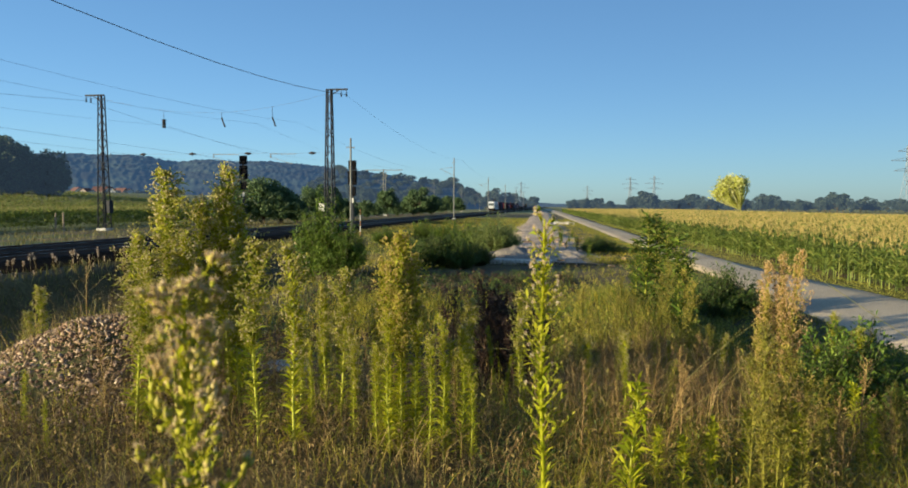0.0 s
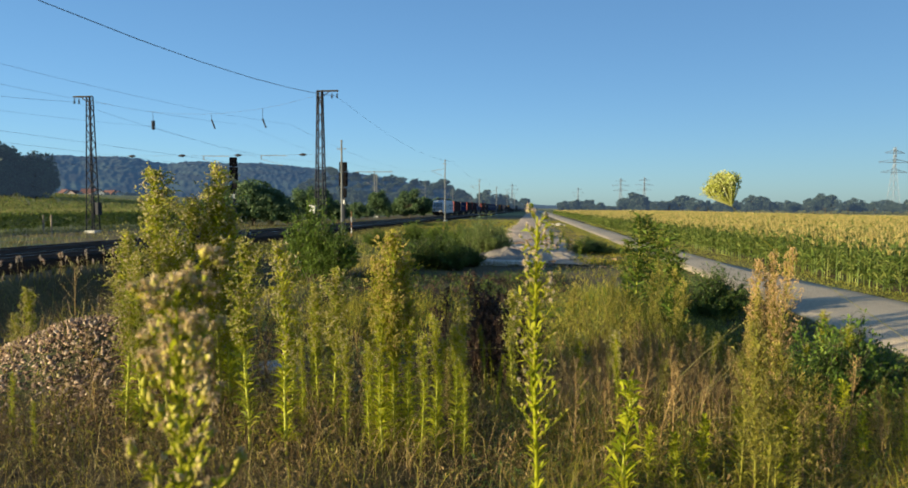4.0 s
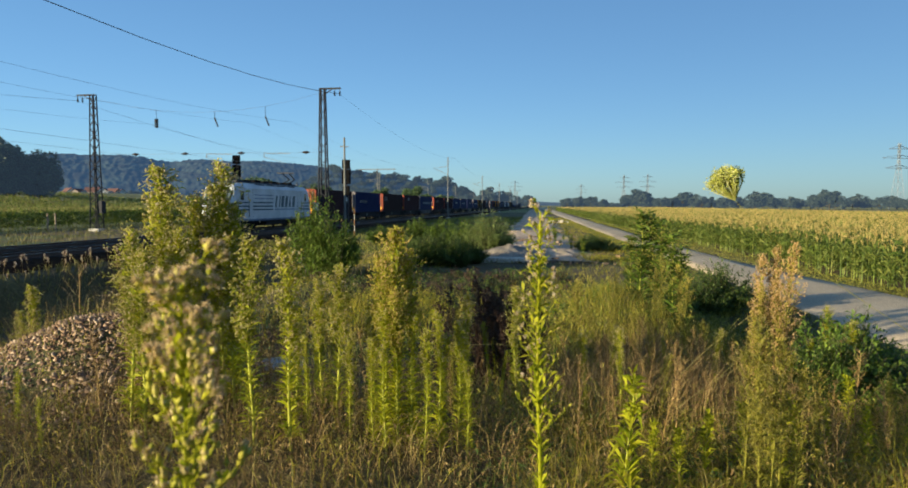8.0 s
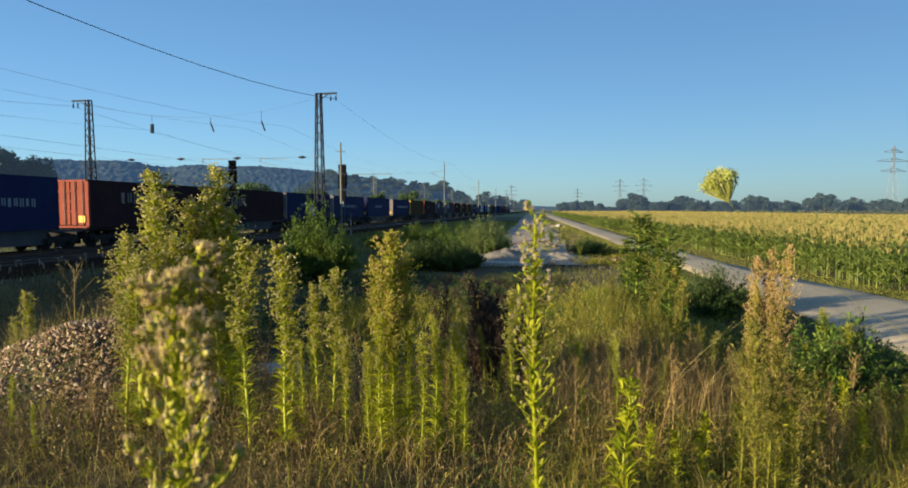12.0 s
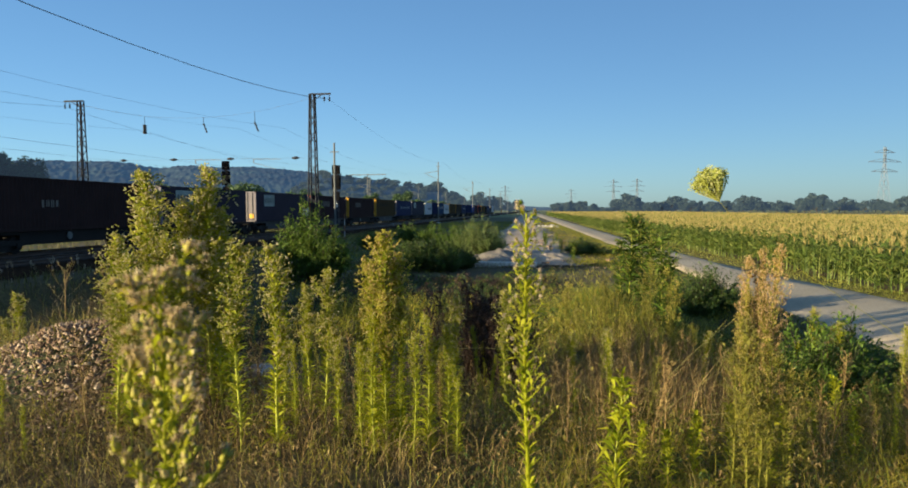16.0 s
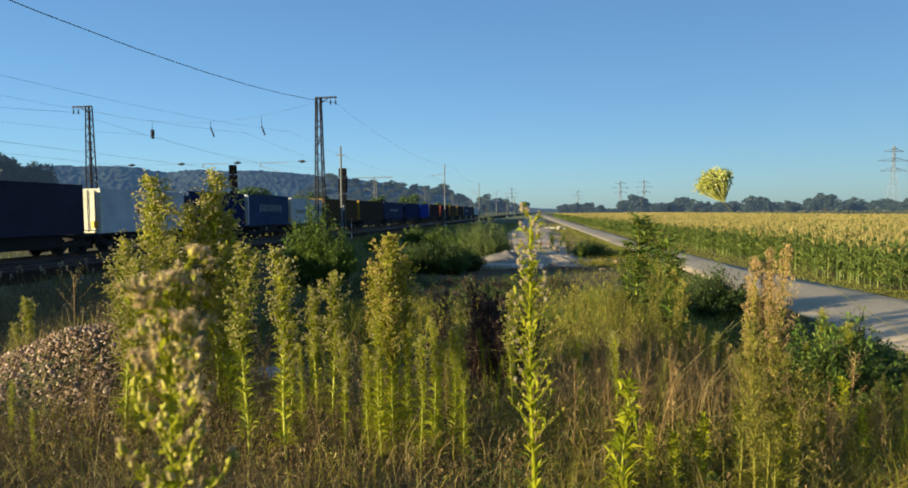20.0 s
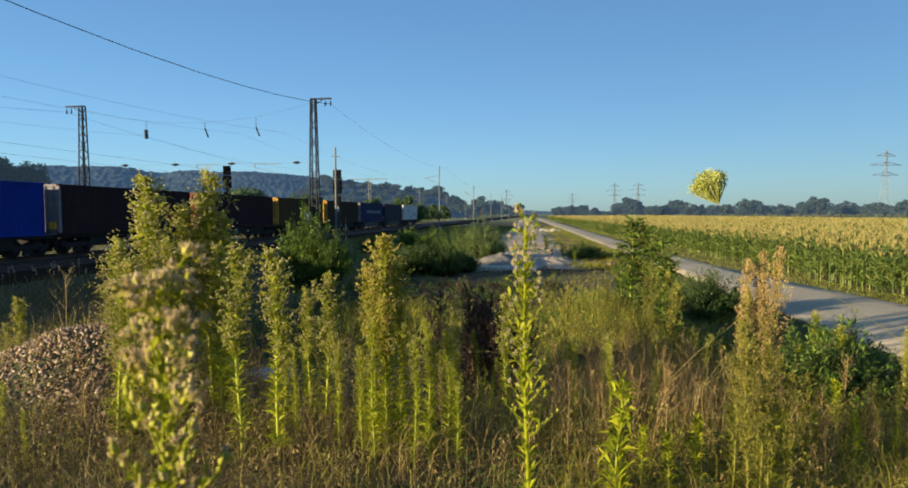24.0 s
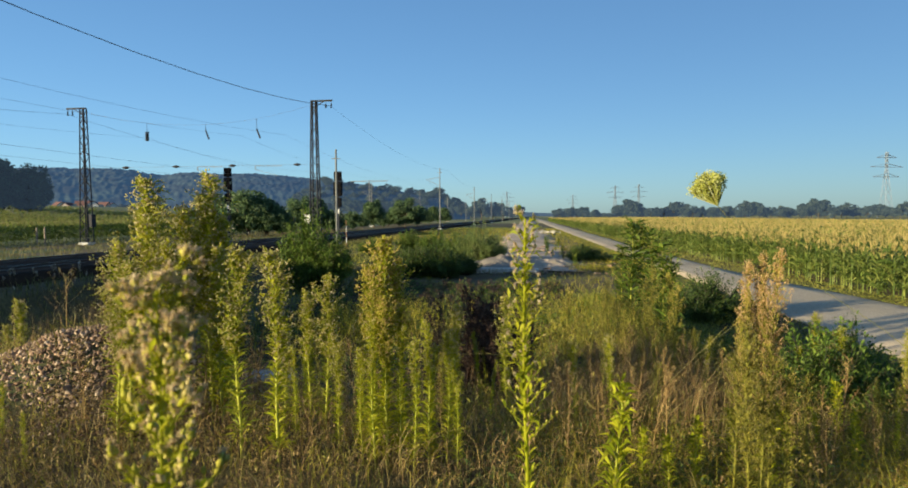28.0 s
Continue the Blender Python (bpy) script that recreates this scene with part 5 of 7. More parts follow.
m_, nt_, b_ = material("forest_haze_glow", 0.95)
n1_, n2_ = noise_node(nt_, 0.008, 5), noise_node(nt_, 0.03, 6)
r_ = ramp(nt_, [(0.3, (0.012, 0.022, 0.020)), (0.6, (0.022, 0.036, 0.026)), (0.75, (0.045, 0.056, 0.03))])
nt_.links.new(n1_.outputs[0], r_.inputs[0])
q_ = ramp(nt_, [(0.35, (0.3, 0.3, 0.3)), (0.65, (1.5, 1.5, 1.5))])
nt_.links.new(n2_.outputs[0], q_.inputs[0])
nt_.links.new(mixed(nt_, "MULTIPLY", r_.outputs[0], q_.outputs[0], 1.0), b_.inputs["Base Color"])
# blue glow stands in for the hazy air over the far hills
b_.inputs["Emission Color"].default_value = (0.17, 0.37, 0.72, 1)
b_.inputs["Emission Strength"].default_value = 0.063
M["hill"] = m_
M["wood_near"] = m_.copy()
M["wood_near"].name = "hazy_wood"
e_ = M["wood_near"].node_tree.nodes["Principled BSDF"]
# weaker blue glow, as the wood stands nearer
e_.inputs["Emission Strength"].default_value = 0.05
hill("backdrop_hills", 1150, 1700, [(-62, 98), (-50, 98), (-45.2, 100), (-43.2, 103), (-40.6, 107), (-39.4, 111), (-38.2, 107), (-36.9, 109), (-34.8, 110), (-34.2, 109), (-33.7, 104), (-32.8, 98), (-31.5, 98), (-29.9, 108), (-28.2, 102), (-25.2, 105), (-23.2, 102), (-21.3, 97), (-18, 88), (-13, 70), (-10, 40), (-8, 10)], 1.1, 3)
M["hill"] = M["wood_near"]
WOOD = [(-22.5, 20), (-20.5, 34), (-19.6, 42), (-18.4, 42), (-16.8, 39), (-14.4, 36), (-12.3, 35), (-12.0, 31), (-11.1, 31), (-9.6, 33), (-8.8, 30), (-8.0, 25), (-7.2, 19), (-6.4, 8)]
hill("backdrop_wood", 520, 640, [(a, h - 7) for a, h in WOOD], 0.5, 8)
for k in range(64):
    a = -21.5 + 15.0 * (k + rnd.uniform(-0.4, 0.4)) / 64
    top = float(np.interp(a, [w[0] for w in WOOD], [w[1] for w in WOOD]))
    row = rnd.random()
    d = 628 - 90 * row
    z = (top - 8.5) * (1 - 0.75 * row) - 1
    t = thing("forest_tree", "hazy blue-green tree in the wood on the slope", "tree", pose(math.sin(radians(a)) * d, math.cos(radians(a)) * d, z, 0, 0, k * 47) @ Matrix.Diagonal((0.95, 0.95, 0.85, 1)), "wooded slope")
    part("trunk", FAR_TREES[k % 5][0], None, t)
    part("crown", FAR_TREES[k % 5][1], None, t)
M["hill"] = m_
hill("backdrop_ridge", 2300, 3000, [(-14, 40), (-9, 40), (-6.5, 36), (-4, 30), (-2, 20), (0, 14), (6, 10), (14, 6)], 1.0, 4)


def house(x, y, z, w, l, h, turn, wall, roof):
    """A far village house: walls, a gabled roof with overhang, rows of windows."""
    t = thing("village_house", "small far village house with a pitched roof", "house", pose(x, y, z, 0, 0, turn), "village houses")
    part("wall", box((-w / 2, -l / 2, -2), (w / 2, l / 2, h)), wall, t)
    e = 0.5
    ring = [(-w / 2 - e, h - 0.3), (0, h + w * 0.42), (w / 2 + e, h - 0.3), (0, h + w * 0.42 - 0.35)]
    part("roof", loft_prism(ring, -l / 2 - e, l / 2 + e), roof, t)
    part("gable", loft_prism([(-w / 2, h), (0, h + w * 0.40), (w / 2, h)], -l / 2, l / 2), wall, t)
    for q in (-0.25, 0.25):
        for zz in (1.2, 3.8):
            part("window", box((w * q - 0.5, -l / 2 - 0.05, zz), (w * q + 0.5, -l / 2 + 0.05, zz + 1.4)), M["glass"], t)
    return t


def loft_prism(ring, y0, y1):
    bm = bmesh.new()
    a = [bm.verts.new((p[0], y0, p[1])) for p in ring]
    b = [bm.verts.new((p[0], y1, p[1])) for p in ring]
    for k in range(len(ring)):
        bm.faces.new((a[k], a[(k + 1) % len(ring)], b[(k + 1) % len(ring)], b[k]))
    bm.faces.new(a[::-1])
    bm.faces.new(b)
    bmesh.ops.recalc_face_normals(bm, faces=bm.faces)
    return bm


for a, d, w, l, h, turn, pale in ((-36.9, 690, 10, 14, 6, 30, 1), (-36.2, 720, 9, 12, 6, 80, 0), (-38.6, 700, 9, 12, 5, 10, 0), (-39.2, 730, 10, 13, 6, 60, 1), (-35.6, 700, 9, 11, 5, 40, 1), (-37.6, 750, 11, 14, 7, 100, 0)):
    x, y = math.sin(radians(a)) * d, math.cos(radians(a)) * d
    house(x, y, gz(x, y), w, l, h, turn, M["house_pale"] if pale else M["house_dull"], M["house_roof"])
for k in range(26):
    a = -43 + 11.5 * k / 26
    d = 660 + rnd.uniform(-30, 60)
    x, y = math.sin(radians(a)) * d, math.cos(radians(a)) * d
    if k % 5 != 2:
        tree("village_tree", "dark hazy tree between the village houses", "tree", x, y, FAR_TREES[k % 5], 0.45 + 0.3 * rnd.random(), k * 40, "village trees")


def pylon(x, y, h):
    t = thing("power_pylon", "distant grey lattice power pylon with three crossarms", "pylon", pose(x, y, gz(x, y), 0, 0, 20), "power pylons")
    bm = bmesh.new()
    w0, w1 = h * 0.075, h * 0.012
    lv = [0, 0.15, 0.3, 0.44, 0.56, 0.66, 0.75, 0.83, 0.9, 1.0]

    def c(k, s):
        w = w0 + (w1 - w0) * min(1, s * 1.35)
        return Vector((((-1, 1, 1, -1)[k]) * w, ((-1, -1, 1, 1)[k]) * w, s * h))
    b = h * 0.0042
    for a, e in zip(lv, lv[1:]):
        for k in range(4):
            put_bar(bm, c(k, a), c(k, e), b * 1.5)
            put_bar(bm, c(k, a), c((k + 1) % 4, e), b)
            put_bar(bm, c((k + 1) % 4, a), c(k, e), b)
    part("tower", bm, M["pylon"], t)
    for s, w in ((0.62, 0.24), (0.77, 0.30), (0.91, 0.18)):
        bm = bmesh.new()
        for sy in (-1, 1):
            for sx in (-1, 1):
                put_bar(bm, (0, sy * h * 0.014, s * h), (sx * w * h, 0, s * h), b * 1.6)
                put_bar(bm, (0, sy * h * 0.01, (s + 0.05) * h), (sx * w * h, 0, s * h), b * 1.2)
        part("crossarm", bm, M["pylon"], t)


# bluish tint puts the hazy distance into the steel's colour
M["pylon"] = plain("haze_tinted_galvanised_steel", (0.15, 0.19, 0.24), 0.9, 0.0)
for x, y, h in ((221.7, 460, 43), (101.8, 725, 36), (-53.6, 953, 38), (42, 968, 33), (88, 830, 40)):
    pylon(x, y, h)

# ---- corn ----


def corn_field(name, label, points, heights, rng, lower, dense, top=M["corn_top"]):
    """Corn plants at points: stalks and arching leaves (more of them where lower is set) and tassels."""
    n = len(points)
    t = thing(name, label, "corn field", kind="stuff")
    L = []
    k_leaf = 15 if lower else 3
    for j in range(k_leaf):
        u = rng.uniform(0.12, 0.92, n) if lower else rng.uniform(0.62, 0.95, n)
        a = rng.uniform(0, 2 * np.pi, n)
        b = points + np.stack([np.zeros(n), np.zeros(n), heights * u], 1)
        w = np.stack([np.cos(a), np.sin(a), rng.uniform(0.3, 1.3, n)], 1)
        L.append(leaf_fans(b, w, heights * rng.uniform(0.26, 0.42, n), rng.uniform(0.06, 0.10, n) * dense, rng.uniform(0.2, 0.7, n), rng))
    v, f = gathered(L)
    tagged(part("leaves", raw("leaves", v, f, M["corn_leaf"]), None, t, "green arching corn leaves"), kind="stuff")
    if lower:
        v, f = blades(points, heights * 0.95, np.full(n, 0.035), np.full(n, 0.02), np.full(n, 0.02), rng)
        tagged(part("stalks", raw("stalks", v, f, M["corn_leaf"]), None, t, "green corn stalks"), kind="stuff")
    T = []
    for j in range(8):
        b = points + np.stack([np.zeros(n), np.zeros(n), heights * 0.93], 1)
        T.append(blades(b, heights * rng.uniform(0.10, 0.24, n), rng.uniform(0.014, 0.026, n) * dense, rng.uniform(0, 0.35, n), rng.uniform(0.05, 0.45, n), rng))
    v, f = gathered(T)
    tagged(part("tassels", raw("tassels", v, f, top), None, t, "golden corn tassels"), kind="stuff")
    return t


def corn_x(y):
    return np.maximum(12.6 - 0.048 * y, path_x(y) + 2.6)


rng = np.random.default_rng(11)


def on_ground(x, y):
    return np.stack([x, y, ground_z(x, y)], 1)


y = np.concatenate([np.arange(12, 90, 0.2)] * 4)
row = np.repeat(np.arange(4), len(y) // 4)
x = corn_x(y) + row * 0.72 + rng.normal(0, 0.09, len(y))
corn_field("corn_edge", "front rows of tall green corn with golden tassels", on_ground(x, y + rng.normal(0, 0.06, len(y))), rng.uniform(1.38, 1.75, len(y)), rng, True, 1.0)
y = np.concatenate([np.arange(90, 330, 0.45)] * 3)
row = np.repeat(np.arange(3), len(y) // 3)
x = corn_x(y) + row * 0.75 + rng.normal(0, 0.1, len(y))
corn_field("corn_edge", "front rows of tall green corn far along the path", on_ground(x, y), rng.uniform(1.38, 1.75, len(y)), rng, True, 1.5)
n = 60000
y = 10 + 322 * rng.random(n) ** 1.5
x = corn_x(y) + 2.7 + 47 * rng.random(n)
corn_field("corn_field", "golden-topped corn field beside the farm path", on_ground(x, y), rng.uniform(1.48, 1.75, n), rng, False, np.clip(0.42 + y / 120, 0.5, 1.4))
n = 15000
y = 20 + 170 * rng.random(n)
x = -57 - 100 * rng.random(n) ** 1.3
corn_field("far_corn_field", "corn field on the far side of the railway", on_ground(x, y), rng.uniform(1.9, 2.3, n), rng, False, 2.4, M["far_top"])
y = np.concatenate([np.arange(20, 190, 0.4)] * 3)
row = np.repeat(np.arange(3), len(y) // 3)
x = -56 - row * 0.8 + rng.normal(0, 0.15, len(y))
corn_field("far_corn_edge", "dark green front rows of the far corn field", on_ground(x, y), rng.uniform(1.9, 2.3, len(y)), rng, True, 1.8, M["far_top"])

# ---- weeds and grass of the waste ground ----


def weed_meshes(seed, h, spread, n_leaf, leaf_len, leaf_w, n_branch, b_from, b_len, n_head, head, mats, bare=0.06, rise=1.0, thick=1.6, tufts=0, fluff=1.0):
    """A tall weed: a bending stem set with narrow leaves and a panicle of side shoots that bear little heads."""
    rng = np.random.default_rng(seed)
    bend = rng.normal(0, 0.014, 2) * h
    zs = np.linspace(0, h, 9)

    def stem(z):
        s = np.asarray(z) / h
        return np.stack([bend[0] * s * s + 0.008 * np.sin(7 * s + seed), bend[1] * s * s + 0.008 * np.cos(6 * s), np.asarray(z)], -1)
    lines, r0, r1 = [stem(zs)], [(0.0045 * h / 1.5 + 0.0015) * thick], [0.0012 * thick]
    u = bare + (0.98 - bare) * np.sort(rng.random(n_leaf))
    a = np.arange(n_leaf) * 2.4 + rng.normal(0, 0.4, n_leaf)
    way = np.stack([np.cos(a), np.sin(a), rng.uniform(0.5, 1.7, n_leaf)], 1)
    ln = leaf_len * (1.0 - 0.6 * u) * rng.uniform(0.7, 1.25, n_leaf)
    P = [leaf_fans(stem(u * h), way, ln, leaf_w * rng.uniform(0.7, 1.2, n_leaf), rng.uniform(0.1, 0.6, n_leaf), rng)]
    H = []
    for k in range(n_branch):
        s = b_from + (1 - b_from) * (k + rng.random()) / n_branch
        b = stem(s * h)
        t = rng.uniform(0, 2 * np.pi)
        g = (s - b_from) / (1 - b_from + 1e-6)
        shape = 0.70 + 0.50 * g if g < 0.6 else 1.0 - 1.95 * (g - 0.6)
        l = b_len * shape * rng.uniform(0.6, 1.2)
        d = np.array([math.cos(t) * spread, math.sin(t) * spread, rise * rng.uniform(0.8, 1.5)])
        d /= np.linalg.norm(d)
        m, e = b + d * l * 0.5, b + d * l + (0, 0, 0.12 * l)
        lines.append(np.array([b, m, e]))
        r0.append(0.0016)
        r1.append(0.0007)
        # small tufts of heads on short side twigs, larger towards the shoot's end
        nt = tufts or max(3, n_head // 5)
        q = 0.25 + 0.75 * np.linspace(0, 1, nt) ** 0.8
        foot = b + (e - b) * q[:, None]
        tip = foot + (rng.normal(0, 0.55, (nt, 3)) + d + (0, 0, 0.3)) * (0.16 * l * (1.25 - 0.6 * q))[:, None]
        for j in range(nt):
            lines.append(np.array([foot[j], tip[j]]))
            r0.append(0.0010)
            r1.append(0.0006)
        per = max(2, n_head // nt)
        c = np.repeat(tip, per, 0) + rng.normal(0, head * 0.6 * fluff, (nt * per, 3))
        w = rng.normal(0, 0.55, (nt * per, 3)) + d * 0.6 + (0, 0, 0.7)
        H.append(buds(c, w, head * rng.uniform(0.6, 1.15, nt * per), head * rng.uniform(0.28, 0.5, nt * per)))
        H.append(leaf_fans(c[::2], w[::2] + rng.normal(0, 0.5, w[::2].shape), head * rng.uniform(0.7, 1.3, len(c[::2])), head * rng.uniform(0.3, 0.6, len(c[::2])), rng.uniform(0, 0.3, len(c[::2])), rng))
        nl = 6
        ql = rng.random(nl)
        P.append(leaf_fans(b + (e - b) * ql[:, None], rng.normal(0, 0.6, (nl, 3)) + d, leaf_len * rng.uniform(0.25, 0.5, nl), np.full(nl, leaf_w * 0.9), rng.uniform(0, 0.4, nl), rng))
    v, f = tubes(lines, r0, r1, 5)
    out = [("stem", raw("stem", v, f, mats[0])), ("foliage", raw("foliage", *gathered(P), mats[1]))]
    if H:
        out.append(("panicle", raw("panicle", *gathered(H), mats[2])))
    return out


def weed(name, label, meshes, x, y, scale=1.0, turn=0.0, lean=(0, 0), group="", z=None, wide=1.0):
    t = thing(name, label, "weed", pose(x, y, (gz(x, y) if z is None else z) - 0.01, lean[0], lean[1], turn) @ Matrix.Diagonal((scale * wide, scale * wide, scale, 1)), group)
    for n, me in meshes:
        o = part(n, me, None, t)
        tagged(o, kind="stuff")
    return t


def headed_weed(seed, h, n_leaf, leaf_len, leaf_w, n_branch, b_from, b_len, spread, per, cup, fluff, mats, open_from=0.5, thick=1.6):
    """A weed seen close: each shoot bears a few flower cups, and the upper ones have opened into balls of fluff."""
    rng = np.random.default_rng(seed)
    bend = rng.normal(0, 0.02, 2) * h

    def stem(z):
        q = np.asarray(z) / h
        return np.stack([bend[0] * q * q + 0.006 * np.sin(7 * q + seed), bend[1] * q * q, np.asarray(z)], -1)
    lines, r0, r1 = [stem(np.linspace(0, h, 9))], [0.0045 * thick], [0.0014 * thick]
    u = 0.1 + 0.85 * np.sort(rng.random(n_leaf))
    a = np.arange(n_leaf) * 2.4 + rng.normal(0, 0.4, n_leaf)
    P = [leaf_fans(stem(u * h), np.stack([np.cos(a), np.sin(a), rng.uniform(0.8, 2.4, n_leaf)], 1), leaf_len * (1.1 - 0.6 * u) * rng.uniform(0.6, 1.2, n_leaf), leaf_w * rng.uniform(0.7, 1.2, n_leaf), rng.uniform(0.0, 0.5, n_leaf), rng)]
    cups, fl = [], []
    for k in range(n_branch):
        q = b_from + (1 - b_from) * (k + rng.random()) / n_branch
        g = (q - b_from) / (1 - b_from)
        t = k * 2.4 + rng.normal(0, 0.5)
        d = np.array([math.cos(t) * spread, math.sin(t) * spread, rng.uniform(0.7, 1.3)])
        d /= np.linalg.norm(d)
        l = b_len * (1.15 - 0.75 * g) * rng.uniform(0.6, 1.2)
        b = stem(q * h)
        e = b + d * l
        lines.append(np.array([b, b + d * l * 0.5 + (0, 0, -0.03 * l), e]))
        r0.append(0.0018)
        r1.append(0.0010)
        for j in range(per):
            f = b + (e - b) * (1.0 if j == 0 else rng.uniform(0.35, 0.95))
            w = d * 0.5 + rng.normal(0, 0.45, 3) + (0, 0, 0.6)
            w /= np.linalg.norm(w)
            c = f + w * cup * rng.uniform(0.3, 0.9)
            lines.append(np.array([f, c]))
            r0.append(0.0010)
            r1.append(0.0009)
            size = cup * rng.uniform(0.7, 1.25)
            cups.append((c, w, size))
            if rng.random() < (0.85 if g > open_from else 0.22):
                m = 44
                w2 = rng.normal(0, 1, (m, 3)) + w * 0.9
                fl.append(leaf_fans(np.repeat((c + w * size * 0.7)[None], m, 0), w2, fluff * rng.uniform(0.6, 1.2, m), np.full(m, fluff * 0.16), np.zeros(m), rng))
        P.append(leaf_fans(b + (e - b) * rng.random(3)[:, None], rng.normal(0, 0.5, (3, 3)) + d, np.full(3, leaf_len * 0.5), np.full(3, leaf_w), rng.uniform(0, 0.4, 3), rng))
    c, w, z = (np.array([q[i] for q in cups]) for i in range(3))
    return [("stem", raw("stem", *tubes(lines, r0, r1, 6), mats[0])), ("foliage", raw("foliage", *gathered(P), mats[1])),
            ("blossom", raw("blossom", *gathered([buds(c, w, z, z * 0.62), buds(c + w * z[:, None] * 0.25, w, z * 0.9, z * 0.45)]), mats[2])),
            ("seed_fluff", raw("seed_fluff", *gathered(fl), mats[3]))]


TAN = (M["stem_weed"], M["leaf_lime"], M["head_mid"])
DRY = (M["stem_dry"], M["stem_dry"], M["grass_dry"])
HORSE = [weed_meshes(20 + k, 1.38, 0.50, 300, 0.12, 0.014, 46, 0.46, 0.18, 18, 0.021, (M["stem_weed"], M["leaf_lime"] if k % 2 else M["leaf_weed"], M["head_pale"])) for k in range(6)]
TALL = [weed_meshes(40 + k, 1.78, 0.55, 340, 0.14, 0.016, 70, 0.38, 0.21, 15, 0.025, (M["stem_weed"], M["leaf_lime"] if k % 2 else M["leaf_weed"], M["head_pale"])) for k in range(4)]
LIMES = [weed_meshes(60 + k, 1.3, 0.5, 340, 0.13, 0.012, 24, 0.62, 0.14, 16, 0.014, (M["stem_weed"], M["leaf_lime"], M["head_pale"])) for k in range(4)]
TANS = [weed_meshes(80 + k, 1.40, 0.48, 320, 0.11, 0.012, 50, 0.56, 0.16, 18, 0.021, TAN) for k in range(3)]
DARKS = [weed_meshes(110 + k, 1.45, 0.9, 150, 0.24, 0.034, 26, 0.30, 0.30, 10, 0.022, (M["stem_weed"], M["leaf_bush"], M["head_dull"])) for k in range(4)]
DULL = [weed_meshes(120 + k, 1.35, 0.75, 200, 0.12, 0.012, 36, 0.35, 0.20, 12, 0.018, (M["leaf_herb"], M["leaf_herb"], M["head_mid"] if k % 2 else M["head_dull"])) for k in range(4)]
YOUNG = [weed_meshes(90 + k, 0.55, 0.8, 110, 0.15, 0.018, 8, 0.7, 0.05, 8, 0.009, (M["stem_weed"], M["leaf_lime"], M["head_lime"]), 0.1) for k in range(3)]
DEAD = [weed_meshes(70 + k, 1.0, 0.9, 30, 0.08, 0.010, 26, 0.30, 0.20, 12, 0.010, DRY, 0.2) for k in range(5)]

rnd = np.random.default_rng(21)
# big pale clump; the third number is the height of its tip
for k, (x, y, top) in enumerate(((-2.89, 4.52, 2.60), (-3.02, 4.72, 2.40), (-2.80, 4.72, 2.36), (-2.60, 4.80, 2.63), (-2.70, 4.95, 2.46), (-2.46, 4.84, 2.30), (-2.98, 4.20, 2.12), (-2.66, 4.34, 2.10), (-2.82, 4.10, 1.98), (-2.42, 4.62, 2.05))):
    s = (top - gz(x, y)) / 1.9
    weed("horseweed", "tall pale green horseweed with feathery seed heads", TALL[k % 4], x, y, s, k * 77, group="horseweeds", wide=1.5)
for k, (x, y, top) in enumerate(((-1.95, 3.95, 2.10), (-1.66, 3.90, 2.08), (-1.55, 4.51, 1.86), (-1.74, 4.68, 1.72), (-1.25, 4.46, 1.62), (-0.68, 5.16, 1.56), (-0.31, 5.62, 1.58), (-1.37, 4.24, 1.44), (-1.82, 4.38, 1.46), (-6.60, 7.40, 1.27), (-6.41, 7.00, 1.00))):
    weed("horseweed", "slender green horseweed with small pale heads", HORSE[k % 6], x, y, (top - gz(x, y)) / 1.5, k * 61, group="horseweeds", wide=1.45)
for k, (x, y, top) in enumerate(((-1.01, 4.09, 2.14), (-0.93, 4.20, 1.98), (-1.08, 4.10, 1.95), (-0.98, 4.02, 1.75))):
    weed("faded_horseweed", "yellow-green horseweed with brownish faded heads", TANS[k % 3], x, y, (top - gz(x, y)) / 1.5, k * 50, group="horseweeds", wide=1.35)
for k, (x, y, top) in enumerate(((-0.70, 4.03, 1.54), (-0.60, 4.15, 1.46), (-0.78, 3.93, 1.44), (-0.52, 4.05, 1.3), (-0.90, 4.05, 1.5), (-1.05, 3.95, 1.55), (-1.14, 4.0, 1.35), (-0.72, 4.2, 1.36), (-1.7, 4.3, 1.3), (2.48, 6.30, 1.30), (2.6, 6.1, 1.2), (2.79, 6.52, 1.11), (3.04, 6.87, 1.0), (2.25, 6.02, 1.04), (2.4, 6.2, 0.95), (-3.78, 4.05, 1.06), (-3.31, 3.72, 0.96))):
    weed("lime_weed", "bright yellow-green leafy weed in the sun", LIMES[k % 4], x, y, (top - gz(x, y)) / 1.3, k * 43, group="lime weeds", wide=1.3)
for k, (x, y, top) in enumerate(((1.10, 3.60, 1.60), (1.19, 3.55, 1.52), (1.06, 3.70, 1.45), (1.25, 3.50, 1.38), (1.12, 3.45, 1.36), (1.51, 3.90, 1.29))):
    weed("olive_weed", "dull olive-green weed with faded heads", DULL[k % 4], x, y, (top - gz(x, y)) / 1.35, k * 43, group="olive weeds", wide=1.2)
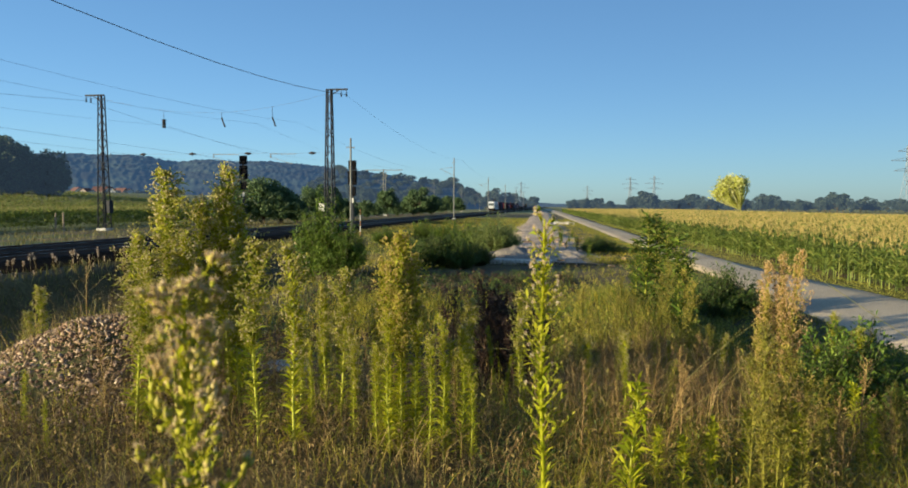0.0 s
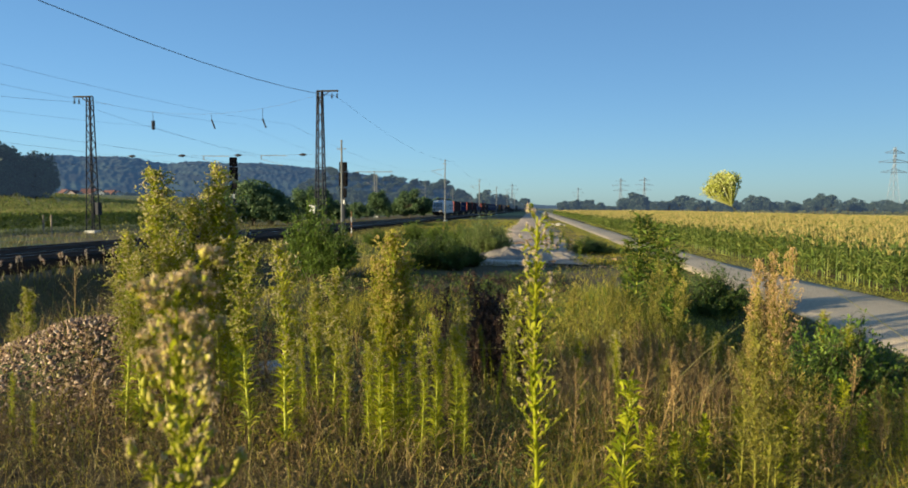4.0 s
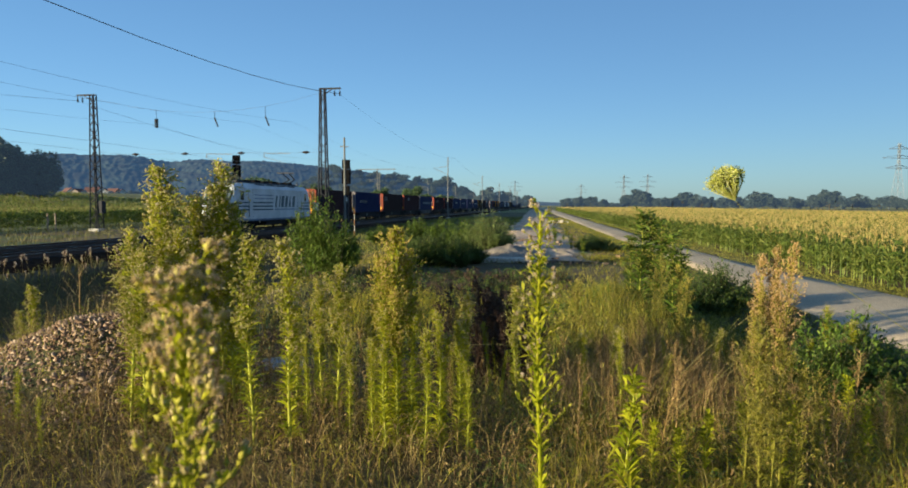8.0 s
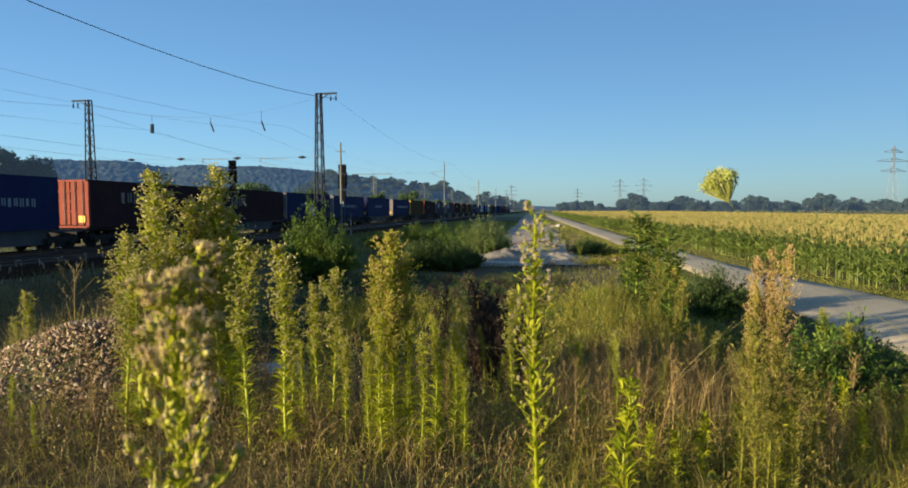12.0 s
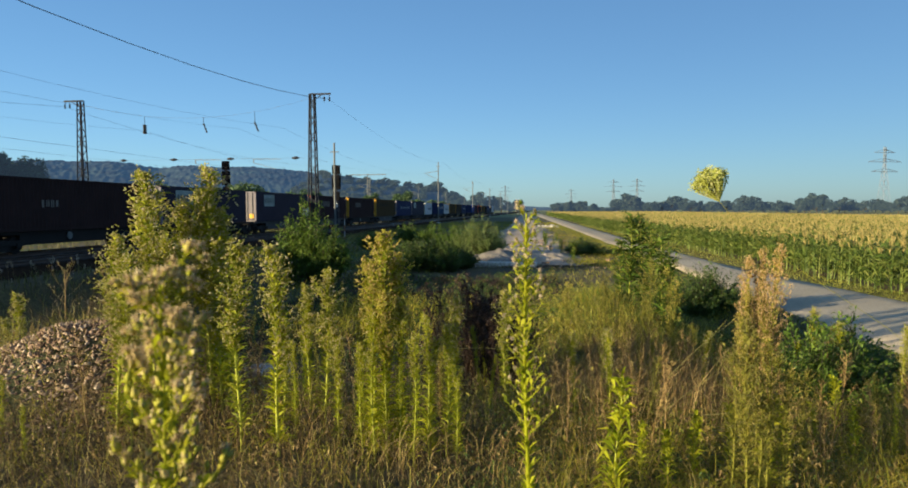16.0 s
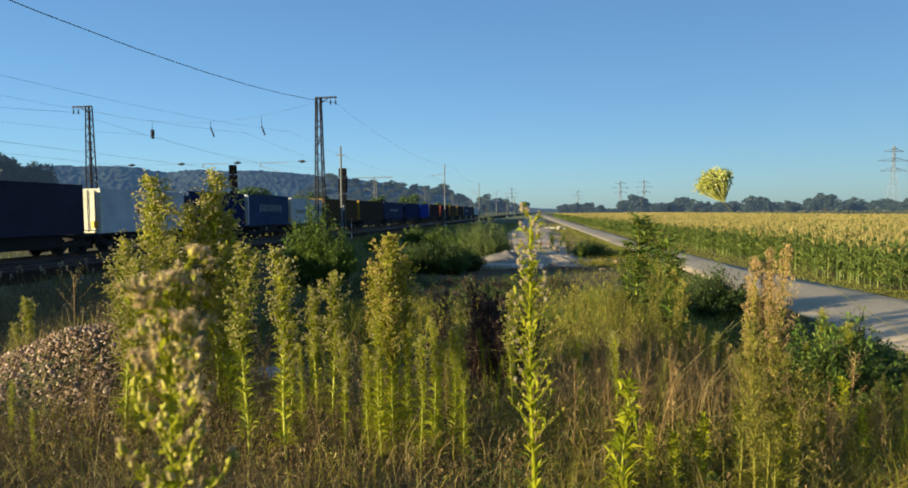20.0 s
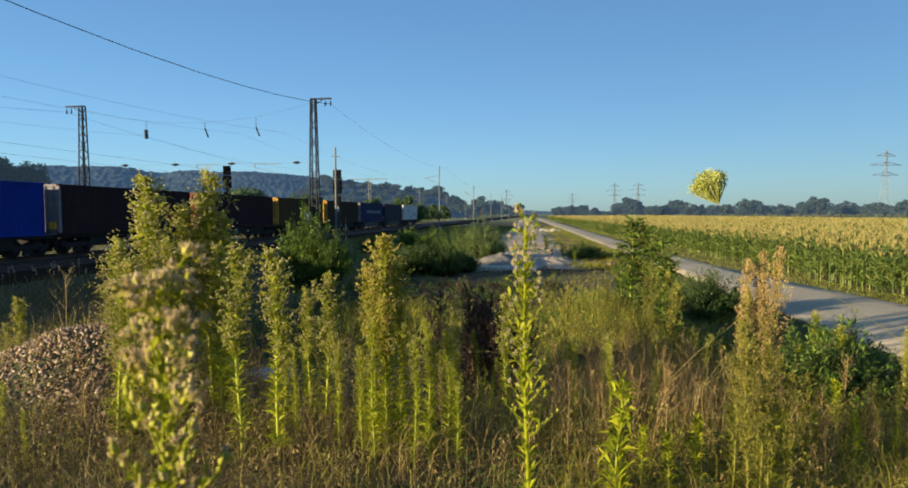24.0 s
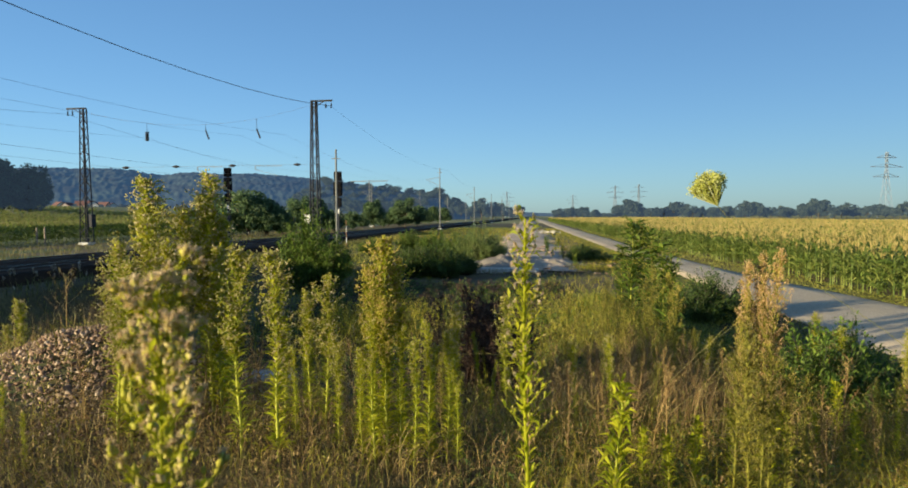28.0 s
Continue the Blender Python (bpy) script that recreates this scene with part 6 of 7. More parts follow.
for k, (x, y, top) in enumerate(((0.41, 3.51, 1.32), (0.70, 3.66, 0.99), (1.29, 3.85, 1.13), (0.88, 3.79, 1.05), (1.80, 4.54, 0.92), (1.13, 4.03, 1.04), (1.5, 4.2, 1.0), (0.6, 3.9, 0.95), (2.1, 4.9, 1.0), (1.95, 4.3, 0.95))):
    weed("young_weed", "young bright green narrow-leaved weed", YOUNG[k % 3], x, y, (top - gz(x, y)) / 0.55, k * 90, group="young weeds")
for k, (x, y, top) in enumerate(((1.63, 12.30, 2.15), (1.85, 12.60, 2.08), (1.92, 12.00, 1.96), (2.09, 11.60, 1.79), (1.51, 12.80, 1.68), (2.18, 11.40, 1.57))):
    weed("bushy_weed", "tall dull green weed beside the path", DARKS[k % 4], x, y, max(0.4, (top - gz(x, y)) / 1.5), k * 67, group="weeds by the path", wide=1.6)
for k, (x, y, top) in enumerate(((1.56, 9.50, 1.62), (1.73, 9.20, 1.54), (1.37, 9.00, 1.50), (1.70, 8.60, 1.40), (0.93, 9.80, 1.34), (0.31, 8.00, 1.46))):
    weed("faded_horseweed", "thin fading weed with pinkish seed heads on the bank", DULL[k % 4], x, y, max(0.4, (top - gz(x, y)) / 1.5), k * 67, group="weeds by the path", wide=1.1)
# brownish weed and the bright stalk close to the viewer
for k, (dx, dy, top, turn) in enumerate(((0.0, 0.0, 2.0, 20), (0.035, 0.05, 1.97, 130), (-0.03, 0.08, 1.93, 240), (0.03, -0.04, 1.86, 70), (-0.055, 0.05, 1.76, 190), (0.0, 0.06, 1.7, 10), (-0.02, -0.05, 1.6, 90))):
    weed("orange_weed", "fading orange-brown horseweed with feathery seed heads", weed_meshes(510 + k, 1.5, 0.55, 200, 0.08, 0.008, 56, 0.36, 0.13, 24, 0.015, (M["leaf_herb"], M["leaf_herb"] if k > 2 else M["head_mid"], M["head_orange"] if k < 4 else M["head_mid"]), thick=0.8), 1.235 + dx, 3.84 + dy, (top - gz(1.2, 3.84)) / 1.5, turn, (2 - k, 2), group="orange weeds")
weed("yellow_stalk", "single bright yellow-green weed stalk with pale open heads", headed_weed(503, 1.55, 230, 0.09, 0.013, 52, 0.45, 0.13, 0.9, 3, 0.016, 0.013, (M["leaf_lime"], M["leaf_lime"], M["head_lime"], M["head_pink"]), 0.55, 2.6), -0.035, 2.556, (2.21 - gz(-0.03, 2.556)) / 1.55, 0, (0, -1))
weed("blurred_weed", "close yellow-green weed with tan fluffy heads", headed_weed(504, 1.55, 170, 0.06, 0.014, 54, 0.34, 0.185, 0.9, 7, 0.025, 0.017, (M["leaf_lime"], M["leaf_lime"], M["head_lime"], M["head_tan"]), 0.80, 1.4), -0.71, 1.153, (2.09 - gz(-0.71, 1.153)) / 1.55, 0)
weed("blurred_weed", "close yellow-green weed with tan fluffy heads", headed_weed(506, 1.50, 80, 0.05, 0.013, 26, 0.50, 0.12, 0.9, 6, 0.023, 0.018, (M["leaf_lime"], M["leaf_lime"], M["head_lime"], M["head_tan"]), 0.7, 1.2), -0.80, 1.26, (1.97 - gz(-0.73, 1.24)) / 1.5, 80, (0, 2))
for k in range(16):
    y = rnd.uniform(34, 62)
    weed("gravel_weed", "low weed growing between stones on the gravel", (DARKS + LIMES)[k % 8], gravel_x(y) + rnd.uniform(1.2, 3.6), y, rnd.uniform(0.35, 0.75), k * 37, group="weeds on the gravel", wide=1.8)
# dead brown stalks
for k in range(120):
    u = rnd.random()
    if u < 0.6:
        x, y = rnd.uniform(-0.1, 2.6), rnd.uniform(3.9, 8.2)
    elif u < 0.85:
        x, y = rnd.uniform(-2.3, 0.6), rnd.uniform(4.4, 7.6)
    else:
        x, y = rnd.uniform(-3.6, -2.0), rnd.uniform(3.9, 5.6)
    weed("dead_weed", "dry brown dead weed stalk", DEAD[k % 5], x, y, rnd.uniform(0.4, 0.82), rnd.uniform(0, 360), (rnd.normal(0, 7), rnd.normal(0, 7)), "dead weeds")
DOCK = [weed_meshes(170 + k, 1.0, 0.7, 34, 0.10, 0.016, 24, 0.30, 0.18, 14, 0.012, (M["stem_dark"], M["stem_dark"], M["stem_dark"]), 0.15) for k in range(3)]
for k in range(64):
    x, y = -0.62 + rnd.normal(0, 0.30), 6.75 + rnd.normal(0, 0.45)
    weed("dark_dead_weed", "dark brown dead dock stalk", DOCK[k % 3], x, y, rnd.uniform(0.7, 1.2), k * 40, (rnd.normal(0, 5), rnd.normal(0, 5)), "dead weeds")
for k in range(60):
    x, y = rnd.uniform(-2.6, 2.8), rnd.uniform(4.4, 9.0)
    weed("small_weed", "scattered green weed among dry grass", (HORSE[:2] + LIMES[:2] + DULL)[k % 8], x, y, rnd.uniform(0.35, 0.65), k * 33, (rnd.normal(0, 4), rnd.normal(0, 4)), "small weeds")

for k in range(46):
    u = rnd.random()
    if u < 0.7:
        y = rnd.uniform(5.6, 10.5)
        x = rnd.uniform(0.3, 2.6)
    else:
        x, y = rnd.uniform(-7.5, 0.2), rnd.uniform(6.5, 17)
    weed("bushy_weed", "bushy olive-green weed on the waste ground", (DULL + LIMES[:1] + DULL + TANS[:1])[k % 10], x, y, rnd.uniform(0.32, 0.55), k * 51, (rnd.normal(0, 5), rnd.normal(0, 5)), "weeds on the waste ground", wide=1.5)

for k in range(5):
    weed("lime_weed", "bright yellow-green leafy weed in the sun", LIMES[k % 4], rnd.uniform(1.7, 3.6), rnd.uniform(4.3, 7.4), rnd.uniform(0.3, 0.55), k * 71, (rnd.normal(0, 5), rnd.normal(0, 5)), "lime weeds", wide=1.6)

# drooping pale umbel
t = thing("wild_carrot", "pale yellow closed wild carrot umbel on a thin stem", "flower", pose(0.588, 2.405, 2.245))
rng = np.random.default_rng(77)
ax, sd, bk = np.array([-0.42, 0.0, 0.91]), np.array([0.91, 0.0, 0.42]), np.array([0.0, 1.0, 0.0])
neck = np.array([0.042, 0.0, -0.004])
lines, r0, r1 = [np.array([(1.55, 0.1, -1.75), (1.25, 0.06, -1.05), (0.76, 0.02, -0.57), (0.60, 0.0, -0.44), (0.20, 0.0, -0.165), (0.10, 0.0, -0.075), neck])], [0.0009], [0.0008]
C = []
for k in range(90):
    a, q = rng.uniform(0, 2 * np.pi), math.sqrt(rng.random())
    out = sd * math.cos(a) + bk * math.sin(a)
    e = neck + ax * (0.112 - 0.030 * q * q) + out * 0.056 * q
    m = neck + ax * 0.055 + out * 0.052 * q
    lines.append(np.array([neck, m, e]))
    r0.append(0.0014)
    r1.append(0.0012)
    C.append(e + rng.normal(0, 0.008, (22, 3)))
    C.append(m + (e - m) * rng.random(8)[:, None] + rng.normal(0, 0.005, (8, 3)))
part("stem", raw("stem", *tubes(lines[:1], r0[:1], r1[:1], 6), M["leaf_herb"]), None, t)
tagged(part("umbel", raw("umbel", *tubes(lines[1:], r0[1:], r1[1:], 4), M["flower_yellow"]), None, t), kind="stuff")
C = np.concatenate(C)
part("blossom", raw("blossom", *cards(C, rng.uniform(0.003, 0.0065, len(C)), rng), M["flower_yellow"]), None, t, "pale yellow florets")


CREST = [weed_meshes(630 + k, 1.1, 0.5, 14, 0.12, 0.012, 7, 0.72, 0.14, 26, 0.034, (M["stem_dry"], M["stem_dry"], M["head_pink"]), 0.1) for k in range(3)]
for k in range(70):
    x, y = rnd.uniform(-20.7, -19.8), rnd.uniform(17, 36)
    weed("crest_weed", "tall dry weed with pale seed heads below the railway", CREST[k % 3], x, y, rnd.uniform(0.5, 0.85), k * 57, (rnd.normal(0, 6), rnd.normal(0, 6)), "weeds below the railway")
t = weed("dried_umbel", "dead branching umbel stalk on the stone pile", weed_meshes(601, 0.55, 1.0, 4, 0.04, 0.005, 9, 0.35, 0.26, 10, 0.010, (M["stem_dry"], M["stem_dry"], M["head_pale"]), 0.2), -4.62, 5.75, 1.0, 0)
for k, (a, b) in enumerate((((0.82, 4.25, 1.15), (1.28, 4.4, 1.52)), ((-0.62, 4.9, 1.15), (-0.10, 4.95, 1.12)), ((1.0, 4.1, 0.95), (1.5, 4.25, 0.90)), ((0.75, 4.0, 1.0), (1.25, 4.35, 1.22)), ((0.95, 3.9, 0.9), (1.4, 3.95, 0.97)))):
    t = thing("dry_twig", "bare pale dry twig caught in the weeds", "twig", pose(*a), "dry twigs")
    d = np.array(b) - np.array(a)
    part("twig", raw("twig", *tubes([np.array([(0, 0, 0), d * 0.4 + (0, 0, 0.02), d]), np.array([d * 0.5 + (0, 0, 0.01), d * 0.7 + (0.05, 0, 0.09)])], [0.0018, 0.0012], [0.001, 0.0007], 5), M["head_pale"]), None, t)


# grass, several kinds as growing cover
def cover(name, label, x, y, h, w, mat, rng, lean=0.25, bend=0.35):
    ok = (((x + 4.2) / 1.5) ** 2 + ((y - 5.75) / 1.25) ** 2 > 1) | (rng.random(len(x)) < 0.3)
    x, y, h, w = x[ok], y[ok], h[ok], w[ok]
    n = len(x)
    v, f = blades(on_ground(x, y), h, w, rng.uniform(0, lean * 2, n), rng.uniform(0, bend * 2, n), rng)
    return tagged(new(name, raw(name, v, f, mat)), label, "grass", kind="stuff")


rng = np.random.default_rng(31)
n = 46000
x, y = rng.uniform(-7.5, 5.2, n), 2.4 + 8.5 * rng.random(n) ** 1.2
cover("dry_grass", "tangle of dry brown and golden grass", x, y, rng.uniform(0.08, 0.42, n), rng.uniform(0.0016, 0.0042, n), M["grass_dry"], rng, 0.8, 0.9)
n = 14000
x, y = rng.uniform(-7.5, 5.2, n), 2.6 + 8 * rng.random(n)
cover("green_grass", "low green grass among dry stalks", x, y, rng.uniform(0.06, 0.25, n), rng.uniform(0.004, 0.008, n), M["grass_mix"], rng, 0.5, 0.5)
n = 12000
x, y = rng.uniform(-0.2, 4.2, n), rng.uniform(3.2, 6.0, n)
cover("green_grass", "low green grass among dry stalks", x, y, rng.uniform(0.06, 0.34, n), rng.uniform(0.003, 0.006, n), M["grass_mix"], rng, 0.7, 0.7)
n = 9000
x, y = rng.uniform(2.0, 5.2, n), rng.uniform(4.0, 7.6, n)
cover("lush_grass", "fresh yellow-green grass beside the small bushes", x, y, rng.uniform(0.12, 0.42, n), rng.uniform(0.003, 0.007, n), M["grass_mix"], rng, 0.5, 0.5)
n = 9000
x, y = rng.uniform(0.0, 3.2, n), rng.uniform(4.6, 9.8, n)
cover("dry_stalks", "upright thin reddish-brown dry stalks", x, y, rng.uniform(0.3, 0.8, n) * (0.75 + 0.25 * np.sin(2.3 * x + 1.1 * y)), rng.uniform(0.002, 0.0042, n), M["stem_dry"], rng, 0.25, 0.25)
n = 3400
x, y = rng.uniform(-6, 0.6, n), rng.uniform(3.6, 7, n)
cover("dry_stalks", "thin dry stalks standing in the weeds", x, y, rng.uniform(0.2, 0.5, n), rng.uniform(0.0018, 0.0035, n), M["stem_dry"], rng, 0.45, 0.3)
n = 20000
x, y = rng.uniform(-20, 5.4, n), 9 + 36 * rng.random(n) ** 1.25
keep = (np.abs(x - gravel_x(y)) > np.where(y > 31.5, 2.3, 0)) & ~((x > -8) & (x < 0.2) & (y < 31) & (waves(x * 0.8, y * 0.5, 2.0) < 0.25))
x, y = x[keep], y[keep]
n = len(x)
cover("rough_grass", "rough yellow-green grass on the waste ground", x, y, rng.uniform(0.10, 0.36, n), rng.uniform(0.010, 0.022, n), M["grass_mix"], rng, 0.4, 0.4)
n = 52000
y = 9 + 115 * rng.random(n) ** 1.6
u = rng.random(n)
x = np.where(rng.random(n) < 0.6, path_x(y) + 1.6 + u * (corn_x(y) + 0.4 - path_x(y) - 1.6), path_left(y) + 0.1 - 1.6 * u)
cover("verge_grass", "short grass verge along the path", x, y, rng.uniform(0.03, 0.10, n), rng.uniform(0.010, 0.022, n), M["verge"], rng, 0.3, 0.4)
n = 16000
y = 33 + 110 * rng.random(n) ** 1.6
x = gravel_x(y) + 2.2 + rng.random(n) * (path_left(y) - gravel_x(y) - 2.3)
cover("rough_grass", "tufts of rough grass between the gravel and the path", x, y, rng.uniform(0.05, 0.30, n) * (0.6 + 0.5 * np.sin(0.7 * y + x)), rng.uniform(0.012, 0.03, n), M["grass_mix"], rng, 0.4, 0.5)
n = 16000
y = rng.uniform(5, 120, n)
x = np.where(rng.random(n) < 0.35, rng.uniform(-21.2, -18.8, n), rng.uniform(-55, -32.3, n))
cover("track_grass", "dry yellow grass along the railway", x, y, rng.uniform(0.15, 0.5, n), rng.uniform(0.02, 0.05, n), M["grass_olive"], rng, 0.3, 0.3)

for n, paint, label in ((11000, "grass_olive", "dull olive grass on a low bank"), (13000, "grass_mix", "tall yellow-green grass on a low bank"), (8000, "leaf_bush", "tall green grass on a low bank")):
    x, y = rng.uniform(-0.5, 3.9, n), rng.uniform(8.4, 17, n)
    patch = 0.7 + 0.3 * np.sin(2.1 * x + len(paint)) * np.cos(1.3 * y + 2 * len(paint))
    cover("lush_grass", label, x, y, rng.uniform(0.2, 0.68, n) * (1 - 0.10 * np.abs(x - 1.3)) * patch, rng.uniform(0.004, 0.009, n), M[paint], rng, 0.4, 0.45)
n = 4000
x, y = rng.normal(-4.2, 1.0, n), rng.normal(16.0, 1.6, n)
cover("lush_grass", "yellow-green grass in the hollow", x, y, rng.uniform(0.25, 0.6, n), rng.uniform(0.008, 0.016, n), M["grass_mix"], rng, 0.3, 0.3)

n = 18000
y = 40 + 110 * rng.random(n) ** 1.4
x = -20.6 + rng.random(n) * (gravel_x(y) - 2.6 + 20.6)
for part_of, paint, label in ((0, "grass_mix", "rough yellow-green grass beside the railway"), (1, "verge", "rough green grass beside the railway")):
    q = (waves(0.13 * x, 0.09 * y, 3.0) > 0.05).astype(int) == part_of
    m = int(q.sum())
    cover("rough_grass", label, x[q], y[q], rng.uniform(0.10, 0.45, m), rng.uniform(0.02, 0.05, m), M[paint], rng, 0.4, 0.45)
n = 7000
x, y = rng.uniform(-20, -6.5, n), 9 + 30 * rng.random(n)
cover("bank_grass", "olive grass on the slope below the railway", x, y, rng.uniform(0.2, 0.55, n), rng.uniform(0.012, 0.03, n), M["grass_olive"], rng, 0.4, 0.5)


def off_pile(x, y):
    return ((x + 4.2) / 1.5) ** 2 + ((y - 5.75) / 1.3) ** 2 > 1


def herbs(name, label, n, xr, yr, hi, size, mat, rng, clump=900):
    """Low leafy cover in uneven clumps: many small leaves between the ground and hi."""
    cx, cy = rng.uniform(*xr, clump), rng.uniform(*yr, clump)
    ch = hi * rng.uniform(0.35, 1.0, clump)
    k = rng.integers(0, clump, n)
    r = rng.normal(0, 0.11, (n, 2))
    x, y = cx[k] + r[:, 0], cy[k] + r[:, 1]
    u = rng.random(n) ** 0.8
    c = on_ground(x, y) + np.stack([np.zeros(n), np.zeros(n), ch[k] * u * np.exp(-(r ** 2).sum(1) * 25)], 1)
    w = rng.normal(0, 0.6, (n, 3)) + (0, 0, 0.8)
    ok = off_pile(x, y) | (rng.random(n) < 0.06)
    c, w, n = c[ok], w[ok], int(ok.sum())
    v, f = leaf_fans(c, w, size * rng.uniform(0.6, 1.5, n), size * 0.28 * rng.uniform(0.6, 1.4, n), rng.uniform(0, 0.6, n), rng)
    return tagged(new(name, raw(name, v, f, mat)), label, "herbs", kind="stuff")


herbs("green_herbs", "low green leafy herbs between the weeds", 42000, (-0.5, 4.2), (3.9, 11.0), 0.5, 0.036, M["leaf_herb"], rng)
herbs("lime_herbs", "low yellow-green herbs in the sun", 9000, (0.8, 4.4), (6.0, 12.0), 0.5, 0.036, M["leaf_weed"], rng, 320)
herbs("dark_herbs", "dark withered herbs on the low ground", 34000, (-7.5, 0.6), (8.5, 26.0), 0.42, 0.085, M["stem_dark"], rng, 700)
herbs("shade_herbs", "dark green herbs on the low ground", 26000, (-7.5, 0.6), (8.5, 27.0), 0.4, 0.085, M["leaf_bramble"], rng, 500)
herbs("brown_herbs", "withered brown leafy tangle", 40000, (-5.5, 3.2), (3.4, 8.5), 0.36, 0.032, M["stem_dry"], rng)
herbs("green_herbs", "low green leafy herbs between the weeds", 24000, (-6.5, -0.2), (3.6, 9.0), 0.4, 0.034, M["leaf_herb"], rng, 500)
herbs("dark_green_herbs", "dark green herbs low in the tangle", 20000, (-0.5, 4.4), (3.1, 5.4), 0.26, 0.035, M["leaf_bramble"], rng, 420)
herbs("bank_herbs", "green herbs on the bank by the path", 30000, (-1.0, 5.6), (10.0, 22.0), 0.5, 0.08, M["leaf_herb"], rng, 700)
# ---- stone pile, gravel heap, rubble ----


def stone_mesh(seed):
    rng = random.Random(seed)
    bm = bmesh.new()
    bmesh.ops.create_cube(bm, size=1.5)
    bmesh.ops.bevel(bm, geom=bm.edges[:4], offset=0.3, segments=1, affect="EDGES")
    sx, sy, sz = rng.uniform(0.7, 1.35), rng.uniform(0.6, 1.0), rng.uniform(0.3, 0.7)
    for v in bm.verts:
        k = rng.uniform(0.5, 1.25)
        v.co = Vector((v.co.x * sx * k, v.co.y * sy * k, v.co.z * sz * k))
    return mesh_of(bm, "stone", M["stone"])


STONES = [stone_mesh(k) for k in range(8)]
rnd = np.random.default_rng(9)


def pile(name, label, cx, cy, rx, ry, n, lo, hi, joined):
    t = thing(name, label, "stone pile", pose(cx, cy, gz(cx, cy)))
    b = gz(cx, cy)
    for k in range(n):
        a, q = rnd.uniform(0, 2 * math.pi), math.sqrt(rnd.random())
        dx, dy = rx * q * math.cos(a), ry * q * math.sin(a)
        s = lo + (hi - lo) * rnd.random() ** 2
        o = part("stone", STONES[k % 8], None, t)
        o.matrix_basis = pose(dx, dy, gz(cx + dx, cy + dy) - b + s * 0.25, rnd.uniform(-40, 40), rnd.uniform(-40, 40), rnd.uniform(0, 360)) @ Matrix.Diagonal((s, s, s, 1))
    if joined:
        V, F, o = [], [], 0
        base = [(np.array([v.co[:] for v in me.vertices]), [tuple(p.vertices) for p in me.polygons]) for me in STONES]
        for k in range(joined):
            a, q = rnd.uniform(0, 2 * math.pi), math.sqrt(rnd.random())
            dx, dy = rx * 1.15 * q * math.cos(a), ry * 1.15 * q * math.sin(a)
            s = lo * 0.5 + (hi - lo) * 0.75 * rnd.random() ** 2.2
            r = np.array(Euler((rnd.uniform(-1, 1), rnd.uniform(-1, 1), rnd.uniform(0, 6))).to_matrix())
            v, f = base[k % 8]
            V.append(v @ r.T * s + (dx, dy, gz(cx + dx, cy + dy) - b + s * 0.15))
            F += [tuple(i + o for i in p) for p in f]
            o += len(v)
        tagged(part("fine_rubble", raw("fine_rubble", np.concatenate(V), F, M["stone"]), None, t, "smaller loose stones"), kind="stuff")
    return t


pile("stone_pile", "heap of pinkish brown broken stones overgrown at the edge", -4.2, 5.7, 1.7, 1.4, 298, 0.018, 0.046, 15000)


def heap(name, label, x, y, rx, ry, h, mat, seed):
    """A rounded heap with an uneven skin, sunk into the ground."""
    n, m = 40, 14
    V = []
    for j in range(m):
        for k in range(n):
            a, r = 2 * math.pi * k / n, j / (m - 1)
            p = Vector((rx * r * math.cos(a), ry * r * math.sin(a), 0))
            z = h * (1 - r ** 1.7) * (1 + 0.25 * noise.noise(Vector((p.x * 0.8 + seed, p.y * 0.8, 1)))) + 0.12 * noise.noise(Vector((p.x * 2.5, p.y * 2.5, seed))) - (0.25 if j == m - 1 else 0)
            V.append((p.x, p.y, z))
    F = [(j * n + k, (j + 1) * n + k, (j + 1) * n + (k + 1) % n, j * n + (k + 1) % n) for j in range(m - 1) for k in range(n)]
    t = thing(name, label, "gravel heap", pose(x, y, gz(x, y)))
    part("mass", raw("mass", V, F, mat), None, t)
    return t


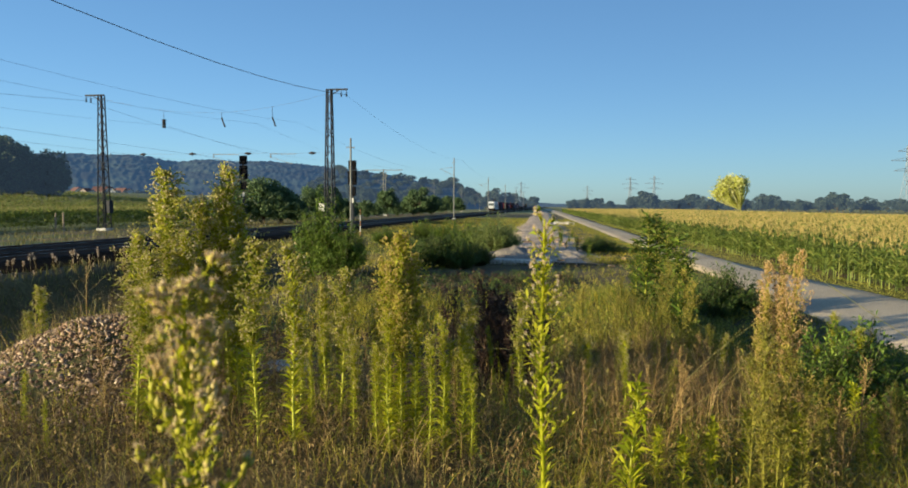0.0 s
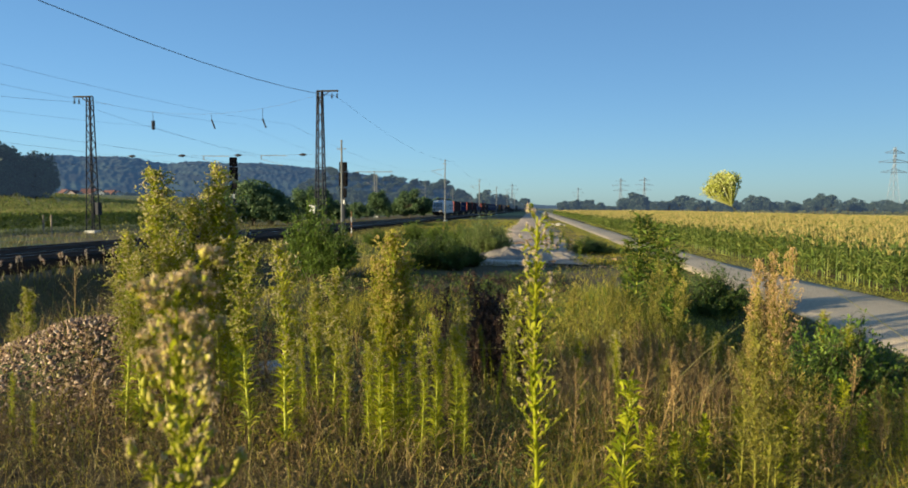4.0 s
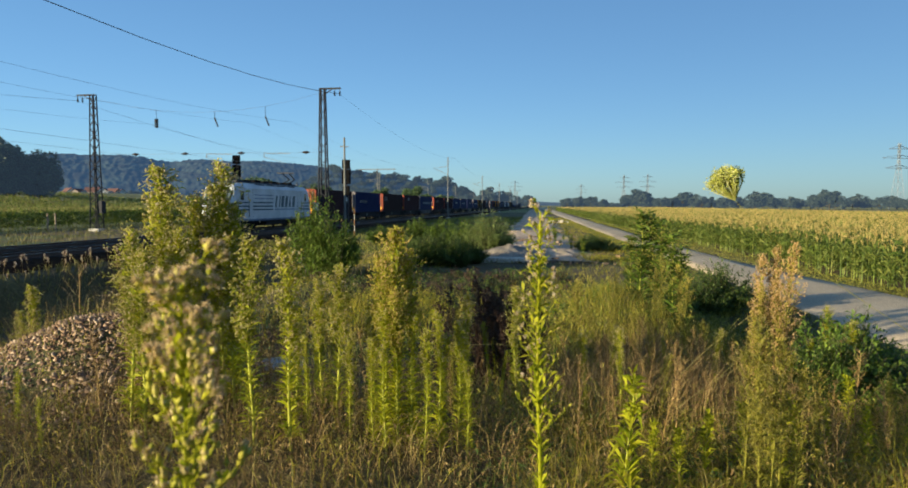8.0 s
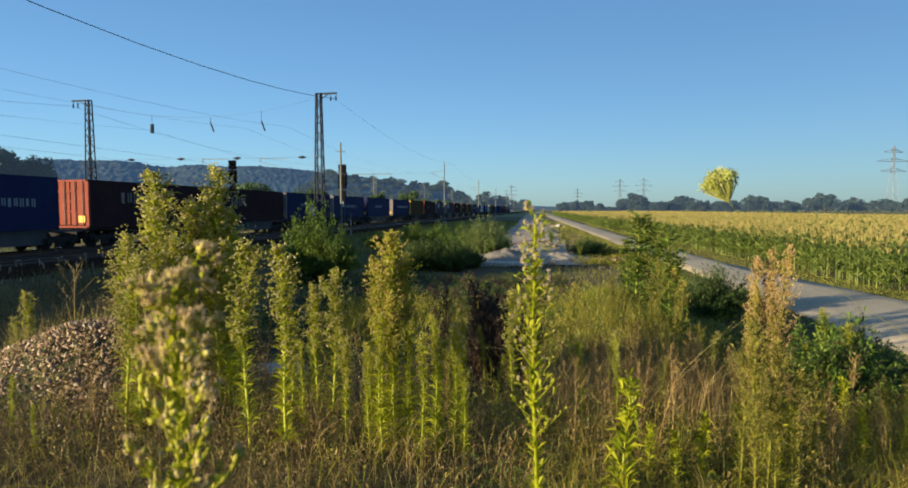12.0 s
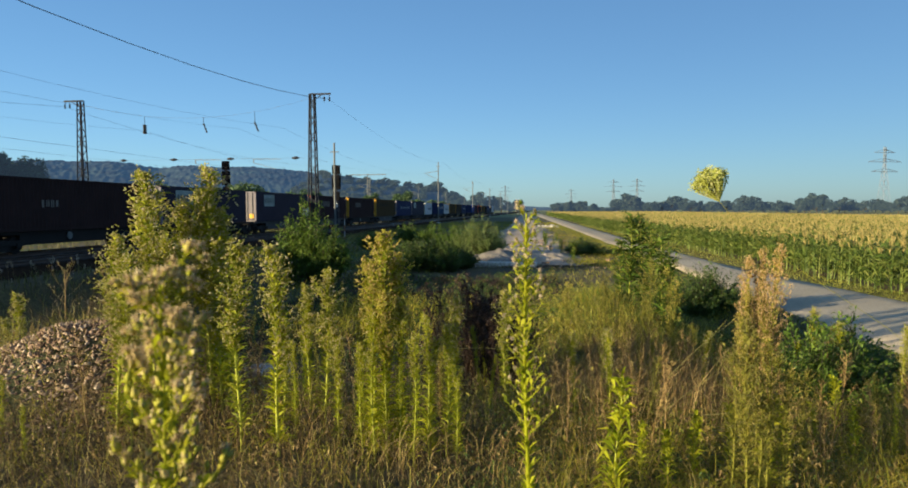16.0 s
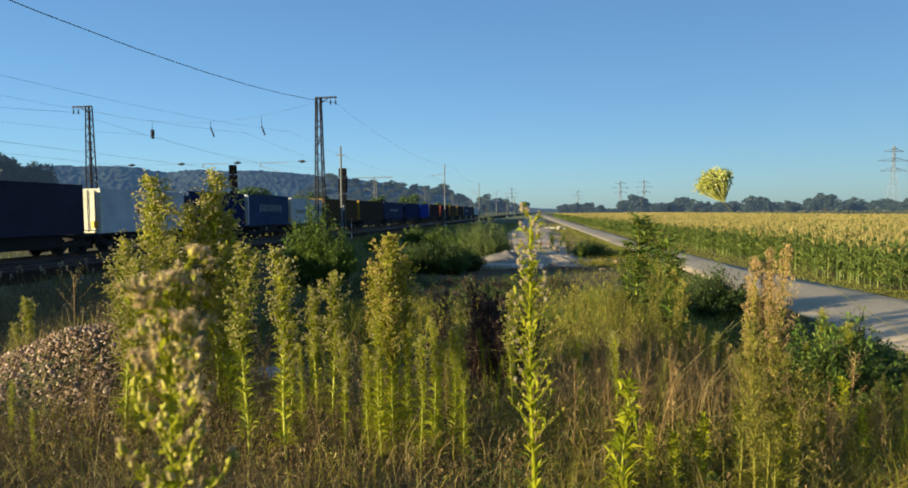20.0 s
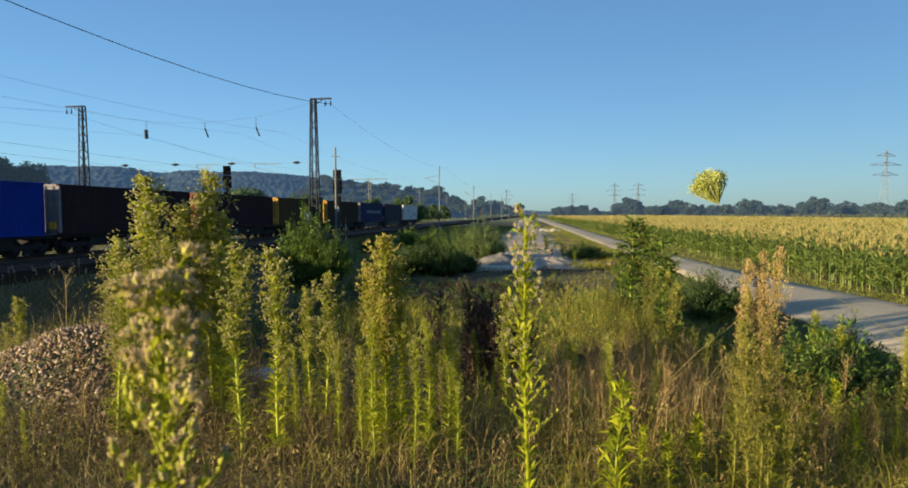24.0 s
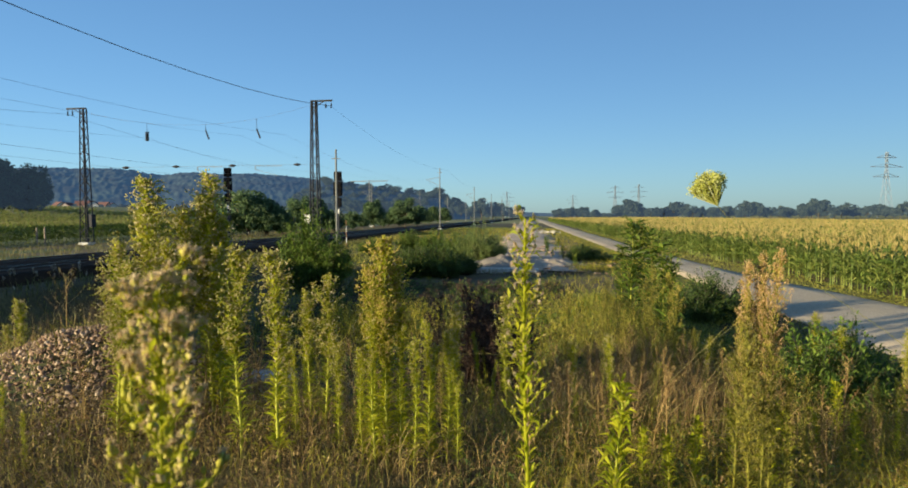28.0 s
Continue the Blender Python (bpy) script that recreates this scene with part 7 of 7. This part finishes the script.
heap("gravel_heap", "low heap of grey gravel at the end of the track", -2.35, 34.8, 2.0, 2.2, 0.7, M["heap_grey"], 3)
heap("gravel_heap", "low heap of pale gravel on the track", 0.2, 37.5, 1.8, 2.4, 0.4, M["gravel"], 5)
for k in range(40):
    x, y = 0.8 + rnd.normal(0, 0.9), 110 + rnd.normal(0, 5)
    s = rnd.uniform(0.14, 0.40)
    o = tagged(new("pale_boulder", STONES[k % 8].copy()), "pale limestone block beside the gravel track", "boulder", "pale boulders")
    o.data.materials[0] = M["pale_stone"]
    o.matrix_basis = pose(x, y, gz(x, y) + s * 0.25, 0, 0, k * 40) @ Matrix.Diagonal((s, s, s, 1))
for k in range(130):
    y = 32.6 + 30 * rnd.random() ** 1.6
    x = gravel_x(y) + rnd.normal(0, 1.7)
    s = 0.05 + 0.22 * rnd.random() ** 2
    o = tagged(new("rubble_stone", STONES[k % 8]), "broken stone lying on the gravel", "stone", "rubble stones")
    o.matrix_basis = pose(x, y, gz(x, y) + s * 0.4, 0, 0, k * 40) @ Matrix.Diagonal((s, s, s, 1))
V, F, n0 = [], [], 0
for k in range(2600):
    me = STONES[k % 8]
    co = np.zeros(len(me.vertices) * 3)
    me.vertices.foreach_get("co", co)
    y = 31.5 + 45 * rnd.random() ** 1.7
    x = gravel_x(y) + rnd.normal(0.2, 1.8)
    V.append(co.reshape(-1, 3) * rnd.uniform(0.02, 0.085) + (x, y, gz(x, y) + 0.05))
    F += [tuple(i + n0 for i in p.vertices) for p in me.polygons]
    n0 += len(me.vertices)
tagged(new("loose_rubble", raw("loose_rubble", np.concatenate(V), F, M["stone"])), "loose small stones strewn over the gravel", "rubble", kind="stuff")
t = thing("concrete_slab", "long pale concrete slab at the edge of the gravel", "concrete slab", pose(-1.75, 32.0, gz(-1.75, 32.0), 0, 0, -4))
part("slab", box((-1.5, -0.35, -0.3), (1.5, 0.35, 0.24), 0.03), M["pale_stone"], t)
t = thing("concrete_block", "grey concrete block half hidden among the weeds", "concrete block", pose(-2.72, 6.25, gz(-2.72, 6.25), 0, 0, 25))
part("block", box((-0.22, -0.18, -0.1), (0.22, 0.18, 0.18), 0.03), M["concrete"], t)
t = thing("iron_rod", "thin dark iron rod lying across the weeds", "rod", pose(2.05, 4.9, gz(2.05, 4.9) + 0.12))
part("rod", put_rod(bmesh.new(), (-0.4, -0.05, 0.05), (0.4, 0.1, 0.0), 0.007, n=6), M["black"], t)

motions()
